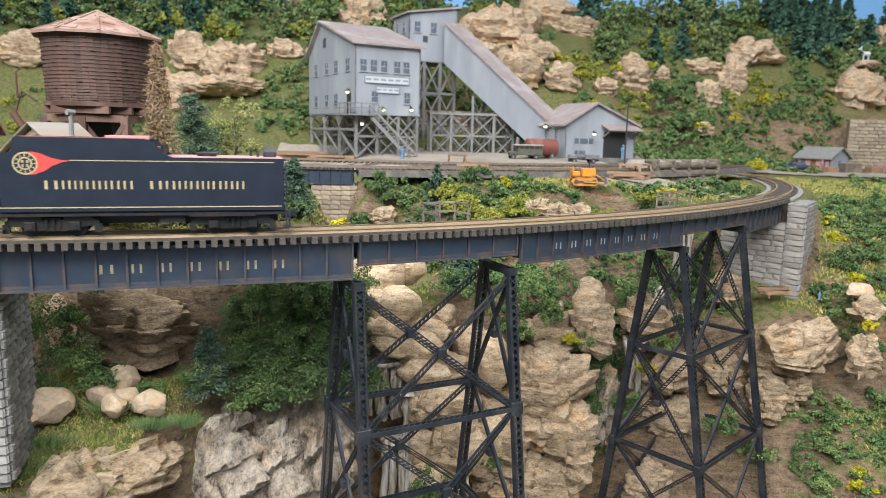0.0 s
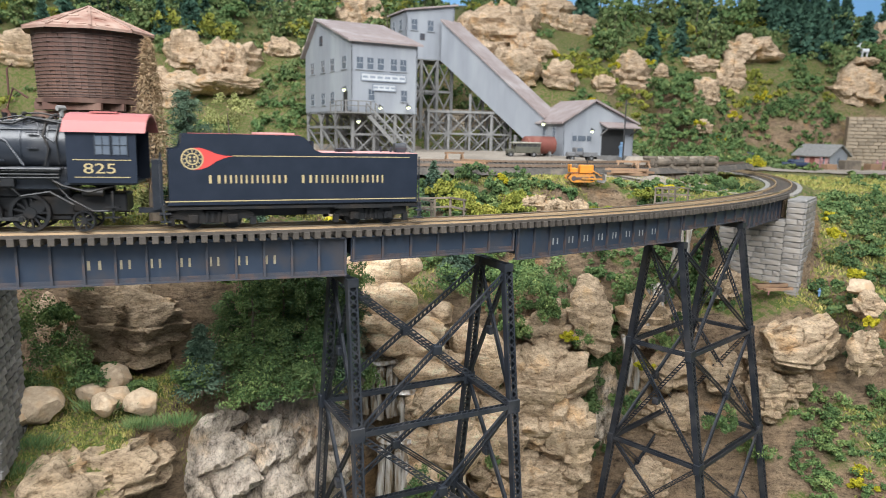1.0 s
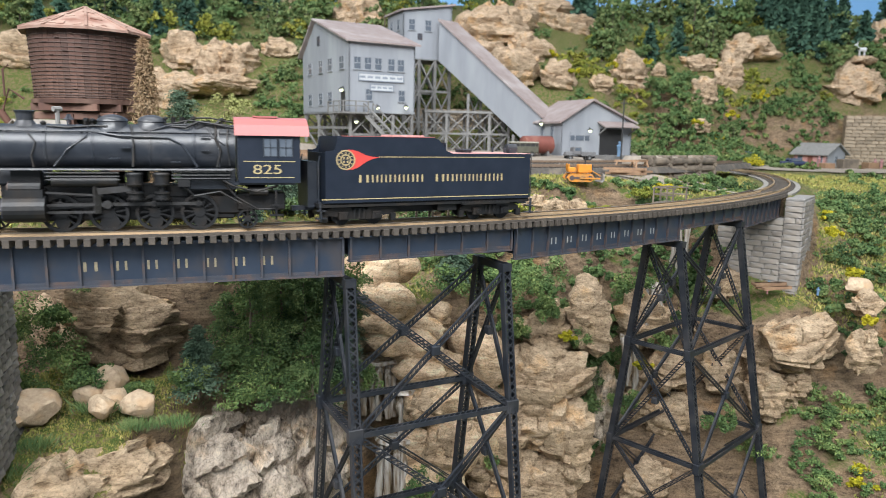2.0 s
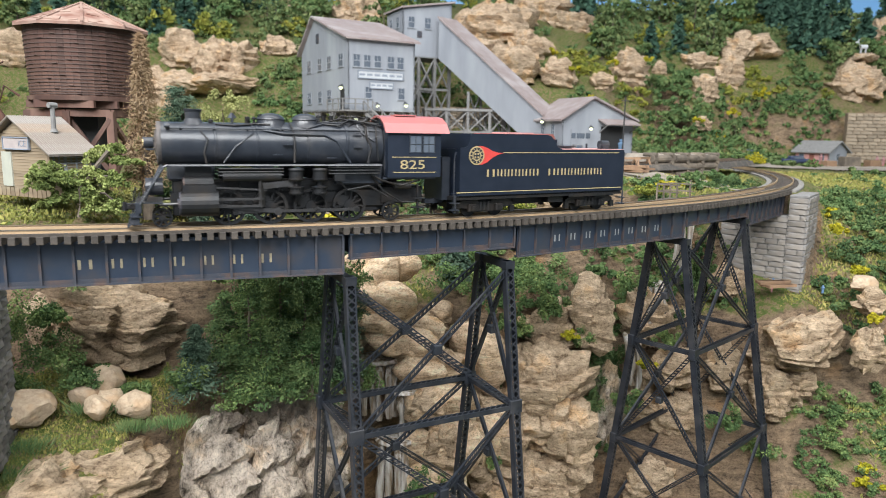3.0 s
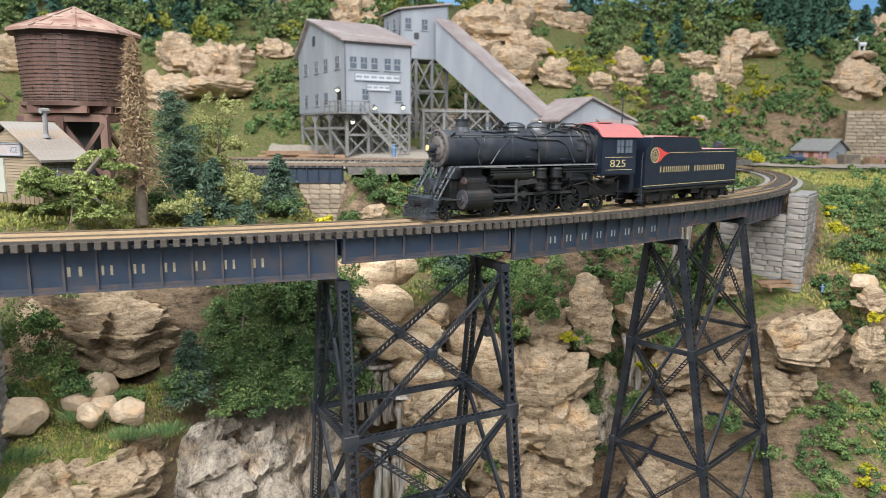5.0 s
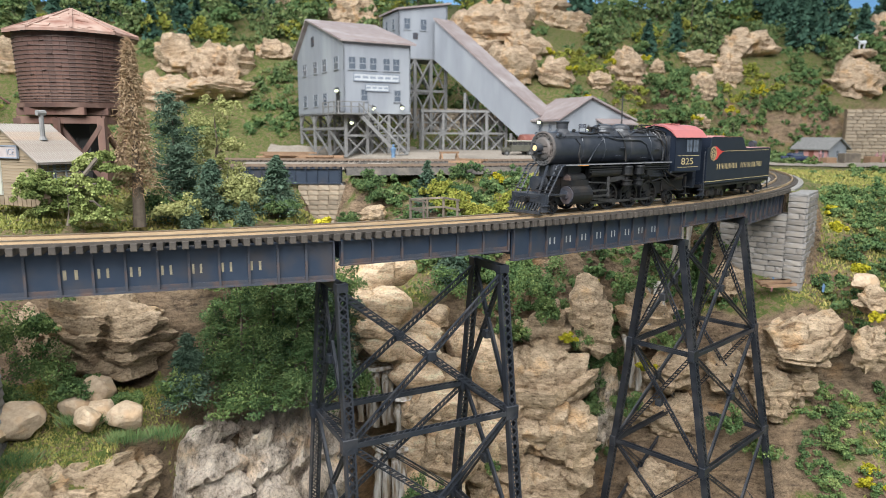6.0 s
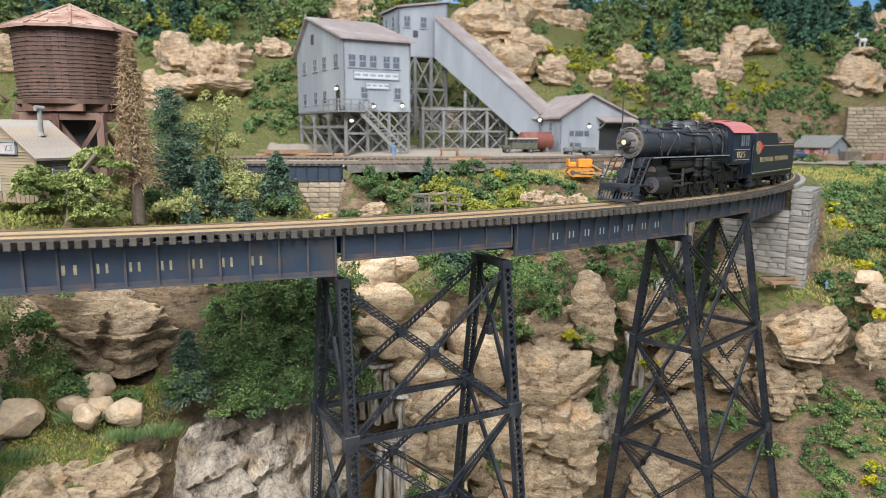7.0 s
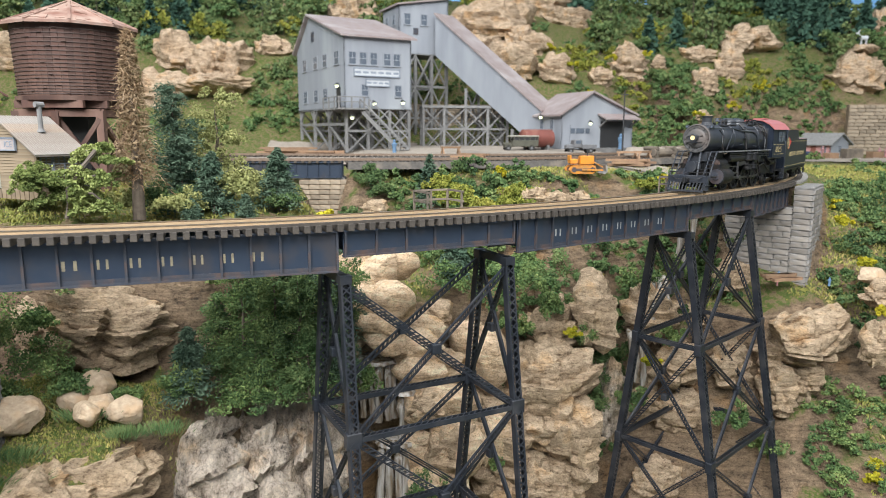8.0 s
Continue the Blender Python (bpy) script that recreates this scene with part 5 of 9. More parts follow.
def tipple_house():
    b = thing("mine_tipple_house", "grey sided mine tipple house raised on timber legs", "mine building", "", place(-14, 105, 0, 28))
    W, L, z0, z1, zr, vr = 11.0, 22.0, 7.9, 18.4, 23.0, 15.0
    walls = bmesh.new()
    prism(walls, [(0, z0), (W, z0), (W, z1), (0, z1)], 0, 0.25)
    front = part("wall", walls, M_GREYWALL, b)
    bm = bmesh.new()
    base_board(bm, 0.2, W, z0)
    part("base_board", bm, M_GREYWALL, b)
    gable = [(0, z0), (L, z0), (L, z1 - 0.6), (vr, zr), (0, z1)]
    left = Matrix.Rotation(radians(90), 4, "Z")
    part("gable_wall", prism(bmesh.new(), gable, 0, 0.25, left @ Matrix.Translation((0, -0.25, 0))), M_GREYWALL, b)
    part("gable_wall", prism(bmesh.new(), gable, 0, 0.25, Matrix.Translation((W, 0, 0)) @ left), M_GREYWALL, b)
    part("floor", box(bmesh.new(), W / 2, L / 2, z0 + 0.1, W, L, 0.3), M_TIMBER, b)
    bm = bmesh.new()
    over = 0.7
    for v0, za, v1, zb in ((-over, z1 - 0.22, vr, zr + 0.05), (vr, zr + 0.05, L + over, z1 - 0.95)):
        prism(bm, [(v0, za), (v1, zb), (v1, zb + 0.3), (v0, za + 0.3)], -0.7, W + 0.7, Matrix.Rotation(radians(90), 4, "Z") @ Matrix.Scale(-1, 4, (0, 1, 0)))
    part("roof", bm, M_GREYROOF, b, "pale weathered roof")
    right = place(0, 0, 0)
    for x in (1.3, 3.0, 4.7, 6.9, 8.5):
        window(b, x, 15.2, 1.15, 1.8, right)
    for x in (3.2, 8.7):
        window(b, x, 10.6, 1.1, 1.7, right)
    for v in (3.0, 8.2, 12.6, 18.0):
        window(b, -v, 15.4, 1.9, 1.9, place(0, 0, 0, -90))
        if v > 4:
            window(b, -v, 10.2, 1.8, 1.9, place(0, 0, 0, -90))
    part("gable_vent", box(bmesh.new(), -0.06, 13.6, 19.6, 0.1, 1.2, 1.5), M_RUST, b, "rusty gable vent")
    part("door", box(bmesh.new(), -0.06, 2.4, 9.6, 0.1, 1.5, 3.0), M_DARK, b, "dark open doorway")
    for x, z, w, h, bars in ((5.2, 13.2, 7.4, 1.05, 6), (5.3, 11.7, 3.8, 0.9, 4)):
        s = part("sign", box(bmesh.new(), x, -0.12, z, w, 0.12, h), M_SIGN, b, "white sign board with dark frame")
        bm = bmesh.new()
        for dz in (-h / 2, h / 2):
            box(bm, x, -0.16, z + dz, w + 0.15, 0.14, 0.13)
        for dx in (-w / 2, w / 2):
            box(bm, x + dx, -0.16, z, 0.13, 0.14, h)
        part("sign_frame", bm, M_INK, s)
        for k in range(bars):
            part("sign_bar", box(bmesh.new(), x - w / 2 + (k + 0.5) * w / bars, -0.19, z, w / bars * 0.72, 0.03, h * 0.3), M_INK, s)
    # platform, rail and stairs at the doorway
    bm = box(bmesh.new(), 0.4, -0.9, 7.8, 4.2, 1.8, 0.2)
    part("landing", bm, M_TIMBER, b)
    part("landing", box(bmesh.new(), -0.9, 2.2, 7.8, 1.8, 5.0, 0.2), M_TIMBER, b)
    bm = bmesh.new()
    for x, y in ((-1.7, 4.6), (-1.7, 2.2), (-1.7, -0.2), (-1.6, -1.7), (0.4, -1.7), (2.4, -1.7)):
        box(bm, x, y, 8.7, 0.18, 0.18, 1.7)
    for z in (8.8, 9.5):
        beam(bm, (-1.7, 4.6, z), (-1.7, -1.7, z), 0.14, 0.14)
        beam(bm, (-1.7, -1.7, z), (2.4, -1.7, z), 0.14, 0.14)
    part("railing", bm, M_TIMBER, b)
    bm = bmesh.new()
    for dx in (0.0, 1.5):
        beam(bm, (2.0 + dx, -0.9, 7.8), (5.4 + dx, -7.2, 1.9), 0.2, 0.5)
        beam(bm, (2.0 + dx, -0.9, 9.3), (5.4 + dx, -7.2, 3.4), 0.14, 0.14)
        for k in range(5):
            u = k / 4
            box(bm, 2.0 + dx + 3.4 * u, -0.9 - 6.3 * u, 8.5 - 5.9 * u, 0.14, 0.14, 1.5)
    for k in range(14):
        u = k / 13
        box(bm, 2.75 + 3.4 * u, -0.9 - 6.3 * u, 7.8 - 5.9 * u, 1.5, 0.55, 0.1)
    part("stairs", bm, M_TIMBER, b, "grey timber outside stairs")
    for y in (0.4, 7.5, 14.5, 21.6):
        trestle(b, [(0.3, y), (3.8, y), (7.4, y), (10.7, y)], 1.4, z0, (4.6,))
    for x in (0.3, 10.7):
        for y0, y1 in ((0.4, 7.5), (7.5, 14.5), (14.5, 21.6)):
            part("girt", beam(bmesh.new(), (x, y0, 5.6), (x, y1, 5.6), 0.3, 0.4), M_TIMBER, b)
            part("brace", beam(bmesh.new(), (x, y0, 1.8), (x, y1, 5.5), 0.25, 0.3), M_TIMBER, b)
            for y, s in ((y0, 1), (y1, -1)):
                part("knee_brace", beam(bmesh.new(), (x, y, z0 - 1.8), (x, y + 1.7 * s, z0), 0.25, 0.3), M_TIMBER, b)
    return b


tipple_house()
yard_lamp(-15.2, 106.6, 11.0, -20)
yard_lamp(-9.9, 106.3, 8.4, 28)
yard_lamp(-5.7, 108.5, 8.6, 28)
yard_lamp(16.0, 111.0, 6.6, 0)
yard_lamp(23.0, 107.0, 5.6, 0)
yard_lamp(-12.5, 101.0, 6.2, 0)


def head_house():
    b = thing("head_house", "grey sided head house with a long covered chute", "mine building", "", place(-6.8, 127, 0, 24))
    W, D, z0 = 9.6, 8.0, 18.3
    prof = [(0, z0), (W, z0), (W, 28.0), (0, 26.4)]
    part("wall", prism(bmesh.new(), prof, 0, 0.3), M_GREYWALL, b)
    part("wall", prism(bmesh.new(), prof, D - 0.3, D), M_GREYWALL, b)
    part("wall", box(bmesh.new(), 0.15, D / 2, 22.3, 0.3, D, 8.1), M_GREYWALL, b)
    part("wall", box(bmesh.new(), W - 0.15, D / 2, 23.1, 0.3, D, 9.7), M_GREYWALL, b)
    bm = bmesh.new()
    base_board(bm, 0.2, W, z0)
    part("base_board", bm, M_GREYWALL, b)
    part("roof", prism(bmesh.new(), [(-0.5, 26.4), (W + 0.5, 28.1), (W + 0.5, 28.4), (-0.5, 26.7)], -0.6, D + 0.6), M_GREYROOF, b, "pale weathered roof")
    part("floor", box(bmesh.new(), W / 2, D / 2, z0, W, D, 0.3), M_TIMBER, b)
    for x in (1.6, 4.8):
        window(b, x, 24.2, 1.2, 1.9, place(0, 0, 0))
    for v in (2.4, 5.8):
        window(b, -v, 24.3, 1.2, 1.8, place(0, 0, 0, -90))
    part("vent", box(bmesh.new(), 3.2, -0.06, 22.2, 0.9, 0.1, 1.1), M_RUST, b, "rusty square vent")
    for y in (0.3, 7.5):
        trestle(b, [(0.2, y), (3.2, y), (6.4, y), (9.4, y)], 1.2, z0, (7.0, 12.6), size=0.5)
    return b


head_house()


def chute():
    b = thing("covered_chute", "long sloping grey covered coal chute with pinkish roof", "chute", "", place(0, 0, 0))
    a0, a1 = Vector((-0.4, 128.2, 25.0)), Vector((16.4, 112.6, 7.9))
    low = Vector((0, 0, -7.0))
    d = (a1 - a0)
    flat = Vector((d.x, d.y, 0)).normalized()
    n = Vector((flat.y, -flat.x, 0)) * -1        # away from the viewer
    n = n if n.y > 0 else -n
    for off, nm in ((0, "side_wall"), (4.2, "side_wall")):
        bm = bmesh.new()
        vs = [bm.verts.new(p + n * (off + w)) for w in (0, 0.25) for p in (a0, a1, a1 + Vector((0, 0, -4.2)), a1 - flat * 3.0 + Vector((0, 0, -4.2)), a0 + low)]
        bm.faces.new(vs[:5])
        bm.faces.new(vs[5:][::-1])
        for i in range(5):
            bm.faces.new((vs[i], vs[5 + i], vs[5 + (i + 1) % 5], vs[(i + 1) % 5]))
        bmesh.ops.recalc_face_normals(bm, faces=bm.faces)
        part(nm, bm, M_GREYWALL, b)
    bm = bmesh.new()
    vs = [bm.verts.new(p + n * o + Vector((0, 0, h))) for h in (0.02, 0.35) for o, p in ((-0.4, a0), (-0.4, a1 + d.normalized() * 0.4), (4.9, a1 + d.normalized() * 0.4), (4.9, a0))]
    for f in ((0, 1, 2, 3), (7, 6, 5, 4), (0, 4, 5, 1), (1, 5, 6, 2), (2, 6, 7, 3), (3, 7, 4, 0)):
        bm.faces.new([vs[i] for i in f])
    bmesh.ops.recalc_face_normals(bm, faces=bm.faces)
    part("roof", bm, M_GREYROOF, b, "pinkish weathered roof")
    bm = bmesh.new()
    vs = [bm.verts.new(p + n * o) for o, p in ((0.1, a0 + low), (0.1, a1 + Vector((0, 0, -4.2)) - flat * 3), (4.2, a1 + Vector((0, 0, -4.2)) - flat * 3), (4.2, a0 + low))]
    bm.faces.new(vs)
    bmesh.ops.solidify(bm, geom=bm.faces[:], thickness=0.2)
    part("bottom", bm, M_TIMBER, b)
    part("end_wall", beam(bmesh.new(), a1 + n * 2.2 + Vector((0, 0, -4.2)), a1 + n * 2.2, 4.2, 0.3, flat), M_GREYWALL, b)
    for u, zt in ((0.3, 12.0), (0.52, 8.6), (0.74, 5.0)):
        p = a0 + d * u
        pts = [(p.x + n.x * o, p.y + n.y * o) for o in (0.4, 4.0)]
        trestle(b, pts, 1.3, zt, (zt * 0.5,), size=0.45)
    return b


chute()
T1 = thing("timber_trestle", "weathered grey timber trestle bents under the chute", "trestle", "", place(1.5, 119, 0, 8))
for y in (0, 3.2):
    trestle(T1, [(-4, y), (-0.5, y), (3.2, y), (7, y), (10.5, y)], 1.3, 8.5, (5.0,), size=0.4)
part("deck_beam", box(bmesh.new(), 3.2, 1.5, 8.7, 15, 3.6, 0.4), M_TIMBER, T1)


def stone_backing():
    ob = thing("stone_retaining_wall", "tan stone retaining wall behind the trestle", "stone wall", "", place(-6, 131, 0, 4))
    part("core", box(bmesh.new(), 11, 1.2, 5, 22, 2, 9), M_TANSTONE, ob)
    rnd = random.Random(4)
    for k in range(15):
        x = 0.0
        while x < 22:
            w = rnd.uniform(0.9, 2.0)
            s = Matrix.Diagonal((w - 0.08, 0.6, 0.52, 1))
            o = shared("stone_block", TAN_BLOCK, ob, place(x + w / 2, 0.1 - rnd.uniform(0, 0.12), 1.2 + 0.58 * k) @ s)
            x += w


stone_backing()


def hillside_wall():
    ob = thing("stone_retaining_wall", "pale tan stone retaining wall below the hillside rocks", "stone wall", "", place(87.4, 147.4, 0, -18))
    part("core", box(bmesh.new(), 8, 1.2, 5, 16, 2, 11), M_TANSTONE, ob)
    rnd = random.Random(14)
    for k in range(14):
        x = 0.0
        while x < 16:
            w = rnd.uniform(1.0, 2.4)
            shared("stone_block", TAN_BLOCK, ob, place(x + w / 2, 0.1 - rnd.uniform(0, 0.15), 0.4 + 0.74 * k) @ Matrix.Diagonal((w - 0.08, 0.6, 0.68, 1)))
            x += w


hillside_wall()


def mine_office():
    b = thing("mine_office", "grey gabled mine office with loading door and awning", "house", "", place(18.6, 107, 1.9, 22))
    W, D, h, r = 13.4, 9.0, 5.4, 8.6
    gable = [(0, 0), (W, 0), (W, h), (W * 0.4, r), (0, h)]
    part("gable_wall", prism(bmesh.new(), gable, 0, 0.25), M_GREYWALL, b)
    part("gable_wall", prism(bmesh.new(), gable, D - 0.25, D), M_GREYWALL, b)
    part("side_wall", box(bmesh.new(), 0.12, D / 2, h / 2, 0.25, D, h), M_GREYWALL, b)
    part("side_wall", box(bmesh.new(), W - 0.12, D / 2, h / 2, 0.25, D, h), M_GREYWALL, b)
    bm = bmesh.new()
    s1 = (r - h) / (W * 0.4)
    s2 = (r - h) / (W * 0.6)
    prism(bm, [(-0.7, h - 0.7 * s1), (W * 0.4, r), (W * 0.4, r + 0.3), (-0.7, h - 0.7 * s1 + 0.3)], -0.7, D + 0.7)
    prism(bm, [(W * 0.4, r), (W + 0.7, h - 0.7 * s2), (W + 0.7, h - 0.7 * s2 + 0.3), (W * 0.4, r + 0.3)], -0.7, D + 0.7)
    part("roof", bm, M_GREYROOF, b, "pale pinkish roof")
    bm = bmesh.new()
    base_board(bm, 0.3, W, 0)
    part("base_board", bm, M_GREYWALL, b)
    for v in (2.6, 5.6):
        window(b, -v, 3.1, 0.9, 3.0, place(0, 0, 0, -90))
    door = part("garage_door", box(bmesh.new(), 3.3, -0.1, 1.9, 3.4, 0.12, 3.6), M_GREYWALL, b)
    bm = bmesh.new()
    for x in (2.0, 3.0, 3.7, 4.7):
        box(bm, x, -0.18, 2.8, 0.75, 0.06, 0.8)
    part("door_panes", bm, M_GLASS, door)
    part("dark_doorway", box(bmesh.new(), 9.3, -0.06, 2.2, 4.2, 0.1, 4.2), M_DARK, b, "dark open loading doorway")
    bm = prism(bmesh.new(), [(-2.2, 4.5), (0, 5.3), (0, 5.5), (-2.2, 4.7)], 6.6, 13.2, Matrix.Rotation(radians(90), 4, "Z") @ Matrix.Scale(-1, 4, (0, 1, 0)))
    part("awning", bm, M_GREYROOF, b, "weathered pinkish awning")
    bm = bmesh.new()
    for x in (7.0, 12.8):
        beam(bm, (x, 0, 3.4), (x, -2.0, 4.5), 0.2, 0.2)
    part("awning_bracket", bm, M_TIMBER, b)
    part("loading_dock", box(bmesh.new(), 10.0, -1.4, -0.15, 7.0, 2.8, 0.7), M_TIMBER, b)
    return b


mine_office()
bm = rod(bmesh.new(), (0, 0, 0), (0, 0, 9.4), 0.14, 0.09, 8)
box(bm, 0, 0, 8.8, 1.2, 0.1, 0.12)
POLE = thing("utility_pole", "thin dark utility pole beside the office", "utility pole", "", place(27.3, 104, 1.2))
part("pole", bm, M_DARK, POLE)


# ---- vehicles in the yard ----
M_ORANGE = material("orange_paint", (0.70, 0.27, 0.02), 0.55, second=(0.55, 0.2, 0.03), scale=160, third=(0.4, 0.2, 0.06), coarse=70, bump=0.1)
M_OLIVE = material("dark_olive_paint", (0.06, 0.06, 0.045), 0.5, second=(0.1, 0.095, 0.07), scale=120, bump=0.1)
M_CANVAS = material("grey_canvas", (0.33, 0.32, 0.27), 0.8, second=(0.27, 0.26, 0.22), scale=120, bump=0.1)
M_GREYPAINT = material("grey_truck_paint", (0.17, 0.17, 0.175), 0.5, second=(0.12, 0.12, 0.125), scale=120, bump=0.05)
M_MAROON = material("maroon_tank_paint", (0.20, 0.06, 0.045), 0.55, second=(0.15, 0.05, 0.04), scale=90, third=(0.26, 0.12, 0.09), coarse=40, bump=0.1)
M_BLUECAR = material("dark_blue_paint", (0.035, 0.05, 0.10), 0.35, second=(0.03, 0.04, 0.08), scale=100, bump=0)
M_RUBBER = material("black_rubber", (0.02, 0.02, 0.02), 0.8, second=(0.035, 0.033, 0.03), scale=200, bump=0.1)
M_WOOD = material("raw_brown_wood", (0.30, 0.19, 0.11), 0.8, second=(0.22, 0.13, 0.08), scale=160, bump=0.3, per_object=0.2)
M_REDPAINT = material("red_paint", (0.5, 0.05, 0.04), 0.5, second=(0.4, 0.05, 0.04), scale=120, bump=0)


def wheels(parent, at, r=0.52, w=0.3):
    for x, y in at:
        wheel = part("wheel", rod(bmesh.new(), (x, y - w / 2, r), (x, y + w / 2, r), r, n=16), M_RUBBER, parent)
        part("hub", rod(bmesh.new(), (x, y - w / 2 - 0.04, r), (x, y + w / 2 + 0.04, r), r * 0.45, n=12), M_GREYPAINT, wheel)


def bus():
    e = thing("covered_truck", "dark olive canvas-topped truck parked in the yard", "truck", "", place(9.4, 103.0, 1.75, 8) @ Matrix.Scale(0.68, 4))
    part("body", box(bmesh.new(), 4.6, 0, 1.6, 5.8, 2.3, 1.4, None, 0.1), M_OLIVE, e)
    part("hood", box(bmesh.new(), 0.9, 0, 1.25, 1.9, 1.5, 1.1, None, 0.2), M_OLIVE, e)
    part("canopy", box(bmesh.new(), 4.3, 0, 3.15, 6.6, 2.5, 0.35, None, 0.14), M_CANVAS, e, "pale grey canvas top")
    for x in (2.0, 3.2, 4.4, 5.6, 6.8, 7.4):
        part("side_post", box(bmesh.new(), x, -1.1, 2.6, 0.16, 0.12, 0.9), M_OLIVE, e)
        part("side_post", box(bmesh.new(), x, 1.1, 2.6, 0.16, 0.12, 0.9), M_OLIVE, e)
    part("dark_interior", box(bmesh.new(), 4.7, 0, 2.6, 5.2, 1.9, 0.9), M_DARK, e)
    bm = bmesh.new()
    for y in (-0.9, 0.9):
        box(bm, 0.8, y, 0.95, 1.4, 0.5, 0.16, None, 0.05)
        rod(bm, (-0.15, y * 0.7, 1.5), (0.1, y * 0.7, 1.5), 0.22)
    part("fender", bm, M_OLIVE, e)
    wheels(e, [(0.8, -1.0), (0.8, 1.0), (6.0, -1.0), (6.0, 1.0)], 0.62)


bus()


def tank_car():
    e = thing("storage_tank", "maroon cylindrical tank lying on timber cradles", "tank", "", place(15.6, 106.0, 1.6, 20) @ Matrix.Scale(0.82, 4))
    part("tank", revolve(bmesh.new(), [(0, -3.2), (1.2, -3.1), (1.6, -2.9), (1.65, 0), (1.6, 2.9), (1.2, 3.1), (0, 3.2)], 24, Matrix.Translation((-1.2, 0, 2.4)) @ Matrix.Rotation(radians(90), 4, "Y")), M_MAROON, e, smooth=True)
    for x in (-3, 0.6):
        part("cradle", box(bmesh.new(), x, 0, 0.6, 0.4, 2.6, 1.2), M_TIMBER, e)


tank_car()


def pickup(name, label, m, mat):
    e = thing(name, label, "truck", "", m)
    part("cab", box(bmesh.new(), 2.2, 0, 1.75, 1.6, 1.9, 1.5, None, 0.18), mat, e)
    part("cab_window", box(bmesh.new(), 2.2, 0, 2.05, 1.0, 1.94, 0.6), M_GLASS, e)
    part("hood", box(bmesh.new(), 0.8, 0, 1.2, 1.6, 1.3, 0.9, None, 0.2), mat, e)
    part("bed", box(bmesh.new(), 4.4, 0, 1.2, 2.8, 2.0, 0.8, None, 0.06), mat, e)
    bm = bmesh.new()
    for y in (-0.85, 0.85):
        box(bm, 0.8, y, 1.0, 1.4, 0.45, 0.18, None, 0.06)
    part("fender", bm, mat, e)
    wheels(e, [(0.8, -0.85), (0.8, 0.85), (4.6, -0.85), (4.6, 0.85)], 0.5)


pickup("pickup_truck", "light grey old pickup truck outside the office", place(17.8, 99.5, 1.5, 10) @ Matrix.Scale(0.78, 4), M_GREYPAINT)
pickup("delivery_truck", "dark blue old truck parked beside the road", place(62.0, 142, 0.1, 10), M_BLUECAR)


def sedan():
    e = thing("sedan", "dark blue old sedan parked by the far house", "car", "", place(64, 128, -0.15, 10))
    part("body", box(bmesh.new(), 2.8, 0, 0.9, 5.6, 2.0, 0.8, None, 0.25), M_BLUECAR, e)
    part("roof", box(bmesh.new(), 3.0, 0, 1.5, 2.8, 1.7, 0.7, None, 0.3), M_BLUECAR, e)
    part("side_window", box(bmesh.new(), 3.0, 0, 1.5, 2.0, 1.74, 0.4), M_GLASS, e)
    wheels(e, [(1.1, -0.9), (1.1, 0.9), (4.5, -0.9), (4.5, 0.9)], 0.42)


sedan()


def bulldozer():
    e = thing("bulldozer", "orange crawler bulldozer with a dirty steel blade", "bulldozer", "", place(12.2, 70.2, 0.35, 6) @ Matrix.Scale(0.8, 4))
    for y in (-0.95, 0.95):
        bm = bmesh.new()
        out = [(0.0, 0.5), (0.25, 0.15), (0.6, 0), (3.0, 0), (3.35, 0.15), (3.55, 0.5), (3.35, 0.85), (3.0, 0.98), (0.6, 0.98), (0.25, 0.85)]
        prism(bm, out, y - 0.28, y + 0.28)
        for k in range(9):
            box(bm, 0.5 + 0.32 * k, y, 1.0, 0.16, 0.62, 0.08)
        tr = part("track", bm, M_ORANGE, e)
        part("track_frame", box(bmesh.new(), 1.8, y + (-0.3 if y < 0 else 0.3), 0.5, 2.4, 0.05, 0.3), M_RUST, tr)
        for x in (0.6, 3.0):
            part("sprocket", rod(bmesh.new(), (x, y - 0.33, 0.5), (x, y + 0.33, 0.5), 0.32, n=14), M_RUST, tr)
    part("engine_hood", box(bmesh.new(), 2.55, 0, 1.65, 1.8, 1.0, 1.1, None, 0.08), M_ORANGE, e)
    part("radiator", box(bmesh.new(), 3.5, 0, 1.6, 0.12, 1.05, 1.2, None, 0.03), M_RUST, e)
    part("seat", box(bmesh.new(), 0.8, 0, 1.5, 1.0, 1.3, 0.6, None, 0.08), M_ORANGE, e)
    part("seat_back", box(bmesh.new(), 0.35, 0, 1.9, 0.2, 1.2, 0.7, None, 0.05), M_ORANGE, e)
    part("exhaust", rod(bmesh.new(), (2.7, 0.1, 2.2), (2.7, 0.1, 3.0), 0.09), M_DARK, e)
    bm = bmesh.new()
    for y in (-1.35, 1.35):
        beam(bm, (1.6, y, 0.5), (4.3, y, 0.45), 0.16, 0.2)
        beam(bm, (3.0, y * 0.6, 1.6), (4.3, y, 0.8), 0.1, 0.1)
    part("push_arm", bm, M_ORANGE, e)
    bm = bmesh.new()
    prism(bm, [(4.3, 0.0), (4.55, 0.3), (4.5, 0.8), (4.35, 1.15), (4.5, 1.15), (4.65, 0.8), (4.7, 0.3), (4.45, 0.0)], -1.9, 1.9)
    part("blade", bm, M_STONE, e, "dirty grey blade")


bulldozer()


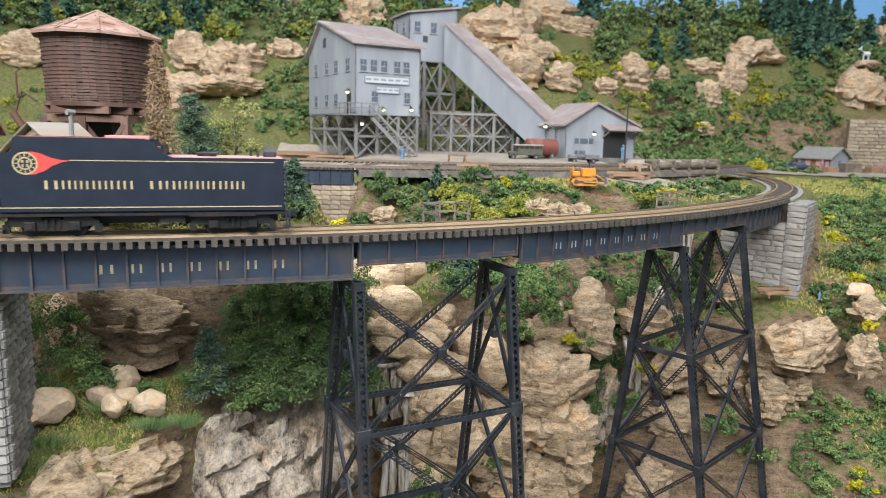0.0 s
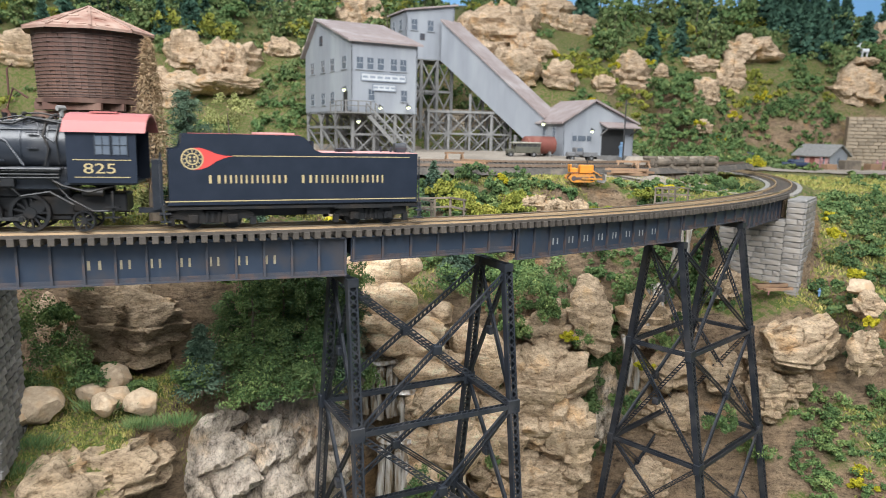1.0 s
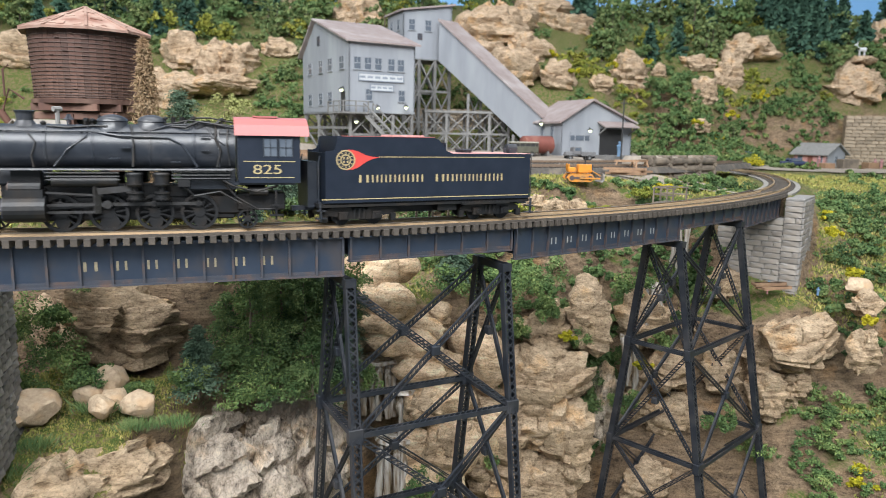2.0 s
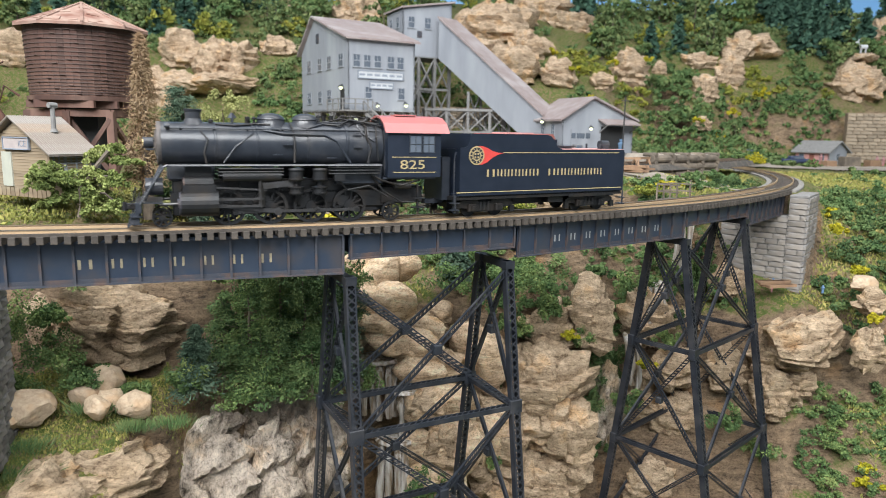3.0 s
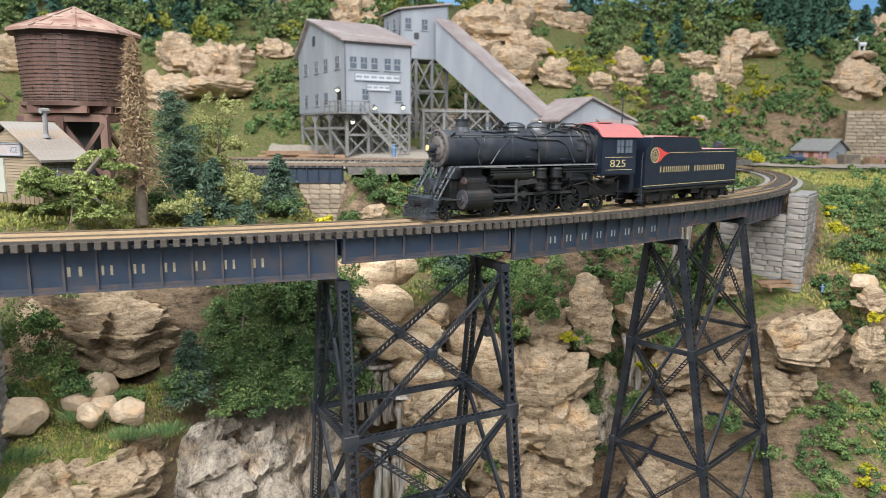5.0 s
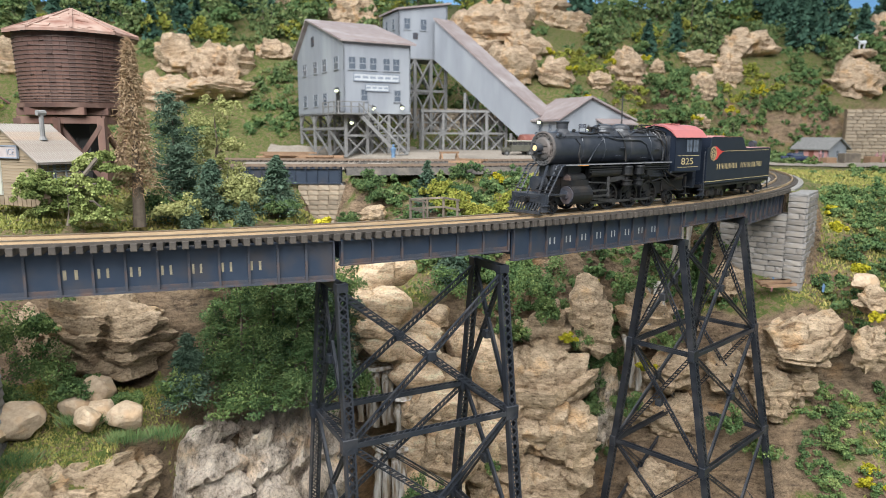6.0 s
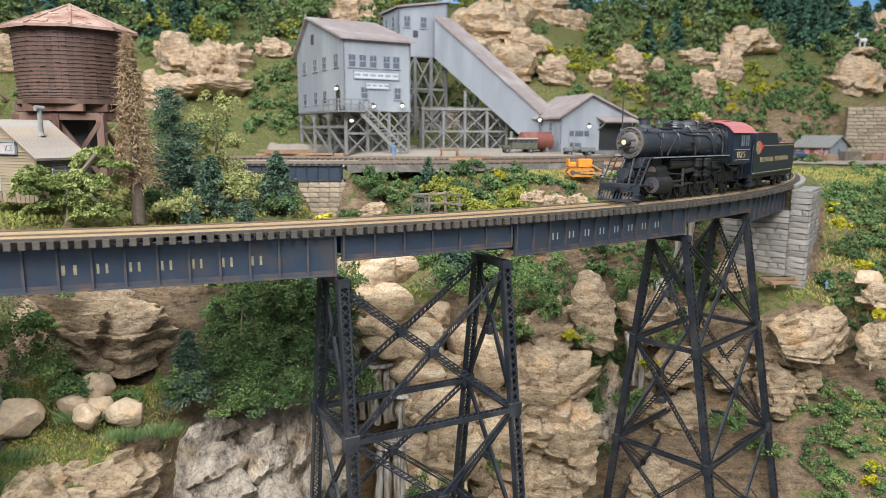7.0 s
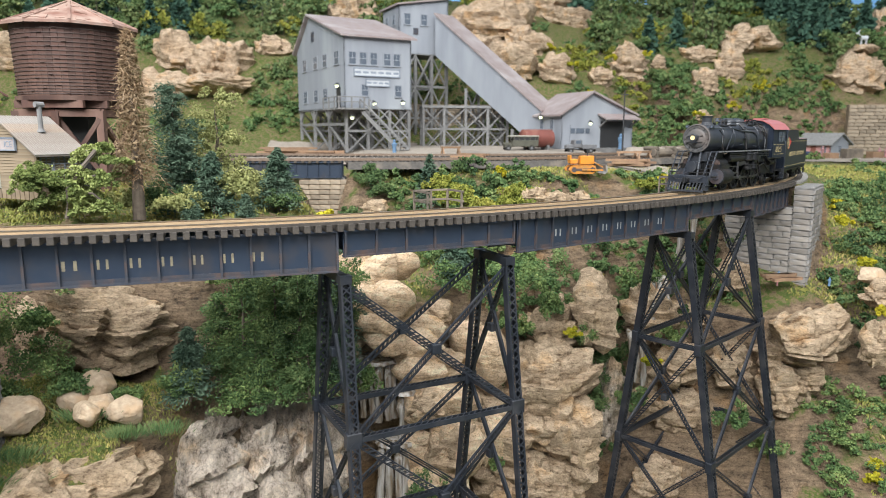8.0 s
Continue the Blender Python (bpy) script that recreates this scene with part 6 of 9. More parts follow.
def timber_heap(name, label, x, y, z, rz, n, length, seed, spread=1.6):
    e = thing(name, label, "timber pile", "timber piles", place(x, y, z, rz))
    rnd = random.Random(seed)
    for k in range(n):
        bm = box(bmesh.new(), 0, 0, 0, length * rnd.uniform(0.7, 1.1), 0.4, 0.25)
        o = part("plank", bm, M_WOOD, e)
        o.matrix_basis = place(rnd.uniform(-0.5, 0.5), rnd.uniform(-spread, spread) / 2, 0.15 + 0.26 * (k // 3), rnd.uniform(-12, 12))


timber_heap("plank_pile", "stack of brown sawn planks beside the mine", -21, 96, 1.3, 5, 12, 7, 1)
timber_heap("plank_pile", "stack of orange-brown planks near the stairs", -16, 93, 1.2, 3, 9, 6, 2)
timber_heap("plank_pile", "loose broken planks along the spur", 3.5, 84, 1.4, -30, 5, 4, 3)
timber_heap("plank_pile", "scattered timbers beside the bulldozer", 20.5, 76, 0.8, -15, 8, 4.5, 4)
timber_heap("plank_pile", "old boards lying below the abutment", 31, 62.6, -9.1, 10, 6, 3.4, 6)


def saw_horse(x, y, z, rz):
    e = thing("saw_horse", "brown timber saw horse in the yard", "saw horse", "saw horses", place(x, y, z, rz))
    part("top_rail", beam(bmesh.new(), (-1.4, 0, 1.3), (1.4, 0, 1.3), 0.25, 0.25), M_WOOD, e)
    for x0 in (-1.1, 1.1):
        for y0 in (-0.6, 0.6):
            part("leg", beam(bmesh.new(), (x0, 0, 1.3), (x0 * 1.1, y0, 0), 0.18, 0.18), M_WOOD, e)


saw_horse(1.2, 90.5, 1.2, 25)
saw_horse(21.5, 80.5, 0.9, -20)
saw_horse(23.5, 82.0, 0.9, 30)


def log_wall():
    e = thing("log_retaining_wall", "weathered grey log crib retaining wall", "retaining wall", "", place(25, 83, -0.3, 32))
    rnd = random.Random(8)
    for k in range(3):
        for j in range(3):
            part("log", rod(bmesh.new(), (4.2 * j, rnd.uniform(-0.1, 0.1), 0.5 + 0.95 * k), (4.2 * j + 4.1, rnd.uniform(-0.1, 0.1), 0.5 + 0.95 * k), 0.46, n=10), M_LOG, e)
        for j in range(5):
            part("tie_log", rod(bmesh.new(), (0.4 + 3 * j, -0.5, 0.98 + 0.95 * k), (0.4 + 3 * j, 1.5, 0.98 + 0.95 * k), 0.26, n=8), M_LOG, e)
    part("earth_fill", box(bmesh.new(), 6.2, 2.6, 1.5, 12.2, 4.6, 2.9, None, 0.5), M_DIRT, e)


M_LOG = material("grey_weathered_log", (0.19, 0.155, 0.12), 0.9, second=(0.09, 0.075, 0.06), scale=140, third=(0.25, 0.2, 0.15), coarse=50, bump=0.6, per_object=0.2)
log_wall()
e = thing("scrap_pile", "dark pile of scrap pipe on the terrace", "scrap pile", "", place(33, 96, 1.2, 10))
for k in range(9):
    part("pipe", rod(bmesh.new(), (-4 + 0.3 * k, 0.5 * (k % 4) - 0.6, 0.3 + 0.35 * (k // 4)), (4 - 0.2 * k, 0.5 * (k % 4) - 0.8, 0.35 + 0.35 * (k // 4)), 0.28, n=10), M_DARK, e)
part("machine", box(bmesh.new(), 4.6, -0.6, 0.8, 1.6, 1.2, 1.4, None, 0.2), M_REDPAINT, e, "small red machine")


def far_house():
    b = thing("far_house", "small grey cottage with a red front beside the road", "house", "", place(75.6, 145, -0.5, -60) @ Matrix.Scale(0.82, 4))
    W, D, h, r = 8.7, 8.0, 3.6, 5.9
    gable = [(0, 0), (D, 0), (D, h), (D / 2, r), (0, h)]
    turn = Matrix.Rotation(radians(90), 4, "Z")
    for x in (0.3, W):
        part("gable_wall", prism(bmesh.new(), gable, 0, 0.3, Matrix.Translation((x, 0, 0)) @ turn), M_GREYWALL, b)
    part("front_wall", box(bmesh.new(), W / 2, 0.15, h / 2, W, 0.3, h), M_PINK, b, "reddish front wall")
    part("back_wall", box(bmesh.new(), W / 2, D - 0.15, h / 2, W, 0.3, h), M_GREYWALL, b)
    bm = bmesh.new()
    for a, c in (((-0.9, h - 0.5), (D / 2, r)), ((D / 2, r), (D + 0.9, h - 0.5))):
        prism(bm, [a, c, (c[0], c[1] + 0.3), (a[0], a[1] + 0.3)], -0.8, W + 0.8, turn @ Matrix.Scale(-1, 4, (0, 1, 0)))
    part("roof", bm, M_TIMBER, b, "dark grey roof")
    for x in (1.7, 7.0):
        window(b, x, 2.1, 1.2, 1.5, place(0, 0, 0))
    part("door", box(bmesh.new(), 4.4, -0.05, 1.4, 1.3, 0.1, 2.8), M_MAROON, b)
    window(b, 4, 2.2, 1.2, 1.5, place(W, 0, 0, 90))


far_house()
e = thing("crates", "brown crates stacked before the cottage", "crates", "", place(80, 133, -0.4, 10))
for k, (x, w, hh) in enumerate(((0, 3.6, 2.0), (5.2, 2.4, 1.4), (-4.6, 2.2, 1.2))):
    part("crate", box(bmesh.new(), x, 0, hh / 2, w, 2, hh, None, 0.1), M_WOOD if k else M_LOG, e)


def peg(x, y, z, coat, h=2.0):
    """A tiny painted layout figure, kept a plain peg."""
    ob = part("figurine", revolve(bmesh.new(), [(0, 0), (0.14 * h, 0), (0.13 * h, h * 0.4), (0.2 * h, h * 0.72), (0.07 * h, h * 0.82), (0.1 * h, h * 0.9), (0.07 * h, h), (0, h)], 12), coat)
    ob.matrix_world = place(x, y, z)
    tagged(ob, "tiny plain painted layout figurine standing upright", "figurine", "figurines")


M_FIGBLUE = material("figurine_blue", (0.12, 0.22, 0.34), 0.7, second=(0.1, 0.17, 0.28), scale=300, bump=0)
M_FIGRED = material("figurine_red", (0.38, 0.12, 0.10), 0.7, second=(0.28, 0.2, 0.22), scale=300, bump=0)
peg(27.6, 106.2, 2.0, M_FIGBLUE, 2.3)
peg(-6.4, 97.4, 1.4, M_FIGBLUE)
peg(31.3, 63.6, -9.2, M_FIGBLUE, 0.8)
peg(35.5, 62.4, -9.6, M_FIGBLUE, 0.8)
peg(30.3, 61.8, -9.4, M_FIGRED, 0.5)
peg(76.0, 136, 0, M_FIGRED)
peg(88.0, 137, -0.3, M_FIGRED)
peg(90.0, 138, -0.3, M_FIGRED)


# ---- refuge platforms beside the bridge track ----
def refuge(deg):
    p = on_curve(deg, -3.4)
    e = thing("refuge_platform", "grey timber refuge platform with handrails beside the track", "platform", "refuge platforms", place(p.x, p.y, -0.65, deg + 90))
    part("deck", box(bmesh.new(), 0, 0, 0.05, 2.5, 2.6, 0.14), M_LOG, e)
    for x, y in ((-1.2, 1.2), (1.2, 1.2), (-1.2, -0.6), (1.2, -0.6), (0.0, 1.2)):
        part("rail_post", box(bmesh.new(), x, y, 0.75, 0.12, 0.12, 1.4), M_LOG, e)
    for z in (0.8, 1.4):
        part("hand_rail", beam(bmesh.new(), (-1.2, 1.2, z), (1.2, 1.2, z), 0.1, 0.12), M_LOG, e)
        for x in (-1.2, 1.2):
            part("hand_rail", beam(bmesh.new(), (x, 1.2, z), (x, -0.8, z), 0.1, 0.12), M_LOG, e)
    for x in (-1.0, 1.0):
        part("bearer", beam(bmesh.new(), (x, 1.2, -0.1), (x, -2.4, -0.1), 0.2, 0.25), M_LOG, e)


refuge(-61.9)
refuge(-46.2)


# ---- water tower ----
def water_tower():
    w = thing("water_tower", "round red-brown wooden water tank on timber legs", "water tower", "", place(-32.0, 62, -0.6))
    z0, z1, r0, r1 = 7.8, 13.6, 4.3, 4.55
    n = 54
    stave = None
    for k in range(n):
        a = 6.28319 * k / n
        if stave is None:
            bm = bmesh.new()
            wd0, wd1 = 6.28319 * r0 / n * 0.497, 6.28319 * r1 / n * 0.497
            vs = [bm.verts.new(p) for p in ((r0, -wd0, z0), (r0 + 0.025, -wd0 * 0.95, z0), (r0 + 0.025, wd0 * 0.95, z0), (r0, wd0, z0), (r1, -wd1, z1), (r1 + 0.025, -wd1 * 0.95, z1), (r1 + 0.025, wd1 * 0.95, z1), (r1, wd1, z1))]
            for f in ((0, 1, 5, 4), (1, 2, 6, 5), (2, 3, 7, 6), (3, 2, 1, 0), (4, 5, 6, 7)):
                bm.faces.new([vs[i] for i in f])
            stave = part("stave", bm, M_TANK, w)
        else:
            shared("stave", stave.data, w, place(0, 0, 0, math.degrees(a)))
    part("tank_core", rod(bmesh.new(), (0, 0, z0), (0, 0, z1), r0 - 0.02, r1 - 0.05, 48), M_DARK, w)
    for k in range(19):
        z = z0 + 0.16 + 5.4 * (k / 18) ** 1.18
        r = r0 + (r1 - r0) * (z - z0) / (z1 - z0) + 0.09
        bm = bmesh.new()
        ring(bm, 0, 0, 0, r, 0.075, 0.09, 54)
        bmesh.ops.transform(bm, matrix=Matrix.Translation((0, 0, z)) @ Matrix.Rotation(radians(90), 4, "X"), verts=bm.verts[:])
        hoop = part("hoop", bm, M_TANKHOOP, w, "thin dark hoop")
        for a in (-1.25 - 0.9 * ((k * 5) % 7) / 7, -0.9 + 0.5 * ((k * 4) % 9) / 9):
            part("hoop_lug", box(bmesh.new(), 0, 0, 0, 0.1, 0.34, 0.09, Matrix.Rotation(a, 4, "Z") @ Matrix.Translation((r + 0.02, 0, z + 0.02)), 0.02), M_TANKHOOP, hoop)
    sides = 10
    apex = Vector((0, 0, 15.6))
    for k in range(sides):
        a0, a1 = 6.28319 * (k + 0.2) / sides, 6.28319 * (k + 1.2) / sides
        p, q = Vector((5.35 * math.cos(a0), 5.35 * math.sin(a0), 13.35)), Vector((5.35 * math.cos(a1), 5.35 * math.sin(a1), 13.35))
        bm = bmesh.new()
        vs = [bm.verts.new(v) for v in (p, q, apex, p + Vector((0, 0, 0.22)), q + Vector((0, 0, 0.22)), apex + Vector((0, 0, 0.22)))]
        for f in ((2, 1, 0), (3, 4, 5), (0, 1, 4, 3), (1, 2, 5, 4), (2, 0, 3, 5)):
            bm.faces.new([vs[i] for i in f])
        panel = part("roof_panel", bm, M_TANKROOF, w, "faded red roof panel")
        rnd = random.Random(k)
        nrm = (q - p).cross(apex - p).normalized()
        for j in range(5):
            u, v = rnd.uniform(0.1, 0.8), rnd.uniform(0.05, 0.75)
            c = p * (1 - u) * (1 - v) + q * u * (1 - v) + apex * v + Vector((0, 0, 0.22)) + nrm * 0.03
            m = Matrix.Translation(c) @ nrm.to_track_quat("Z", "Y").to_matrix().to_4x4() @ Matrix.Rotation(rnd.uniform(-0.4, 0.4), 4, "Z") @ Matrix.Rotation(0.08, 4, "X")
            part("loose_shingle", box(bmesh.new(), 0, 0, 0, rnd.uniform(0.5, 1.0), rnd.uniform(0.3, 0.5), 0.07, m), M_TANKROOF, panel)
        part("hip_cap", beam(bmesh.new(), p + Vector((0, 0, 0.26)), apex + Vector((0, 0, 0.26)), 0.22, 0.1), M_TANKROOF, panel)
    part("deck", rod(bmesh.new(), (0, 0, z0 - 0.35), (0, 0, z0), 4.6, n=32), M_TANK, w)
    for k in range(7):
        y = -3.9 + 1.3 * k
        ln = 2 * math.sqrt(max(4.6 ** 2 - y * y, 1))
        part("joist", beam(bmesh.new(), (-ln / 2, y, z0 - 0.65), (ln / 2, y, z0 - 0.65), 0.4, 0.6), M_TANK, w)
    posts = [(-3.4, -3.2), (0, -3.6), (3.4, -3.2), (-3.4, 3.2), (0, 3.6), (3.4, 3.2)]
    for x, y in posts:
        part("post", box(bmesh.new(), x, y, 3.2, 0.6, 0.6, 6.8), M_TANK, w)
    for a, b in ((0, 1), (1, 2), (3, 4), (4, 5), (0, 3), (2, 5)):
        (x0, y0), (x1, y1) = posts[a], posts[b]
        part("cap_beam", beam(bmesh.new(), (x0, y0, 6.45), (x1, y1, 6.45), 0.5, 0.6), M_TANK, w)
        part("brace", beam(bmesh.new(), (x0, y0 - 0.2, 1.0), (x1, y1 - 0.2, 6.0), 0.24, 0.36), M_TANK, w)
        part("brace", beam(bmesh.new(), (x0, y0 + 0.2, 6.0), (x1, y1 + 0.2, 1.0), 0.24, 0.36), M_TANK, w)
    part("frost_box", box(bmesh.new(), 0, 0, 3.4, 3.0, 3.0, 7.0), M_DARK, w, "dark boxed riser pipe")
    bm = tube(bmesh.new(), [(-4.6, -2.2, 7.8), (-5.6, -2.6, 8.6), (-6.2, -2.8, 6.6), (-5.0, -2.2, 5.0)], 0.12)
    tube(bm, [(-5.6, -2.4, 10.6), (-6.0, -2.6, 10.2), (-6.0, -2.6, 8.0)], 0.09)
    rod(bm, (-6.4, -2.8, 6.8), (-5.2, -2.4, 4.6), 0.3, n=10)
    part("spout", bm, M_TANK, w)
    return w


M_TANKHOOP = material("dark_hoop_iron", (0.045, 0.028, 0.025), 0.6, second=(0.12, 0.075, 0.06), scale=200, bump=0.1)
water_tower()


# ---- office hut with clapboards ----
def station():
    b = thing("station_hut", "weathered tan clapboard hut with corrugated metal roof", "hut", "", place(-27.6, 47.0, -0.2, 62))
    # x runs along the window side away from the viewer, y along the gable wall to the left
    Lx, Wy, h, r = 2.9, 7.0, 3.4, 5.3
    board = None
    n = 14
    for k in range(n):
        z = 0.6 + (h - 0.6) * k / n
        for nm, m in (("clapboard", place(Lx / 2, -0.02, z + 0.12, 0, -10) @ Matrix.Diagonal((Lx, 1, 1, 1))), ("clapboard", place(-0.02, Wy / 2, z + 0.12, -90, -10) @ Matrix.Diagonal((Wy, 1, 1, 1)))):
            if board is None:
                board = part("clapboard", box(bmesh.new(), 0, 0, 0, 1, 0.06, 0.24), M_CLAP, b)
                board.matrix_basis = m
            else:
                shared("clapboard", board.data, b, m)
    for k in range(10):
        z = h + (r - h) * k / 10
        w = Wy * (1 - (z + 0.26 - h) / (r - h))
        if w > 0.3:
            shared("clapboard", board.data, b, place(-0.02, Wy / 2, z + 0.12, -90, -10) @ Matrix.Diagonal((w + 0.2, 1, 1, 1)))
    core = prism(bmesh.new(), [(0.05, 0), (Wy - 0.05, 0), (Wy - 0.05, h), (Wy / 2, r), (0.05, h)], -0.05, -Lx + 0.05, Matrix.Rotation(radians(90), 4, "Z"))
    part("wall_core", core, M_CLAP, b)
    for k in range(14):
        part("skirting_board", box(bmesh.new(), Lx * (k + 0.5) / 14, -0.05, 0.3, Lx / 14 * 0.85, 0.08, 0.6), M_CLAP, b)
        part("skirting_board", box(bmesh.new(), -0.05, Wy * (k + 0.5) / 14, 0.3, 0.08, Wy / 14 * 0.85, 0.6), M_CLAP, b)
    for x, y in ((0, 0), (Lx, 0), (0, Wy)):
        part("corner_board", box(bmesh.new(), x, y, h / 2 + 0.2, 0.22, 0.22, h - 0.4), M_CLAP, b)
    # corrugated roof in ribs
    for s in (0, 1):
        eave = Vector((0, -0.7, h - 0.5)) if s == 0 else Vector((0, Wy + 0.7, h - 0.5))
        ridge = Vector((0, Wy / 2, r + 0.15))
        bm = bmesh.new()
        prism(bm, [(eave.y, eave.z), (ridge.y, ridge.z), (ridge.y, ridge.z + 0.1), (eave.y, eave.z + 0.1)], 0.5, -Lx - 0.5, Matrix.Rotation(radians(90), 4, "Z"))
        sheet = part("roof_sheet", bm, M_TIN, b, "pale rusty corrugated sheet")
        rib = None
        for k in range(23):
            x = -0.46 + (Lx + 0.92) * k / 22
            if rib is None:
                rib = part("roof_rib", rod(bmesh.new(), eave + Vector((x, 0, 0.1)), ridge + Vector((x, 0, 0.1)), 0.085, n=6), M_TIN, sheet)
                x_first = x
            else:
                shared("roof_rib", rib.data, sheet, place(x - x_first, 0, 0))
    bm = rod(bmesh.new(), (1.6, 1.7, 4.2), (1.6, 1.7, 6.4), 0.16)
    rod(bm, (1.3, 1.7, 6.35), (1.9, 1.7, 6.35), 0.2)
    rod(bm, (1.6, 1.7, 4.5), (1.6, 1.7, 4.75), 0.3, 0.16)
    part("stove_pipe", bm, M_TIMBER, b, "grey stove pipe")
    for x in (0.6, 1.5, 2.3):
        window(b, x, 2.4, 0.8, 1.5, place(0, 0, 0), M_PALEGLASS)
    bm = box(bmesh.new(), -0.1, 4.6, 1.9, 0.1, 1.1, 2.4)
    part("window", bm, M_PALEGLASS, b)
    s = part("sign", box(bmesh.new(), -0.14, 3.3, 3.7, 0.14, 2.8, 0.75), M_NAMEBOARD, b, "faded pinkish name board with dark letters")
    bm = bmesh.new()
    for dz in (-0.4, 0.4):
        box(bm, -0.18, 3.3, 3.7 + dz, 0.16, 2.9, 0.08)
    for dy in (-1.42, 1.42):
        box(bm, -0.18, 3.3 + dy, 3.7, 0.16, 0.08, 0.8)
    part("sign_frame", bm, M_INK, s)
    txt = bpy.data.curves.new("sign_text", "FONT")
    txt.body, txt.size, txt.align_x, txt.align_y, txt.extrude = "ICE", 0.006, "RIGHT", "CENTER", 0.0001
    t_ob = new("sign_source", txt)
    bpy.context.view_layer.update()
    me = bpy.data.meshes.new_from_object(t_ob.evaluated_get(bpy.context.evaluated_depsgraph_get()))
    bpy.data.objects.remove(t_ob)
    me.materials.append(M_INK)
    word = new("sign_letters", me)
    word.parent = s
    word.matrix_basis = place(-0.225, 2.15, 3.68) @ pose(0, 0, 0, 90, 0, -90)
    return b


M_CLAP = material("weathered_tan_boards", (0.30, 0.225, 0.14), 0.85, second=(0.17, 0.125, 0.085), scale=120, third=(0.36, 0.30, 0.21), coarse=50, stretch=(0.3, 0.3, 1), bump=0.3, per_object=0.18)
M_TIN = material("rusty_corrugated_tin", (0.27, 0.245, 0.22), 0.6, metal=0.2, second=(0.2, 0.16, 0.13), scale=90, third=(0.33, 0.24, 0.17), coarse=45, bump=0.1)
M_PALEGLASS = material("pale_window", (0.5, 0.5, 0.42), 0.3, second=(0.36, 0.37, 0.33), scale=120, bump=0)
station()

bm = bmesh.new()
rod(bm, (0, 0, 0.9), (0, 1.0, 0.95), 0.34, 0.28, 10)
for sx in (-0.15, 0.15):
    for sy in (0.15, 0.85):
        rod(bm, (sx, sy, 0), (sx, sy, 0.8), 0.07)
rod(bm, (0, 1.0, 1.0), (0, 1.35, 1.5), 0.2, 0.16)
box(bm, 0, 1.5, 1.6, 0.25, 0.45, 0.25)
rod(bm, (0.08, 1.35, 1.7), (0.14, 1.2, 2.05), 0.05)
rod(bm, (-0.08, 1.35, 1.7), (-0.14, 1.2, 2.05), 0.05)
GOAT = thing("goat", "small white goat standing on a high rock", "goat", "", place(98.0, 160.6, 24.5, 84) @ Matrix.Scale(1.5, 4))
part("body", bm, M_SIGN, GOAT)


def yard_surface():
    """Pale dirt spread over the mine yard and the road beyond."""
    xs, ys = np.arange(-34, 112, 1.6), np.arange(72, 142, 1.6)
    gx, gy = np.meshgrid(xs, ys)
    gz = rough_height(gx, gy) + 0.22
    ok = np.zeros(gx.shape, bool)
    for k in np.ndindex(gx.shape):
        x, y = gx[k], gy[k]
        e = 3.5 * noise.noise(Vector((x * 0.15, y * 0.15, 5)))
        yard = -30 < x < 34 and (74.5 if x > -6 else 80 if x > -16 else 77) + 0.4 * e < y < 124 + e
        road = 34 <= x < 108 and 118 + e < y < 133 + e * 0.6
        ok[k] = yard or road
    ny, nx = gx.shape
    faces = [(j * nx + i, j * nx + i + 1, (j + 1) * nx + i + 1, (j + 1) * nx + i) for j in range(ny - 1) for i in range(nx - 1) if ok[j, i] and ok[j + 1, i] and ok[j, i + 1] and ok[j + 1, i + 1]]
    ob = arrays("yard_surface", list(zip(gx.ravel(), gy.ravel(), gz.ravel())), faces, M_DIRT, smooth=True)
    tagged(ob, "pale trodden dirt of the mine yard and road", "yard", kind="structure")


yard_surface()

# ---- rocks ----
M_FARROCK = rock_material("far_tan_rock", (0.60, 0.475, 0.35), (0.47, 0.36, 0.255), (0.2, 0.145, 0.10))


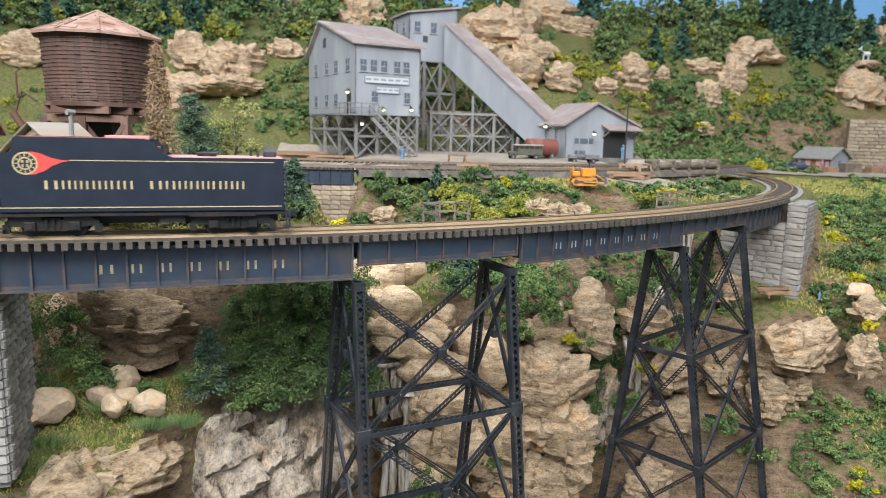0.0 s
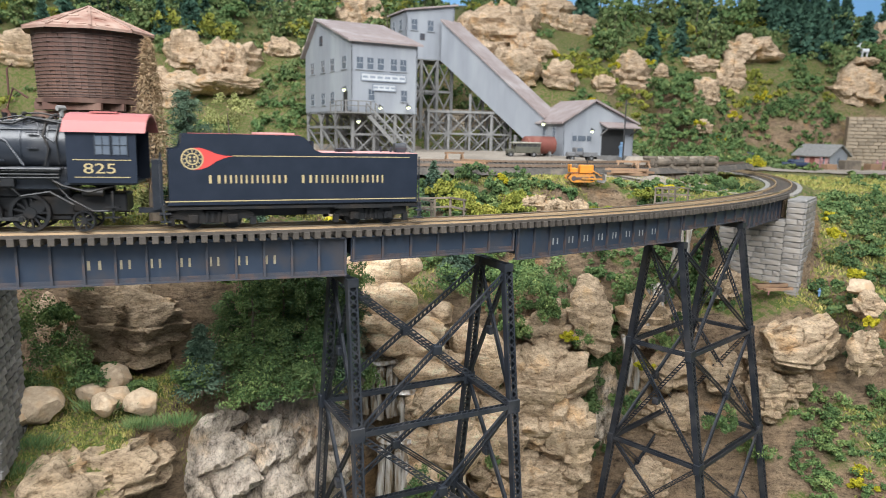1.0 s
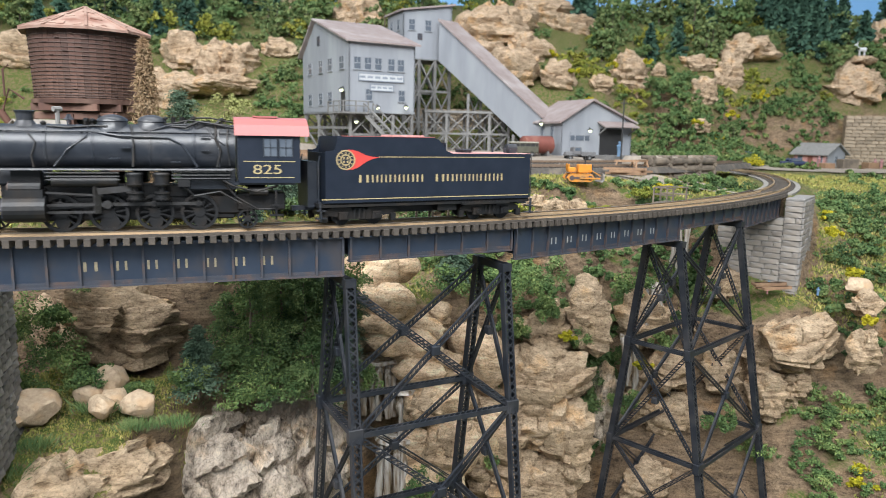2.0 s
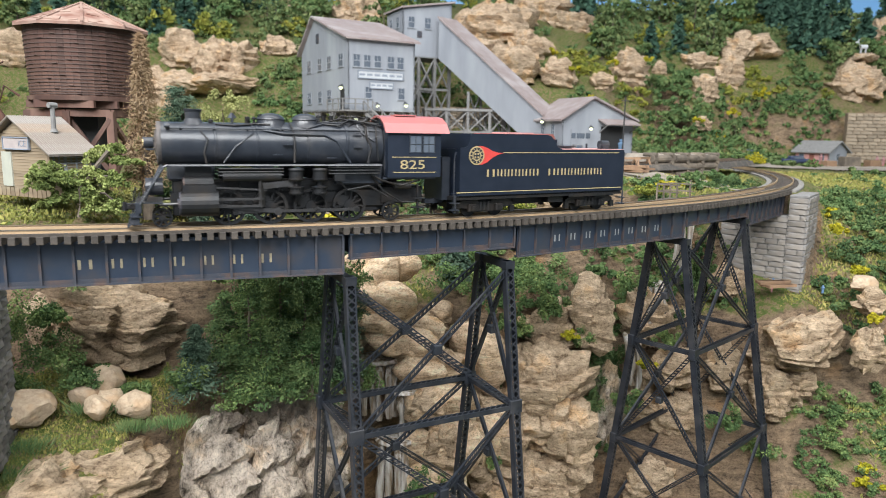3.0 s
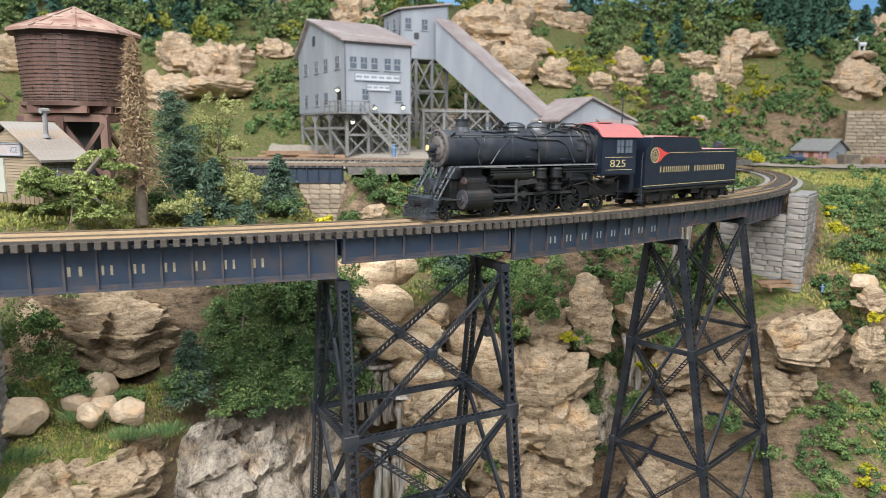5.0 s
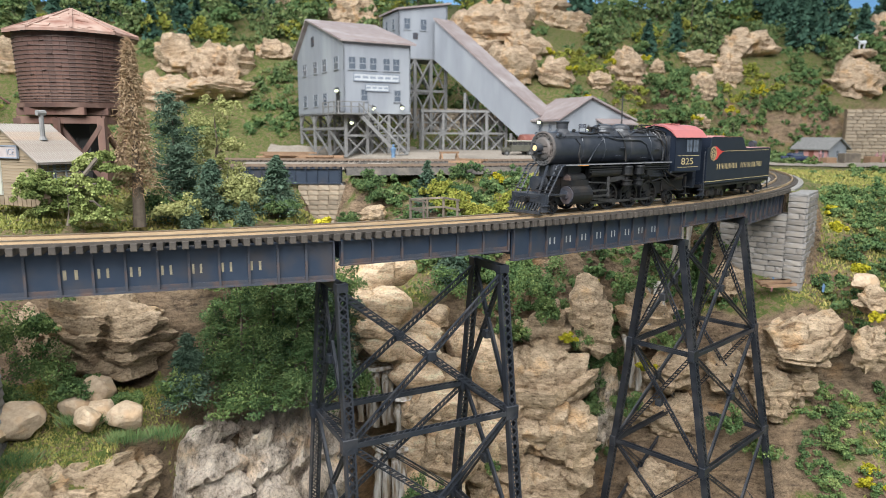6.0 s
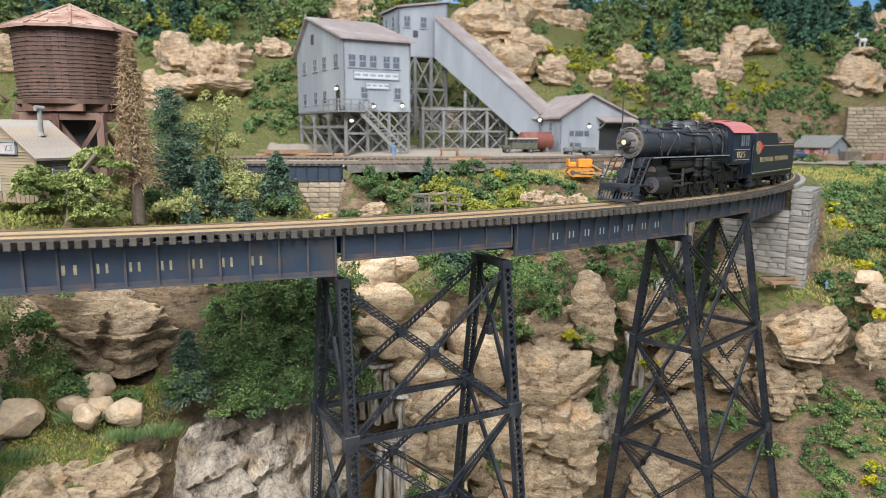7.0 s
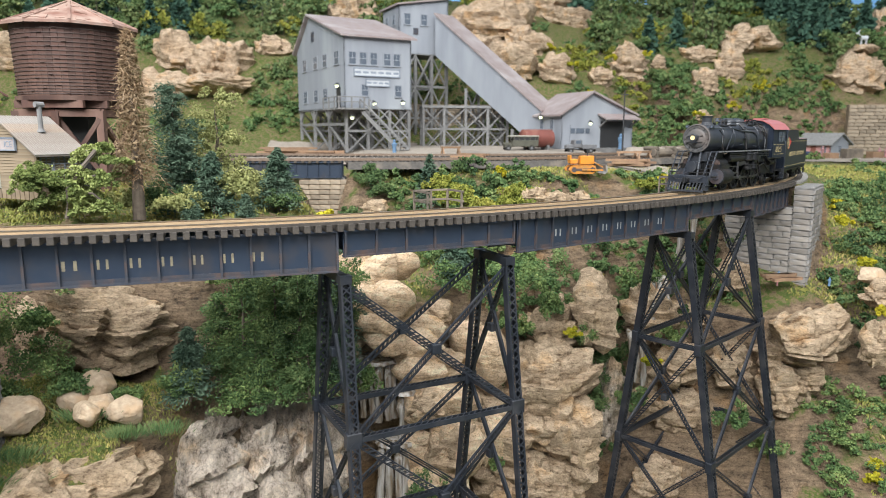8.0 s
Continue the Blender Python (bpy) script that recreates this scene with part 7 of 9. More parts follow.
def stone_mesh(name, sx, sy, sz, mat, sub, seed, angular):
    """A split block: a sphere cut by random planes, broken along bedding and joint planes into steps, then roughened."""
    rng_s = np.random.default_rng(seed * 7 + 1)
    bm = bmesh.new()
    bmesh.ops.create_icosphere(bm, subdivisions=sub, radius=1)
    d = np.array([v.co for v in bm.verts])
    d /= np.linalg.norm(d, axis=1)[:, None]
    count = 24 if angular else 15
    nrm = rng_s.normal(size=(count, 3))
    nrm /= np.linalg.norm(nrm, axis=1)[:, None]
    reach = rng_s.uniform(0.62, 0.92, count) if angular else rng_s.uniform(0.74, 0.98, count)
    c = d @ nrm.T
    r = np.minimum(1.15, np.where(c > 0.05, reach / np.maximum(c, 0.05), 9).min(axis=1))
    p = d * np.array([sx, sy, sz]) / 2 * r[:, None]
    least = min(sx, sy, sz)
    off = Vector((seed * 3.7, seed * 1.3, seed * 2.1))
    wob = np.array([(noise.noise(Vector(q) * 0.5 + off), noise.noise(Vector(q) * 1.6 + off), noise.noise(Vector(q) * 4.5 + off), noise.noise(Vector(q) * 11.0 + off)) for q in p])
    if not angular:
        e = 0.5 * wob[:, 0] + 0.3 * wob[:, 1] + 0.12 * wob[:, 2] + 0.05 * wob[:, 3]
        p += d * (least * 0.085 * e)[:, None]
    else:
        lean = rng_s.uniform(-0.2, 0.35)
        if mat is M_GREYROCK:
            sets = (((0.62, -0.3, -0.72), 0.40), ((0.8, 0.3, 0.5), 0.5), ((0.1, 1.0, 0.2), 0.6))
        else:
            sets = (((lean, -0.15, 1.0), 0.21), ((1.0, -0.4, -lean), 0.40), ((0.35, 1.0, 0.1), 0.5))
        key = np.full(len(p), seed * 0.37)
        groove, slant = np.zeros(len(p)), np.zeros(len(p))
        for k, (axis, gap) in enumerate(sets):
            axis = np.array(axis) / np.linalg.norm(axis)
            width = max(0.55, gap * least)
            u = p @ axis / width + 0.28 * wob[:, 0] + 0.08 * wob[:, 1] + rng_s.uniform(0, 1)
            f = u % 1.0
            key += np.floor(u) * (12.9898, 78.233, 37.719)[k]
            slant += (f - 0.5) * ((0.2, 0.14, 0.05) if mat is M_GREYROCK else (0.11, 0.09, 0.05))[k]
            groove += np.clip(1 - np.minimum(f, 1 - f) / 0.09, 0, 1) * (1.0, 0.6, 0.5)[k]
        step = (np.sin(key) * 43758.5453) % 1.0 - 0.5
        e = 0.13 * step + slant - 0.035 * np.minimum(groove, 1.3)
        p += d * (least * e + 0.10 * wob[:, 1] + 0.06 * wob[:, 2] + 0.035 * wob[:, 3])[:, None]
    for v, q in zip(bm.verts, p):
        v.co = q
    return part(name, bm, mat, None, smooth=True)


def cliff(x, y, z, sx, sy, sz, mat, sub, seed):
    ob = stone_mesh("cliff", sx * 1.12, sy, sz * 1.12, mat, sub, seed, 1)
    ob.matrix_world = place(x, y, z, random.Random(seed).uniform(-12, 12))
    tagged(ob, "craggy layered cliff rock in the gorge wall" if mat is M_ROCK else "grey cracked cliff rock in the gorge wall", "rock", "gorge cliffs")


def rock(x, y, z, sx, sy, sz, mat, sub, seed):
    ob = stone_mesh("rock", sx * 1.1, sy, sz * 1.1, mat, sub, seed, 0 if mat is M_PILE else 1)
    ob.matrix_world = place(x, y, z, random.Random(seed).uniform(-20, 20))
    tagged(ob, "tan split rock lying on the gorge slope", "rock", "slope rocks")


def boulder(x, y, z, sx, sy, sz, mat, sub, seed):
    ob = stone_mesh("boulder", sx * 1.05, sy, sz * 1.05, mat, sub, seed, 0)
    ob.matrix_world = place(x, y, z, random.Random(seed).uniform(0, 90))
    tagged(ob, "smooth rounded tan boulder resting on the ledge", "boulder", "boulders")


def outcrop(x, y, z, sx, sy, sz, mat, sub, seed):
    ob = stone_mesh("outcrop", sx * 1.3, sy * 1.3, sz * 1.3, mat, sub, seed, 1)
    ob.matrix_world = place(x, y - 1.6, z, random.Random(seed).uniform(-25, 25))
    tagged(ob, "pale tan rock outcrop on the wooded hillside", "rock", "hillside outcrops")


cliff(-21.8, 42.5, -7.9, 8.1, 5, 5.2, M_ROCK, 5, 0)
cliff(-26.2, 43.5, -8.6, 4.6, 4, 5.3, M_ROCK, 4, 1)
cliff(-20.0, 36.5, -14.6, 6.8, 6, 3.6, M_ROCK, 5, 2)
cliff(-22.0, 34.0, -14.2, 4.4, 5, 3.0, M_ROCK, 4, 3)
cliff(-17.2, 44.5, -17.6, 6.1, 6, 8.3, M_GREYROCK, 5, 4)
cliff(-12.0, 46.5, -19.1, 4.5, 6, 9.8, M_GREYROCK, 5, 5)
cliff(-14.9, 47.0, -15.9, 5.7, 5, 4.6, M_GREYROCK, 5, 6)
cliff(-19.1, 41.0, -18.1, 3.7, 6, 5.0, M_GREYROCK, 4, 7)
cliff(-14.8, 49.0, -14.6, 3.6, 4, 2.8, M_ROCK, 4, 8)
cliff(-10.1, 50.0, -19.6, 4.1, 6, 12.2, M_GREYROCK, 4, 9)
boulder(-21.2, 39.5, -10.5, 2.3, 2.2, 2.0, M_BOULDER, 4, 10)
boulder(-21.9, 38.0, -10.7, 1.5, 1.6, 1.2, M_BOULDER, 3, 11)
boulder(-20.6, 37.0, -11.0, 1.4, 1.6, 1.2, M_BOULDER, 3, 12)
boulder(-20.6, 38.2, -11.1, 1.9, 1.8, 1.4, M_BOULDER, 3, 13)
boulder(-18.8, 38.0, -11.2, 2.0, 1.8, 1.5, M_BOULDER, 4, 14)
boulder(-24.5, 36.5, -11.0, 2.7, 3, 2.2, M_BOULDER, 4, 15)
boulder(-22.7, 39.5, -10.5, 0.6, 0.6, 0.4, M_BOULDER, 3, 16)
boulder(-24.9, 35.5, -11.1, 1.7, 2, 1.2, M_BOULDER, 3, 17)
rock(-1.2, 50.5, -16.3, 4.1, 4, 2.6, M_ROCK, 4, 26)
rock(0.0, 50.0, -19.6, 4.1, 4, 4.5, M_ROCK, 4, 27)
rock(-8.2, 53.0, -12.0, 2.2, 3, 2.6, M_ROCK, 3, 29)
rock(-1.5, 49.5, -22.2, 3.6, 4, 3.2, M_ROCK, 4, 30)
rock(-0.1, 55.0, -15.1, 3.1, 4, 4.0, M_ROCK, 4, 31)
rock(-8.9, 56.0, -6.7, 2.7, 4, 2.7, M_ROCK, 3, 32)
rock(-1.0, 58.0, -11.1, 2.8, 4, 2.8, M_ROCK, 3, 33)
cliff(8.2, 56.5, -17.2, 8.7, 7, 8.7, M_ROCK, 5, 34)
cliff(4.8, 55.5, -22.3, 6.8, 7, 11.3, M_ROCK, 5, 35)
cliff(10.4, 56.0, -22.6, 5.0, 6, 12.8, M_ROCK, 5, 36)
cliff(7.5, 54.0, -25.7, 8.3, 6, 7.0, M_ROCK, 5, 37)
cliff(3.4, 58.0, -15.2, 4.2, 6, 8.0, M_ROCK, 4, 38)
cliff(12.7, 60.0, -11.7, 4.4, 6, 6.4, M_ROCK, 4, 39)
cliff(9.2, 60.0, -12.7, 5.4, 6, 5.4, M_ROCK, 4, 40)
cliff(6.1, 62.0, -12.2, 4.5, 5, 6.1, M_ROCK, 4, 41)
cliff(14.9, 61.0, -21.7, 3.5, 5, 12.9, M_GREYROCK, 4, 42)
rock(27.0, 64.0, -9.2, 3.6, 4, 3.6, M_ROCK, 4, 43)
rock(21.1, 60.0, -16.2, 4.9, 4, 3.9, M_ROCK, 4, 44)
rock(19.6, 63.0, -12.5, 4.6, 5, 6.2, M_ROCK, 4, 45)
rock(25.5, 59.5, -16.1, 4.4, 4, 4.8, M_ROCK, 4, 46)
rock(21.8, 60.5, -21.4, 5.6, 4, 5.1, M_ROCK, 4, 47)
rock(18.4, 57.5, -27.0, 5.3, 4, 4.9, M_ROCK, 4, 48)
rock(17.9, 61.0, -19.5, 3.5, 5, 6.0, M_ROCK, 4, 50)
rock(23.1, 64.0, -12.5, 3.6, 4, 3.1, M_ROCK, 3, 51)
rock(32.5, 59.5, -13.6, 9.7, 6, 5.1, M_ROCK, 5, 52)
rock(37.9, 58.0, -13.8, 2.6, 3, 5.4, M_ROCK, 4, 53)
rock(38.6, 60.0, -9.8, 3.2, 3.4, 2.9, M_ROCK, 4, 54)
boulder(38.7, 61.5, -8.5, 2.4, 2, 1.7, M_BOULDER, 3, 55)
rock(29.8, 59.0, -18.3, 3.8, 4, 6.2, M_ROCK, 4, 56)
rock(32.1, 59.0, -17.3, 2.9, 3, 4.6, M_ROCK, 4, 57)
rock(29.6, 60.0, -15.0, 3.9, 4, 3.9, M_ROCK, 4, 59)
rock(51.9, 80.0, -6.2, 3.9, 5, 3.9, M_ROCK, 3, 61)
rock(48.0, 75.0, -9.0, 3.1, 4, 3.1, M_ROCK, 3, 62)
rock(8.5, 66.0, -1.7, 2.7, 3, 2.4, M_ROCK, 4, 63)
rock(10.6, 65.5, -2.2, 4.8, 3, 2.3, M_ROCK, 4, 64)
rock(12.5, 65.0, -1.9, 2.4, 3, 2.3, M_ROCK, 4, 65)
rock(-6.8, 66.0, -2.9, 2.7, 3, 1.9, M_ROCK, 3, 66)
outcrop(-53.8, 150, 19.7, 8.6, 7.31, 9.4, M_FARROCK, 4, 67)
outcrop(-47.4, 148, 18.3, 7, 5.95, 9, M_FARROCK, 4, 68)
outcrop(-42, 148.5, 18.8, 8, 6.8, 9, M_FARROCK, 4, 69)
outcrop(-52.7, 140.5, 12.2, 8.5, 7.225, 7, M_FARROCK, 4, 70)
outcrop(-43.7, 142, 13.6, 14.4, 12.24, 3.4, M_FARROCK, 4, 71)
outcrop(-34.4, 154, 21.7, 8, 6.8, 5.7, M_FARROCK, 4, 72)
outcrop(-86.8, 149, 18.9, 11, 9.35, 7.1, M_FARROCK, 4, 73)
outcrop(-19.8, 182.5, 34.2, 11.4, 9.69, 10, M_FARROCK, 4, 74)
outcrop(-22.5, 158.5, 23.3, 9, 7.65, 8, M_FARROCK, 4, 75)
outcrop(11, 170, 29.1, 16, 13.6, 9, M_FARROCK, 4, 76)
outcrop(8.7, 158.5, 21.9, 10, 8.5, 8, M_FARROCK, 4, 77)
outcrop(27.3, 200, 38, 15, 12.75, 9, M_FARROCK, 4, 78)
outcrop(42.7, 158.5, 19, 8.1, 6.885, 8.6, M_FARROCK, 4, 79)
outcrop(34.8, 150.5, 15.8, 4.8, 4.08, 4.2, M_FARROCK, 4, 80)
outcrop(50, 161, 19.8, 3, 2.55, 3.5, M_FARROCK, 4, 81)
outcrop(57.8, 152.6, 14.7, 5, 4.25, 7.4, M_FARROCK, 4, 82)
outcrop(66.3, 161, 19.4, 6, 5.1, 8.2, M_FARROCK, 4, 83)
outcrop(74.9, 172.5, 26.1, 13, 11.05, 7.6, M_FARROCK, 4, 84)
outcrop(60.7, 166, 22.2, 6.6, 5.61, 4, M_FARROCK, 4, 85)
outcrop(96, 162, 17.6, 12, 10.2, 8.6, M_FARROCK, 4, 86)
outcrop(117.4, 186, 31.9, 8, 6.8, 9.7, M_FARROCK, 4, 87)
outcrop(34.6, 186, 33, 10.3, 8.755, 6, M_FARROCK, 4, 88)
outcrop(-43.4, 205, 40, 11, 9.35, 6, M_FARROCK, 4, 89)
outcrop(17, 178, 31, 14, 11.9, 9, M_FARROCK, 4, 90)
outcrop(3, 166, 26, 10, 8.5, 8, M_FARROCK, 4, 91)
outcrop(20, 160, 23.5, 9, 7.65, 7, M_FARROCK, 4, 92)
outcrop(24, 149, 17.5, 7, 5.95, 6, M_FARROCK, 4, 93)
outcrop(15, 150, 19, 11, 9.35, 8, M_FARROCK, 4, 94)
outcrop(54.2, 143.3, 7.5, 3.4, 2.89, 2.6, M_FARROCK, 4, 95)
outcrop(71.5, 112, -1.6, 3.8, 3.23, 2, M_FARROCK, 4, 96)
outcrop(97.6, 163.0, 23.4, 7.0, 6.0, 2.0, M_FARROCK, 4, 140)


cliff(-16.2, 41.2, -17.6, 4.6, 5, 7.0, M_GREYROCK, 5, 120)
cliff(-9.6, 45.6, -19.0, 4.4, 5, 9.0, M_GREYROCK, 5, 121)
cliff(-12.6, 43.4, -19.5, 5.0, 5, 10.0, M_GREYROCK, 5, 122)


rock(-7.7, 55.5, -6.2, 2.9, 2.6, 2.5, M_PILE, 4, 150)
rock(-5.7, 54.5, -6.7, 3.3, 2.9, 3.2, M_PILE, 4, 151)
rock(-4.0, 55.5, -6.1, 2.8, 2.5, 2.3, M_PILE, 4, 152)
rock(-6.8, 53.5, -8.3, 3.1, 2.8, 2.6, M_PILE, 4, 153)
rock(-4.5, 53.0, -8.7, 3.7, 3.3, 2.9, M_PILE, 4, 154)
rock(-7.7, 53.5, -9.9, 2.5, 2.3, 2.0, M_PILE, 4, 155)
rock(-5.4, 52.5, -10.2, 3.1, 2.8, 2.0, M_PILE, 4, 156)
rock(-2.4, 55.5, -11.6, 3.5, 3.2, 2.3, M_PILE, 4, 157)
rock(-2.7, 53.5, -12.5, 4.1, 3.6, 2.5, M_PILE, 4, 158)
rock(-4.9, 52.5, -11.7, 3.3, 3.0, 2.2, M_PILE, 4, 159)
rock(-2.5, 52.5, -13.9, 4.0, 3.6, 2.0, M_PILE, 4, 160)
rock(-1.1, 51.0, -16.2, 5.4, 4.8, 2.9, M_PILE, 4, 161)
rock(0.4, 50.0, -19.1, 3.8, 3.4, 4.3, M_PILE, 4, 162)
rock(-2.3, 50.5, -19.8, 3.0, 2.7, 3.0, M_PILE, 4, 163)
rock(-0.9, 49.5, -22.1, 4.3, 3.9, 2.8, M_PILE, 4, 164)
rock(-6.3, 54.0, -14.2, 2.9, 2.6, 1.5, M_PILE, 4, 165)
rock(3.2, 56.5, -14.4, 4.1, 3.7, 4.7, M_PILE, 4, 166)
rock(1.4, 57.5, -12.7, 3.1, 2.8, 2.7, M_PILE, 4, 167)
rock(3.6, 54.5, -21.0, 3.5, 3.1, 5.6, M_PILE, 4, 168)


# ---- leaves ----
def leaf_mesh(name, pts, sizes, mat, parent=None, label="", seed=0, long=1.0, dirs=None, narrow=1.0):
    """One small tilted leaf at every point."""
    rng = np.random.default_rng(seed)
    n = len(pts)
    a = rng.normal(size=(n, 3)) if dirs is None else dirs + rng.normal(size=(n, 3)) * 0.25
    a /= np.linalg.norm(a, axis=1)[:, None]
    b = np.cross(a, rng.normal(size=(n, 3)))
    b /= np.linalg.norm(b, axis=1)[:, None] + 1e-9
    s = np.asarray(sizes)[:, None] * 0.5
    b = b * narrow
    quad = np.stack([pts - a * s * long - b * s * 0.4, pts - a * s * 0.1 + b * s, pts + a * s * long + b * s * 0.3, pts + a * s * 0.1 - b * s], axis=1) * CM
    me = bpy.data.meshes.new(name)
    me.vertices.add(4 * n)
    me.vertices.foreach_set("co", quad.astype(np.float32).ravel())
    me.loops.add(4 * n)
    me.loops.foreach_set("vertex_index", np.arange(4 * n, dtype=np.int32))
    me.polygons.add(n)
    me.polygons.foreach_set("loop_start", np.arange(0, 4 * n, 4, dtype=np.int32))
    me.update(calc_edges=True)
    me.materials.append(mat)
    ob = new(name, me)
    ob.parent = parent
    return tagged(ob, label)


def tufts(centres, per, rng, lump=0.24):
    """Points in lumpy clumps over ellipsoids given as x, y, z, rx, ry, rz."""
    out = []
    for x, y, z, rx, ry, rz in centres:
        m = max(6, int(per / 75))
        d = rng.normal(size=(m, 3))
        d /= np.linalg.norm(d, axis=1)[:, None]
        d[:, 2] = np.abs(d[:, 2]) * 0.95 - 0.2 * rng.random(m)
        c = d * (rng.random(m)[:, None] ** 0.4) * (0.75 + 0.5 * rng.random(m)[:, None])
        k = rng.integers(0, m, per)
        e = rng.normal(size=(per, 3))
        e /= np.linalg.norm(e, axis=1)[:, None]
        p = c[k] + e * lump * (0.5 + 0.5 * rng.random(per)[:, None])
        out.append(p * np.array([rx, ry, rz]) + np.array([x, y, z]))
    return np.concatenate(out)


def bushes(name, label, spots, mat, per, size, seed, kind="stuff"):
    """spots: x, y, z, radius, and height over radius."""
    rng = np.random.default_rng(seed)
    cs = [(x, y, z, r, r, r * k) for x, y, z, r, k in spots]
    pts = tufts(cs, per, rng)
    ob = leaf_mesh(name, pts, size * (0.6 + 0.8 * rng.random(len(pts))), mat, seed=seed)
    return tagged(ob, label, "bushes", kind=kind)


def strewn(x0, x1, y0, y1, n, r0, r1, seed, dz=0.0, flat=0.8, keep=None):
    rng = np.random.default_rng(seed)
    xs, ys = rng.uniform(x0, x1, n), rng.uniform(y0, y1, n)
    zs = height(xs, ys)
    return [(x, y, z + dz, rng.uniform(r0, r1), flat) for x, y, z in zip(xs, ys, zs) if keep is None or keep(x, y, z)]


def off_track(x, y, z=0, room=3.6):
    return abs(math.hypot(x - CX, y - CY) - RAD) > room


# bushes on the bank below the mine yard
front = strewn(-5, 31, 62.5, 70.5, 120, 1.0, 2.2, 1, 0.5, 0.9, lambda x, y, z: off_track(x, y) and not (7 < x < 19 and y > 65.4) and not (8 < x < 14 and y < 64.5) and not (-13 < x < -8.5))
bushes("bank_bushes", "low green bushes along the bank under the mine yard", front[::2], F_BUSH, 750, 0.2, 1)
bushes("bank_bushes", "darker green bushes along the bank under the mine yard", front[1::2], F_DARK, 750, 0.2, 2)
bushes("bank_bushes", "yellow-green shrubs on the yard bank", [(1.0, 62.5, -1.6, 2.1, 0.8), (3.0, 61.5, -2.4, 1.7, 0.8), (7.0, 66.5, -1.2, 1.2, 0.7), (-0.5, 66.5, -0.6, 1.6, 0.8), (6, 64, -2, 1.8, 0.8), (15, 65.6, -2.2, 1.5, 0.5), (20, 68, -0.8, 1.5, 0.5)], F_LIME, 2400, 0.17, 3)
bushes("flowering_shrubs", "bright yellow flowering shrubs among the green", [(5.4, 68.6, 0.4, 0.8, 0.8), (13.6, 62.2, -8.9, 0.9, 0.8), (10.6, 57.2, -12.6, 0.8, 0.7), (38.6, 66, -4.2, 1.0, 0.9), (39.5, 63.5, -7.8, 0.9, 0.9), (36, 71, -2.2, 0.8, 0.8), (36.6, 55, -23.6, 0.9, 0.9), (37.6, 57.6, -11.0, 0.6, 1.4), (36.2, 53.8, -24.6, 1.1, 0.7), (44, 57, -14.6, 1.2, 1.0), (-8.6, 46.2, -1.6, 1.2, 1.0), (42, 74, -3.4, 1.3, 0.7), (23, 70, -0.2, 1.2, 0.5), (55, 118, 0.6, 2.6, 0.7), (17.4, 57.6, -15.2, 0.9, 0.7), (39.5, 60.5, -9.6, 0.8, 0.7)], F_YELLOW, 1035, 0.208, 4)
rng = np.random.default_rng(18)
brow = [(x, y, float(height(x, y)) + 0.2, rng.uniform(0.9, 1.5), 0.75) for x, y in zip(rng.uniform(5.0, 27, 110), rng.uniform(63.6, 68.6, 110))]
bushes("bank_bushes", "low green bushes along the brow below the bulldozer", brow, F_BUSH, 480, 0.21, 17)
bushes("bank_bushes", "dense green bushes along the bank above the ravine", strewn(-5, 8, 62, 69.5, 30, 1.0, 1.8, 19, 0.1, 0.9, lambda x, y, z: off_track(x, y)), F_THICK, 1300, 0.17, 18)
bushes("bank_bushes", "fresh green bushes below the log wall", [(18.6, 72.0, -0.1, 1.5, 0.7), (20.8, 73.0, -0.4, 1.5, 0.7), (23.3, 75.0, -0.4, 1.5, 0.7), (25.9, 77.0, -0.3, 1.5, 0.7), (28.5, 79.0, -0.1, 1.5, 0.7), (31.3, 81.0, 0.1, 1.5, 0.7), (33.5, 82.0, -0.2, 1.5, 0.7), (21.7, 72.0, -1.0, 1.5, 0.7), (25.9, 75.0, -1.1, 1.5, 0.7)], F_BUSH, 1100, 0.2, 54)
# gorge flanks
mid = strewn(3, 16, 57.5, 63, 46, 1.1, 2.3, 5, 0.2, 1.0)
bushes("gorge_bushes", "green bushes hanging over the gorge cliff", mid, F_BUSH, 1250, 0.17, 5)
bushes("gorge_bushes", "dark green bushes in the gorge clefts", [(6.4, 57.5, -8.6, 2.2, 1.5), (9.0, 58, -10.6, 1.6, 1.2), (12.4, 58.6, -13.4, 1.5, 1.3), (5.4, 57, -12.2, 1.6, 0.9), (3.6, 54, -22.6, 1.4, 1.2), (0.2, 59.5, -8.6, 2.4, 1.0), (2.6, 60.5, -8.0, 2.2, 0.9), (-2.0, 47.6, -22.5, 1.5, 2.2), (-7.2, 50, -14.5, 1.8, 1.6), (18, 63, -9.5, 2.0, 1.2), (22, 65, -8.6, 2.0, 1.0), (26, 64.5, -9.2, 1.6, 0.8), (20, 59.6, -13.8, 1.4, 0.9), (16.5, 58, -19, 1.6, 1.0), (24.5, 56, -20, 1.6, 1.0), (32.5, 58.6, -14.6, 1.2, 0.9), (28, 57, -23, 1.8, 0.8)], F_THICK, 1900, 0.165, 6)
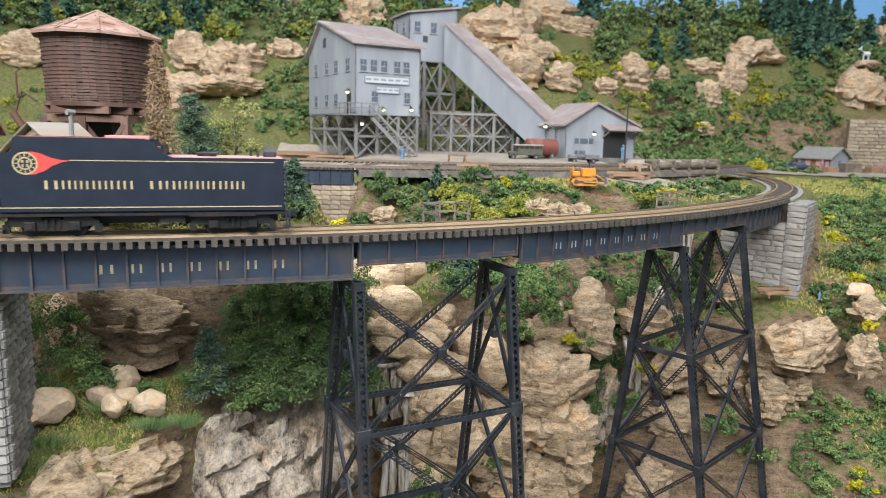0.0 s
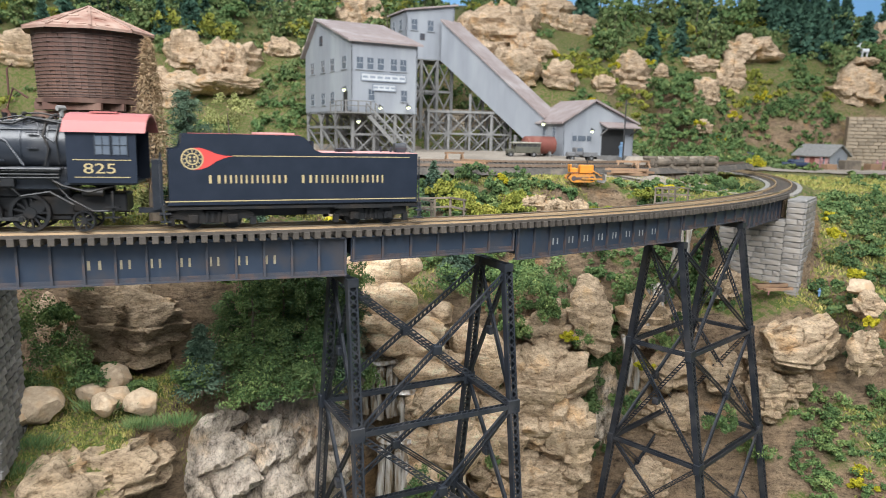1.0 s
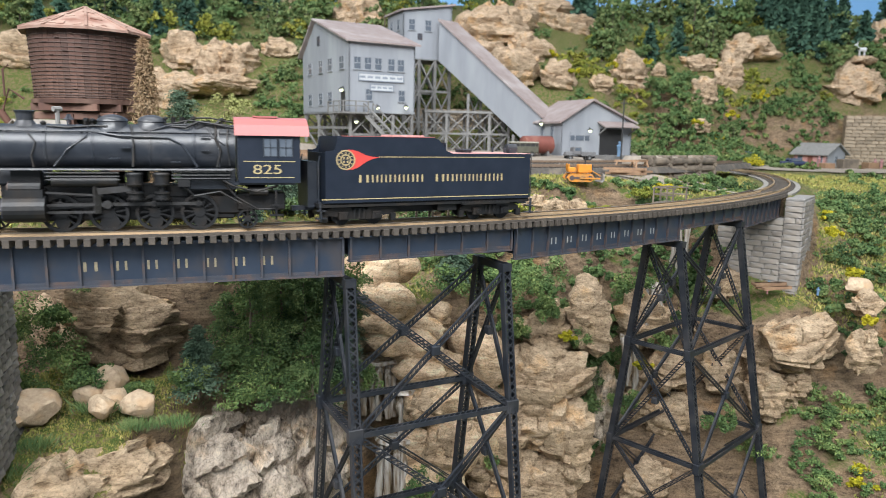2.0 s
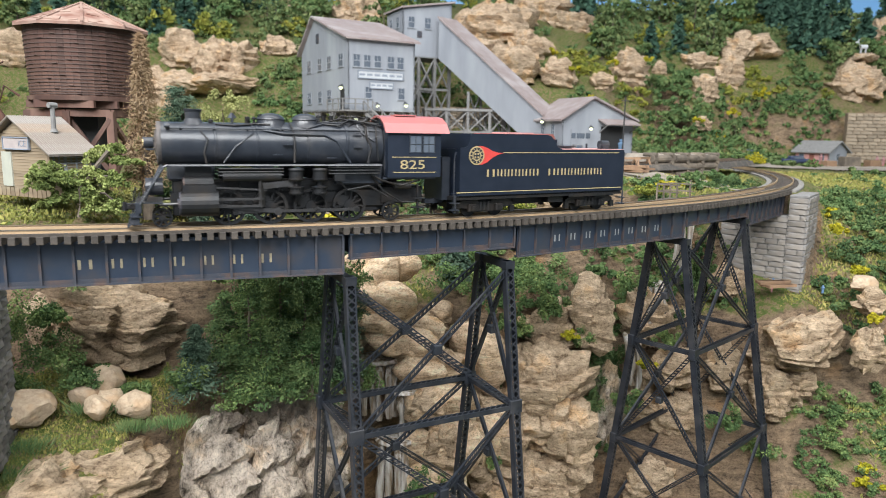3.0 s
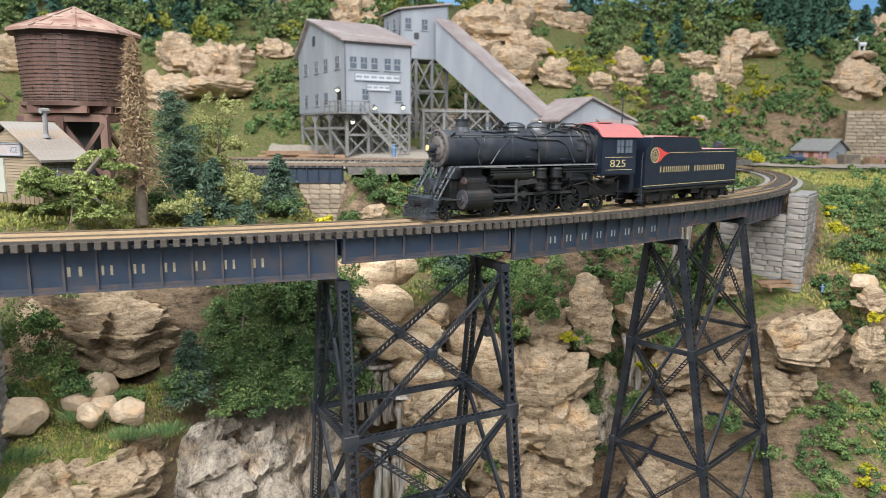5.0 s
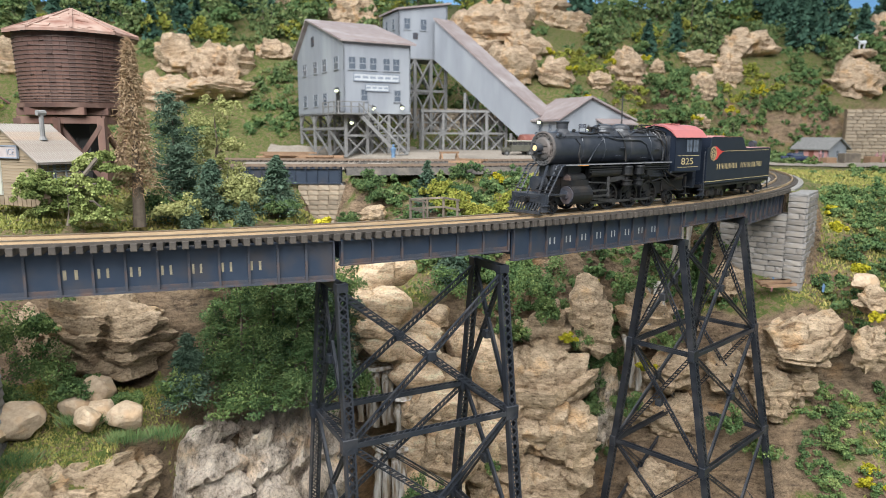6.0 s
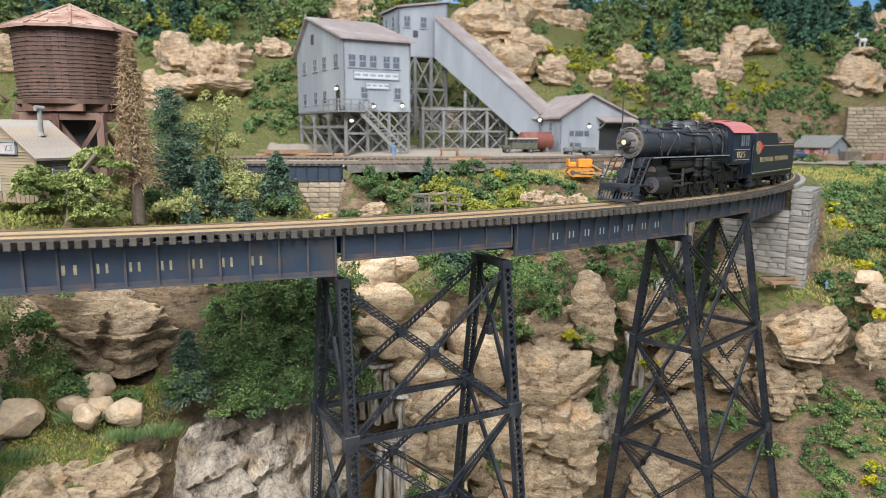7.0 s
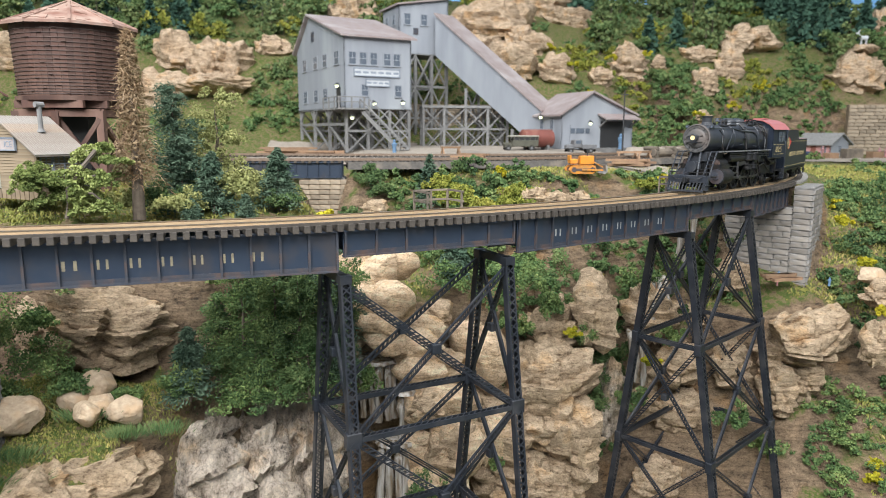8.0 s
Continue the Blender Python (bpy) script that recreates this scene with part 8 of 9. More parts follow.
# the dark thicket behind the long girder
rng = np.random.default_rng(7)
thick = [(rng.uniform(-15.6, -7.2), rng.uniform(44, 48), rng.uniform(-12.0, -2.2), rng.uniform(0.7, 1.7), 1.1) for _ in range(66)]
bushes("thicket", "dense dark green thicket below the girder", thick[:34], F_THICK, 1900, 0.13, 7)
bushes("thicket", "blue-green bushes in the thicket", thick[34:48], F_SPRUCE, 1900, 0.13, 71)
bushes("thicket", "bright green bushes in the thicket", thick[48:], F_BUSH, 1800, 0.13, 72)
bushes("thicket", "olive green shrubs in the thicket", [(-12.2, 42.4, -5.8, 1.8, 1.5), (-11.4, 42.0, -8.6, 1.6, 1.4), (-9.4, 43.0, -6.2, 1.5, 1.6), (-13.6, 41.8, -3.6, 1.4, 1.0), (-10.4, 43, -3.2, 1.4, 0.9), (-9.0, 43.4, -9.4, 1.3, 1.2), (-12.6, 42.2, -10.8, 1.5, 1.1), (-14.4, 41.8, -9.6, 1.4, 1.2), (-10.6, 43.0, -11.4, 1.4, 0.9)], F_DARK, 3200, 0.11, 8)
bushes("ledge_vines", "green creepers over the ledge wall", [(-24.4, 39.6, -4.4, 1.8, 1.0), (-26, 38.8, -7.2, 2.0, 1.4), (-23.8, 38.6, -8.8, 1.8, 1.1), (-22.4, 38.8, -10.2, 1.5, 0.8), (-24.0, 38.8, -6.4, 1.2, 0.8), (-19.6, 39.6, -11.0, 1.0, 0.6), (-27.5, 37.5, -9.8, 1.7, 1.0), (-25.6, 37.6, -10.4, 1.5, 0.8), (-16.6, 40.4, -10.8, 1.2, 1.4), (-13.2, 41.4, -12.2, 2.0, 0.6), (-10.8, 43.4, -12.4, 1.8, 0.6), (-22.8, 40.6, -2.6, 1.2, 0.6)], F_THICK, 3000, 0.12, 9)
# slope on the outside of the curve
right = strewn(33.5, 62, 60, 84, 250, 1.2, 2.6, 10, 0.0, 0.7, lambda x, y, z: off_track(x, y, 0, 4.4) and x > 33.2 + max(0, (66.5 - y)) * 0.7 and not (y < 62 and x < 40))
bushes("slope_bushes", "dense green bushes beside the stone abutment", right[::2], F_DARK, 620, 0.205, 10)
bushes("slope_bushes", "green bushes on the slope beside the abutment", right[1::2], F_BUSH, 620, 0.205, 11)
low = strewn(32, 54, 45, 60, 185, 1.0, 2.2, 12, -0.2, 0.6)
bushes("lower_slope_bushes", "green ground cover on the lower slope", low, F_THICK, 720, 0.18, 12)
bushes("lower_slope_bushes", "bright green ground cover on the lower slope", strewn(32, 52, 47, 57, 34, 0.7, 1.6, 13, 0.1, 0.5), F_BUSH, 919, 0.192, 13)
bushes("roadside_bushes", "pale green grassy bushes inside the curve", strewn(26, 47, 72, 100, 60, 0.8, 1.8, 14, 0.0, 0.6, lambda x, y, z: math.hypot(x - CX, y - CY) < RAD - 3.4 and y < 70 + 1.25 * (x - 22)), F_BUSH, 500, 0.34, 14)
bushes("roadside_bushes", "green bushes outside the curve", strewn(46, 110, 84, 128, 110, 1.0, 2.6, 15, -0.3, 0.5, lambda x, y, z: off_track(x, y, 0, 5) and y < 112), F_BUSH, 420, 0.42, 15)


def turf(name, label, x0, x1, y0, y1, n, length, seed, mat, keep=None):
    rng = np.random.default_rng(seed)
    xs, ys = rng.uniform(x0, x1, n), rng.uniform(y0, y1, n)
    ok = np.array([keep is None or keep(x, y) for x, y in zip(xs, ys)])
    xs, ys = xs[ok], ys[ok]
    zs = rough_height(xs, ys)
    slope = np.abs(height(xs, ys + 0.5) - height(xs, ys - 0.5))
    ok = slope < 1.0
    pts = np.stack([xs[ok], ys[ok], zs[ok] + length * 0.3], 1)
    up = np.tile([0.0, 0.0, 1.0], (len(pts), 1)) + rng.normal(size=(len(pts), 3)) * 0.4
    ob = leaf_mesh(name, pts, length * (0.5 + rng.random(len(pts))), mat, seed=seed, long=1.0, dirs=up, narrow=0.35)
    return tagged(ob, label, "grass", kind="stuff")


turf("turf", "short mixed green turf on the ledge", -30, -9, 29, 46, 44000, 0.2, 20, F_GRASS)
turf("turf", "short pale turf along the yard bank", -6, 48, 58, 84, 26000, 0.35, 21, F_GRASS, lambda x, y: off_track(x, y, 0, 2.6))
turf("turf", "short turf on the far bank", 30, 75, 44, 110, 26000, 0.4, 22, F_GRASS, lambda x, y: off_track(x, y, 0, 3.0))
turf("turf", "short turf behind the bridge", -44, -6, 42, 66, 16000, 0.35, 23, F_GRASS)


def grass_tuft(x, y, z, r, h, n, seed):
    rng = np.random.default_rng(seed)
    pts = np.stack([x + rng.normal(size=n) * r, y + rng.normal(size=n) * r * 0.6, z + h * 0.4 * rng.random(n) + 0.1], 1)
    up = np.stack([(pts[:, 0] - x) * 0.5, (pts[:, 1] - y) * 0.5, np.full(n, 1.0)], 1)
    ob = leaf_mesh("grass_tuft", pts, np.full(n, h), F_BUSH, seed=seed, long=1.0, dirs=up, narrow=0.07)
    tagged(ob, "tall fresh green grass tuft on the ledge", "grass tuft", "grass tufts")


for k, (x, y, z, r, h) in enumerate(((-21.2, 37.6, -11.4, 0.9, 1.2), (-23.6, 35.0, -12.6, 1.0, 1.0), (-24.6, 33.6, -13.4, 1.4, 1.2), (-18.6, 36.8, -12.2, 0.8, 0.9), (-16.6, 37.4, -12.2, 0.9, 0.8))):
    grass_tuft(x, y, z, r * 0.8, h * 0.6, 500, 30 + k)


# ---- hillside ----
def patchy(x, y, s=0.035):
    return noise.noise(Vector((x * s, y * s, 3.0)))


hill = strewn(-95, 185, 126, 222, 760, 1.6, 4.0, 40, -0.2, 0.75) + strewn(-60, 120, 125, 165, 760, 1.2, 2.8, 45, 0.1, 0.8)
hill += strewn(42, 128, 148, 192, 240, 1.4, 3.2, 46, -0.1, 0.8)
OUT = [o for o in bpy.data.objects if o.name.startswith("outcrop")]
spots = [(o.matrix_world.translation.x / CM, o.matrix_world.translation.y / CM, o.dimensions.x / CM * 0.55) for o in OUT]


def clear(x, y):
    for u, v, r in spots:
        if abs(x - u) < r * 0.85 and -r * 1.1 < y - v < 1:
            return False
    return not (-28 < x < 8 and y < 140) and not (66 < x < 106 and y < 153)


hill = [h for h in hill if clear(h[0], h[1])]
bushes("hillside_scrub", "green scrub covering the hillside", [h for h in hill if patchy(h[0], h[1]) > 0.12], F_FOREST, 150, 0.5, 41)
bushes("hillside_scrub", "olive scrub covering the hillside", [h for h in hill if -0.22 < patchy(h[0], h[1]) <= 0.12], F_BUSH, 150, 0.5, 42)
bushes("hillside_scrub", "dry yellow-green scrub covering the hillside", [h for h in hill if -0.6 < patchy(h[0], h[1]) <= -0.22], F_LIME, 150, 0.5, 43)
bank = [h for h in strewn(32, 70, 127, 150, 150, 1.3, 2.7, 47, 0.1, 0.8) + strewn(-60, -26, 127, 146, 90, 1.3, 2.6, 48, 0.1, 0.8) + strewn(58, 88, 148, 156, 70, 1.3, 2.8, 53, 0.1, 0.8) if not any(abs(h[0] - u) < r * 0.8 and abs(h[1] - v) < r for u, v, r in spots)]
bushes("hillside_scrub", "dense green scrub at the foot of the hillside", bank[::2], F_BUSH, 160, 0.45, 49)
bushes("hillside_scrub", "dark green scrub at the foot of the hillside", bank[1::2], F_THICK, 160, 0.45, 50)
bushes("hillside_flowers", "yellow flowering scrub on the hillside", [(53, 141, 8, 1.6, 0.7), (62, 146, 10, 1.8, 0.7), (30, 140, 12, 1.2, 0.8), (37, 150, 20, 1.3, 0.7), (45, 152, 21, 1.1, 0.8), (58, 142, 5, 1.5, 0.6), (28, 145, 18, 1.4, 0.9), (24, 150, 22, 1.3, 0.9), (-28, 135, 7, 1.2, 0.8), (70, 150, 14, 1.8, 0.7), (84, 156, 12, 1.1, 0.7)], F_YELLOW, 220, 0.5, 44)


# ---- trees ----
def trunk(parent, h, r, seed, limbs=8, mat=None, bend=0.04, z_lo=0.3):
    rnd = random.Random(seed)
    bm = bmesh.new()
    pts = [Vector((rnd.uniform(-1, 1) * bend * h * k / 6, rnd.uniform(-1, 1) * bend * h * k / 6, h * k / 6)) for k in range(7)]
    for k in range(6):
        rod(bm, pts[k], pts[k + 1], r * (1 - k / 6.5), r * (1 - (k + 1) / 6.5), 8)
    for k in range(limbs):
        u = z_lo + (0.95 - z_lo) * k / limbs
        i = min(5, int(u * 6))
        p = pts[i].lerp(pts[i + 1], u * 6 - i)
        a = rnd.uniform(0, 6.28)
        ln = h * 0.28 * (1.1 - u)
        rod(bm, p, p + Vector((math.cos(a) * ln, math.sin(a) * ln, ln * 0.35)), r * 0.3 * (1.1 - u), r * 0.08, 5)
    return part("trunk", bm, mat or M_TRUNK, parent)


def conifer(x, y, z, h, r, mat, seed, name="spruce_tree", label="", group="", needles=5200, size=0.3, droop=-0.25, bare=0.12, ragged=0.3, top=0.04, trunk_r=None, branches=0):
    t = thing(name, label, "tree", group, place(x, y, z, seed * 40 % 360))
    trunk(t, h * 0.98, trunk_r or h * 0.022, seed, 10)
    rng = np.random.default_rng(seed)
    m = branches or int(90 + h * 6)
    u = bare + (1 - bare) * rng.random(m) ** 0.9
    a = rng.uniform(0, 6.2832, m)
    ln = r * ((1 - u) ** 0.75 + top) * (1 - ragged + 2 * ragged * rng.random(m)) 
    k = rng.integers(0, m, needles)
    s = rng.random(needles) ** 0.6
    spread = 0.15 * ln[k] + 0.1
    px = np.cos(a[k]) * ln[k] * s + rng.normal(size=needles) * spread * 0.7
    py = np.sin(a[k]) * ln[k] * s + rng.normal(size=needles) * spread * 0.7
    pz = u[k] * h + droop * ln[k] * s + rng.normal(size=needles) * spread * 0.45
    d = np.stack([np.cos(a[k]), np.sin(a[k]), np.full(needles, droop)], 1) + rng.normal(size=(needles, 3)) * 0.5
    leaf_mesh("crown", np.stack([px, py, pz], 1), size * (0.6 + 0.8 * rng.random(needles)), mat, t, seed=seed, long=1.5, dirs=d, narrow=0.5 if size < 0.35 else 1.0)
    return t


def broadleaf(x, y, z, h, r, mat, seed, name="broadleaf_tree", label="", group="", leaves=2400, size=0.5, low=0.35, clumps=16):
    t = thing(name, label, "tree", group, place(x, y, z))
    trunk(t, h * 0.85, h * 0.03, seed, 9)
    rng = np.random.default_rng(seed)
    cs = []
    for k in range(clumps):
        u = low + (1 - low) * rng.random()
        w = r * math.sqrt(max(0.12, 1 - ((u - (low + 0.3)) / (1.05 - low)) ** 2)) * 0.75
        a = rng.uniform(0, 6.28)
        q = w * rng.random() ** 0.5
        s = r * rng.uniform(0.28, 0.5)
        cs.append((math.cos(a) * q, math.sin(a) * q, u * h - s * 0.4, s, s, s * 0.75))
    pts = tufts(cs, leaves // clumps, rng, 0.3)
    leaf_mesh("crown", pts, size * (0.6 + 0.8 * rng.random(len(pts))), mat, t, seed=seed)
    return t


# trees behind the long girder
def dead_conifer():
    x, y, z, h = -20.9, 46.4, -1.4, 12.2
    t = thing("dead_conifer", "tall dead brown conifer with bare twigs", "tree", "", place(x, y, z))
    part("trunk", rod(rod(bmesh.new(), (0, 0, 0), (0.05, 0, 3.4), 0.42, 0.34, 12), (0.05, 0, 3.4), (0.0, 0, h * 0.98), 0.3, 0.06, 10), M_TRUNK, t)
    rng = np.random.default_rng(3)
    n = 3600
    u = 0.22 + 0.78 * rng.random(n)
    a = rng.uniform(0, 6.2832, n)
    ln = (2.3 * (1 - u) ** 0.8 + 0.3) * (0.3 + 0.8 * rng.random(n))
    s = 0.25 + 0.75 * rng.random(n)
    pts = np.stack([np.cos(a) * ln * s, np.sin(a) * ln * s, u * h - 0.45 * ln * s], 1)
    d = np.stack([np.cos(a), np.sin(a), -0.5 + 0.25 * rng.normal(size=n)], 1)
    leaf_mesh("dry_foliage", pts, 0.75 * (0.4 + rng.random(n)), F_DEAD, t, "dry brown twigs", 3, 1.0, d + rng.normal(size=(n, 3)) * 0.7, 0.045)
    n = 3800
    u = 0.25 + 0.7 * rng.random(n)
    a = rng.uniform(0, 6.2832, n)
    ln = (1.5 * (1 - u) ** 0.9 + 0.3) * rng.random(n) ** 0.5
    leaf_mesh("crown", np.stack([np.cos(a) * ln, np.sin(a) * ln, u * h - 0.3 * ln], 1), 0.13 * (0.6 + rng.random(n)), F_DRY, t, "sparse grey-green needles", 4)


F_DRY = foliage("dry_grey_needles", [(0.11, 0.085, 0.045), (0.20, 0.14, 0.08), (0.28, 0.2, 0.12), (0.34, 0.26, 0.17)])
dead_conifer()
conifer(-20.3, 52, -1.2, 8.8, 1.5, F_SPRUCE, 11, "spruce_tree", "narrow blue-green spruce behind the track", "spruces by the track", 16000, 0.14, -0.1, 0.05, 0.45, 0.55)
conifer(-19.4, 50.5, -1.4, 5.5, 1.7, F_SPRUCE, 12, "spruce_tree", "leaning grey-green spruce behind the track", "spruces by the track", 6500, 0.19, -0.15, 0.05, 0.4, 0.2)
broadleaf(-18.4, 56, -1.2, 8.9, 2.5, F_PALE, 13, "pale_tree", "light yellow-green airy tree behind the track", "", 11000, 0.13, 0.15, 60)
conifer(-17.0, 49.8, -1.4, 4.3, 1.6, F_SPRUCE, 14, "spruce_tree", "small bright green spruce behind the track", "spruces by the track", 7500, 0.18)
conifer(-13.1, 53, -1.6, 4.7, 1.7, F_SPRUCE, 15, "spruce_tree", "small bright green spruce near the gorge edge", "spruces by the track", 7500, 0.18)
conifer(-14.6, 49.2, -1.8, 1.8, 0.7, F_SPRUCE, 16, "spruce_tree", "tiny green spruce near the track", "spruces by the track", 2600, 0.16)
conifer(-17.6, 46.8, -1.6, 1.5, 0.7, F_SPRUCE, 17, "spruce_tree", "tiny green spruce near the track", "spruces by the track", 2600, 0.16)
conifer(-16.2, 40.6, -11.8, 4.6, 1.5, F_SPRUCE, 18, "spruce_tree", "dark spruce beside the boulders", "spruces by the ledge", 7500, 0.18)
conifer(-8.0, 44.4, -12.0, 6.0, 1.4, F_SPRUCE, 19, "spruce_tree", "dark spruce at the gorge edge", "spruces by the ledge", 7500, 0.18)
for k, (x, y, h, r, mat) in enumerate(((-15.2, 43.0, 6.6, 1.5, F_DARK), (-13.4, 42.6, 8.6, 1.9, F_THICK), (-11.6, 43.0, 8.8, 2.0, F_THICK), (-10.0, 42.8, 8.2, 1.8, F_DARK), (-8.4, 44.0, 8.4, 1.6, F_SPRUCE), (-12.4, 41.8, 5.0, 1.5, F_THICK), (-9.3, 42.2, 4.6, 1.3, F_BUSH), (-7.4, 45.6, 7.6, 1.4, F_SPRUCE))):
    conifer(x, y, -12.2, h, r, mat, 80 + k, "spruce_tree", "dark dense spruce in the thicket below the girder", "thicket spruces", 5600, 0.14, -0.2, 0.04, 0.45, 0.25, None, 64)
conifer(0.6, 60.5, -9.0, 6.2, 1.5, F_SPRUCE, 20, "spruce_tree", "dim spruce in the ravine", "ravine trees", 4200, 0.28)
conifer(-1.6, 67.5, -3.0, 5.2, 1.3, F_SPRUCE, 21, "spruce_tree", "slender green sapling on the yard bank", "ravine trees", 4200, 0.26)
shrub = [(-24.6 + rng.uniform(-2.6, 2.6), 44.2 + rng.uniform(-1.0, 1.6), rng.uniform(-0.8, 1.9), rng.uniform(0.7, 1.2), 0.8) for _ in range(26)]
F_SHRUB = foliage("bright_shrub_leaves", [(0.07, 0.10, 0.032), (0.145, 0.19, 0.06), (0.26, 0.30, 0.10), (0.40, 0.42, 0.17)])
S = thing("leafy_shrub", "large bright green leafy shrub before the hut", "shrub", "", place(0, 0, 0))
cs = [(x, y, z, r, r, r * k) for x, y, z, r, k in shrub] + [(-22.6, 44.6, 3.2, 0.9, 0.8, 0.8), (-23.0, 44.4, 2.6, 1.2, 1.0, 0.8), (-21.4, 44.6, 2.4, 1.2, 1.0, 0.6)]
pts = tufts(cs, 1350, rng)
leaf_mesh("leaves", pts, 0.13 * (0.6 + 0.8 * rng.random(len(pts))), F_SHRUB, S, seed=50)
bm = bmesh.new()
tube(bm, [(-24.4, 44.0, -1.0), (-24.0, 43.6, 0.8), (-23.0, 43.6, 2.2), (-22.4, 44.2, 3.2)], 0.14)
tube(bm, [(-24.0, 43.6, 0.6), (-22.4, 43.4, 0.6), (-21.6, 43.6, -0.2)], 0.07)
tube(bm, [(-23.6, 43.6, 1.4), (-22.2, 43.5, 1.7)], 0.06)
part("branch", bm, M_LOG, S, "bare pale branch")
bushes("track_shrubs", "mixed green shrubs behind the track", [(-18.6, 47.4, -0.6, 1.6, 0.9), (-15.6, 50.6, 0.2, 1.8, 0.9), (-16.4, 54, 0.4, 2.0, 0.9), (-14.2, 55, 0.0, 1.8, 0.8), (-12.8, 55.5, -0.9, 1.2, 0.9), (-21.8, 47.8, -0.4, 1.3, 1.0)], F_PALE, 2800, 0.14, 51)
bushes("track_shrubs", "dark shrubs behind the track", [(-7.4, 68.2, 0.0, 1.6, 0.9), (-6.4, 67.6, -1.4, 1.7, 0.9), (-20.0, 48.4, -0.4, 1.5, 1.2), (-17.6, 51.6, 0, 1.6, 1.0), (-12.8, 52.6, -1.0, 1.4, 0.7), (-9.2, 66.5, -3.6, 1.3, 0.9)], F_DARK, 2800, 0.14, 52)

# wooded skyline: build a few, then copy
rng = np.random.default_rng(60)
OAKS = [broadleaf(-70, 205, 38, 13, 6.0, F_FOREST, 61, "hill_tree", "rounded green hillside tree in the woods", "hillside trees", 640, 1.0, 0.2), broadleaf(-50, 208, 38, 11, 5.5, F_BUSH, 62, "hill_tree", "olive green hillside tree in the woods", "hillside trees", 620, 1.0, 0.2), broadleaf(-30, 204, 38, 9, 5.0, F_LIME, 63, "hill_tree", "yellow-green hillside tree in the woods", "hillside trees", 600, 0.95, 0.2)]
PINES = [conifer(95, 205, 38, 15, 3.4, F_PINE, 64, "hill_conifer", "dark blue-green hillside conifer", "hillside conifers", 680, 1.2), conifer(105, 208, 38, 12, 3.0, F_PINE, 65, "hill_conifer", "dark hillside conifer among the woods", "hillside conifers", 640, 1.2)]
for k in range(430):
    x, y = rng.uniform(-150, 175), 150 + 68 * rng.random() ** 0.85
    u = x / y
    if not clear(x, y) or (y < 158 and rng.random() < 0.6) or (-0.12 < u < 0.22 and y < 185 and rng.random() < 0.85) or (u > 0.22 and y < 163):
        continue
    pine = rng.random() < (0.9 if u > 0.47 else 0.3 if u < -0.35 else 0.12) and not (u > 0.47 and y < 172)
    src = PINES[k % 2] if pine else OAKS[(0, 0, 1, 1, 2)[k % 5]]
    z = float(height(x, y)) - 1.0
    s = rng.uniform(0.55, 0.95) if pine else rng.uniform(0.5, 0.85)
    o = copy_thing(src, place(x, y, z, rng.uniform(0, 360)))
    o.scale = (s, s, s * rng.uniform(0.85, 1.15))
for k in range(44):
    x, y = rng.uniform(-60, 150), rng.uniform(136, 165)
    z = float(height(x, y)) - 1.0
    if not clear(x, y):
        continue
    o = copy_thing(OAKS[k % 3], place(x, y, z, rng.uniform(0, 360)))
    s = rng.uniform(0.28, 0.5)
    o.scale = (s, s, s)


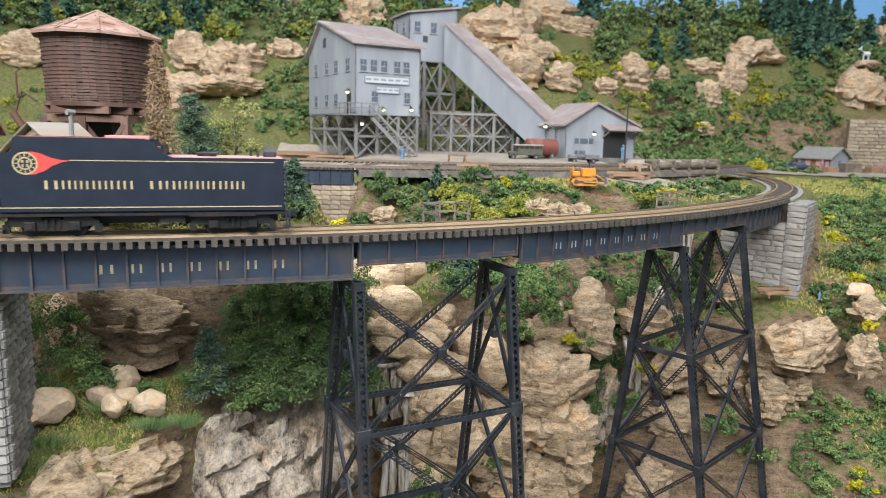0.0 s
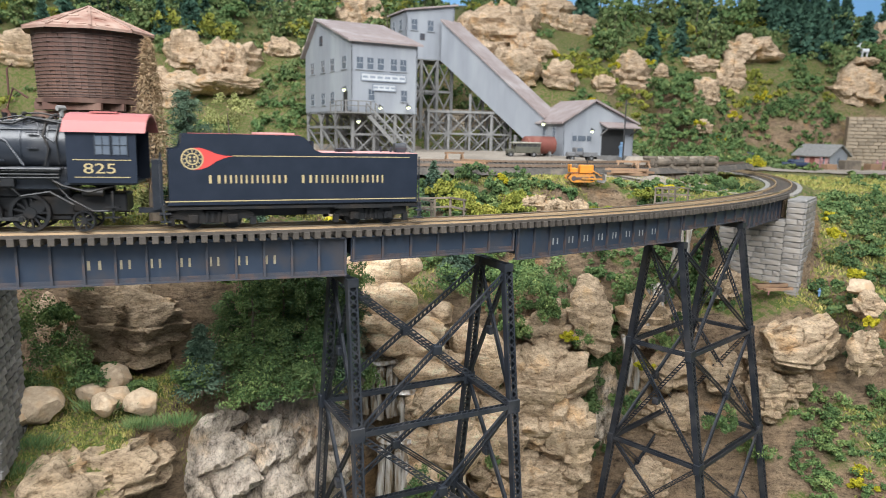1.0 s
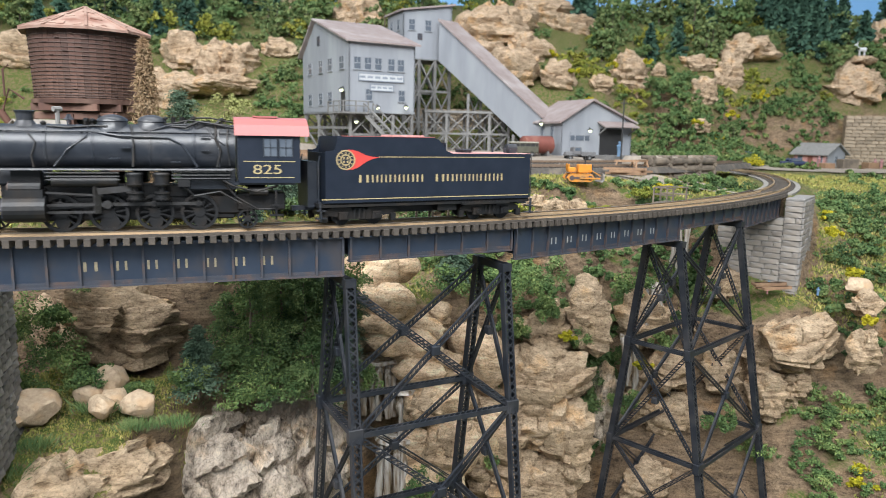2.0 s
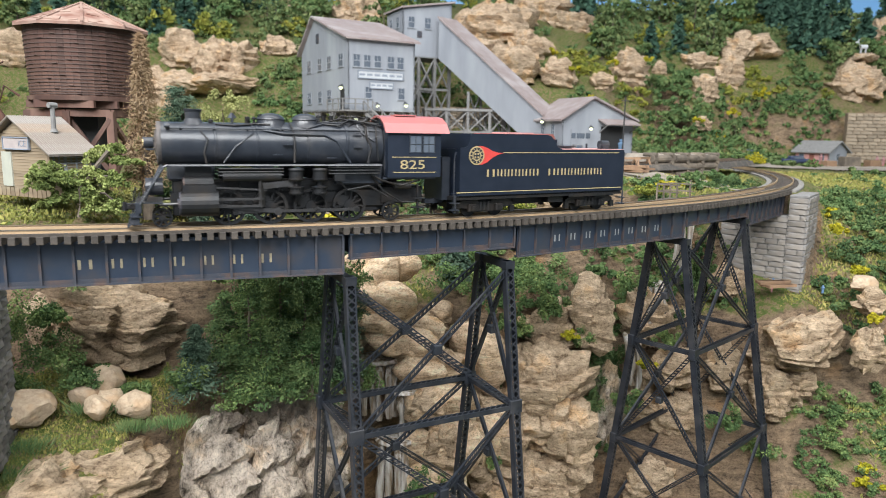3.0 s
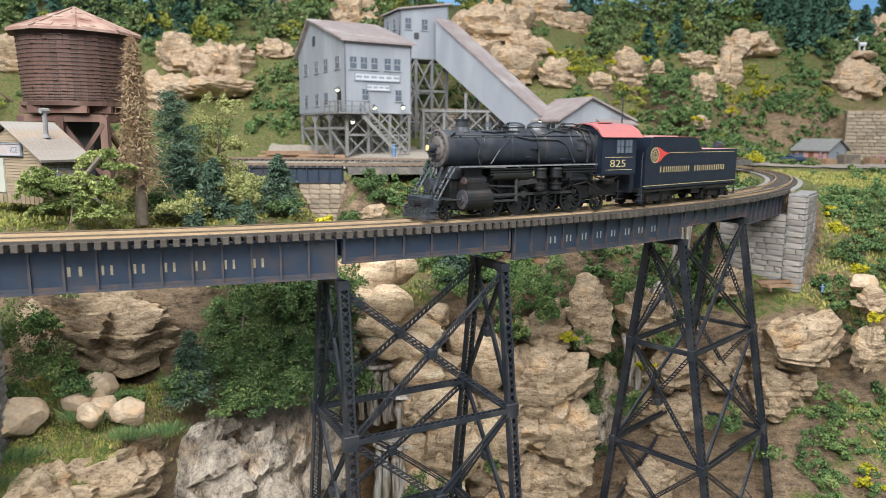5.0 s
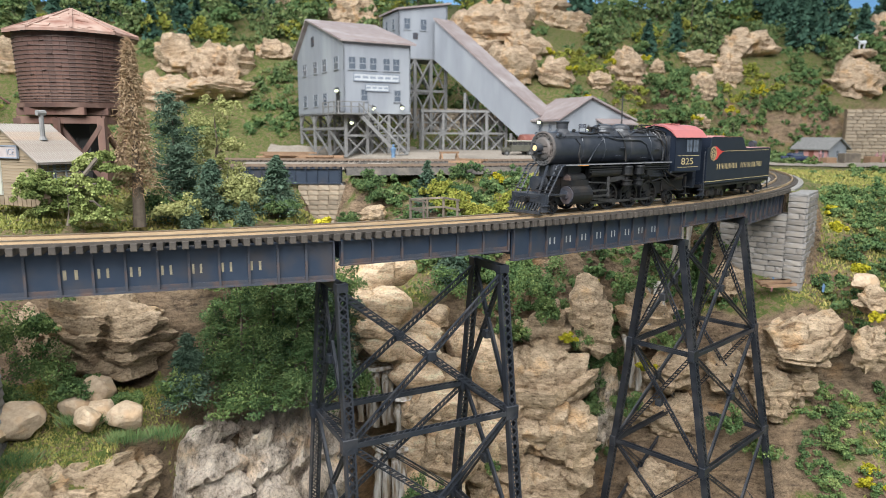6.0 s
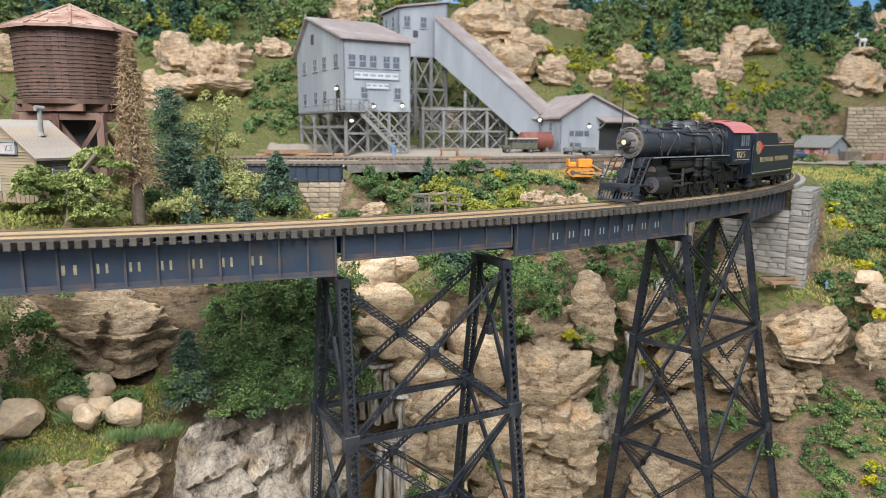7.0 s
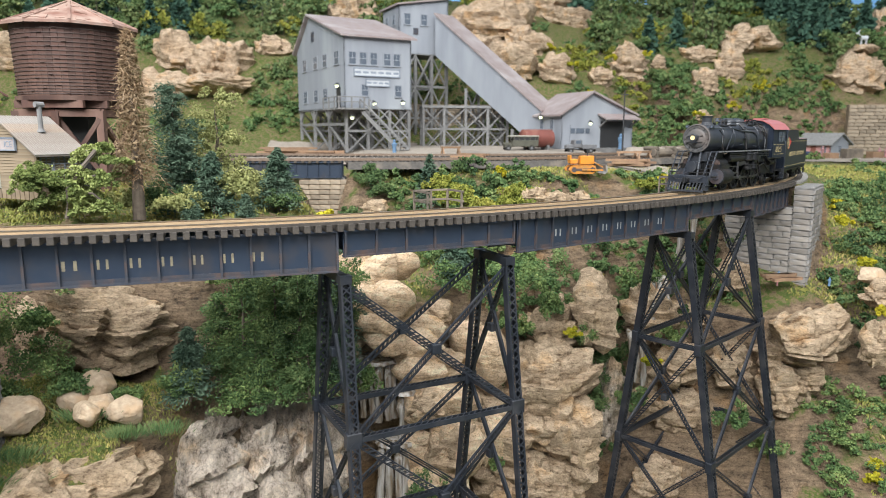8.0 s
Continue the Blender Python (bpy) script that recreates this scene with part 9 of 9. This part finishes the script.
# ---- cast water in the falls ----
def water_material():
    mat = bpy.data.materials.new("cast_resin_water")
    mat.use_nodes = True
    nt = mat.node_tree
    b = nt.nodes["Principled BSDF"]
    b.inputs["Roughness"].default_value = 0.12
    b.inputs["Transmission Weight"].default_value = 0.25
    coord = nt.nodes.new("ShaderNodeTexCoord")
    mp = nt.nodes.new("ShaderNodeMapping")
    mp.inputs["Scale"].default_value = (6, 6, 0.7)
    nt.links.new(coord.outputs["Object"], mp.inputs["Vector"])
    n = nt.nodes.new("ShaderNodeTexNoise")
    n.inputs["Scale"].default_value, n.inputs["Detail"].default_value = 50, 6
    nt.links.new(mp.outputs["Vector"], n.inputs["Vector"])
    r = nt.nodes.new("ShaderNodeValToRGB")
    for e, (p, c) in zip(r.color_ramp.elements, ((0.38, (0.24, 0.18, 0.12)), (0.66, (0.60, 0.57, 0.53)))):
        e.position, e.color = p, (*c, 1)
    nt.links.new(n.outputs["Fac"], r.inputs["Fac"])
    nt.links.new(r.outputs["Color"], b.inputs["Base Color"])
    bp = nt.nodes.new("ShaderNodeBump")
    bp.inputs["Strength"].default_value, bp.inputs["Distance"].default_value = 0.7, 0.002
    nt.links.new(n.outputs["Fac"], bp.inputs["Height"])
    nt.links.new(bp.outputs["Normal"], b.inputs["Normal"])
    return mat


M_WATER = water_material()


def cascade(parent, x, y, z_top, z_bot, width, lean, seed):
    """A fall of separate rounded strands."""
    rnd = random.Random(seed)
    n = max(3, int(width / 0.55))
    for k in range(n):
        u = x - width / 2 + width * (k + 0.5) / n + rnd.uniform(-0.1, 0.1)
        zt, zb = z_top - rnd.uniform(0, 0.6), z_bot + rnd.uniform(0, 0.8)
        pts = [Vector((u, y + 0.9, zt + 0.15)), Vector((u, y + 0.3, zt)), Vector((u + rnd.uniform(-0.1, 0.1), y - lean * 0.4, zt - 0.5))]
        for j in range(1, 5):
            pts.append(Vector((u + rnd.uniform(-0.12, 0.12), y - lean * (0.5 + 0.5 * j / 4), zt - 0.5 + (zb - zt + 0.5) * j / 4)))
        bm = tube(bmesh.new(), pts, [rnd.uniform(0.2, 0.36) for _ in pts], 8)
        part("strand", bm, M_WATER, parent, smooth=True)


FALL = thing("waterfall", "white and amber cast resin waterfall between tan rocks", "waterfall", "waterfalls", place(0, 0, 0))
cascade(FALL, -5.6, 52.2, -13.6, -18.2, 3.0, 0.5, 1)
cascade(FALL, -3.4, 50.8, -15.4, -19.4, 1.6, 0.4, 2)
cascade(FALL, -4.4, 49.6, -19.0, -26.0, 2.4, 0.6, 3)
cascade(FALL, -2.0, 50.0, -20.6, -26.5, 1.4, 0.4, 4)
for x, y, z, r in ((-5.8, 53.4, -13.4, 1.7), (-3.6, 51.6, -15.3, 1.3), (-4.2, 50.6, -18.9, 1.7)):
    part("pool", rod(bmesh.new(), (x, y, z - 0.12), (x, y, z + 0.12), r, r * 0.9, 20), M_WATER, FALL)
FALL2 = thing("waterfall", "thin white resin waterfall behind the far tower", "waterfall", "waterfalls", place(0, 0, 0))
cascade(FALL2, 22.6, 65.0, -2.6, -9.5, 1.8, 0.5, 5)
cascade(FALL2, 19.6, 62.4, -9.0, -13.2, 1.8, 0.6, 6)
cascade(FALL2, 17.0, 60.0, -13.4, -18.5, 1.6, 0.6, 7)

motions()
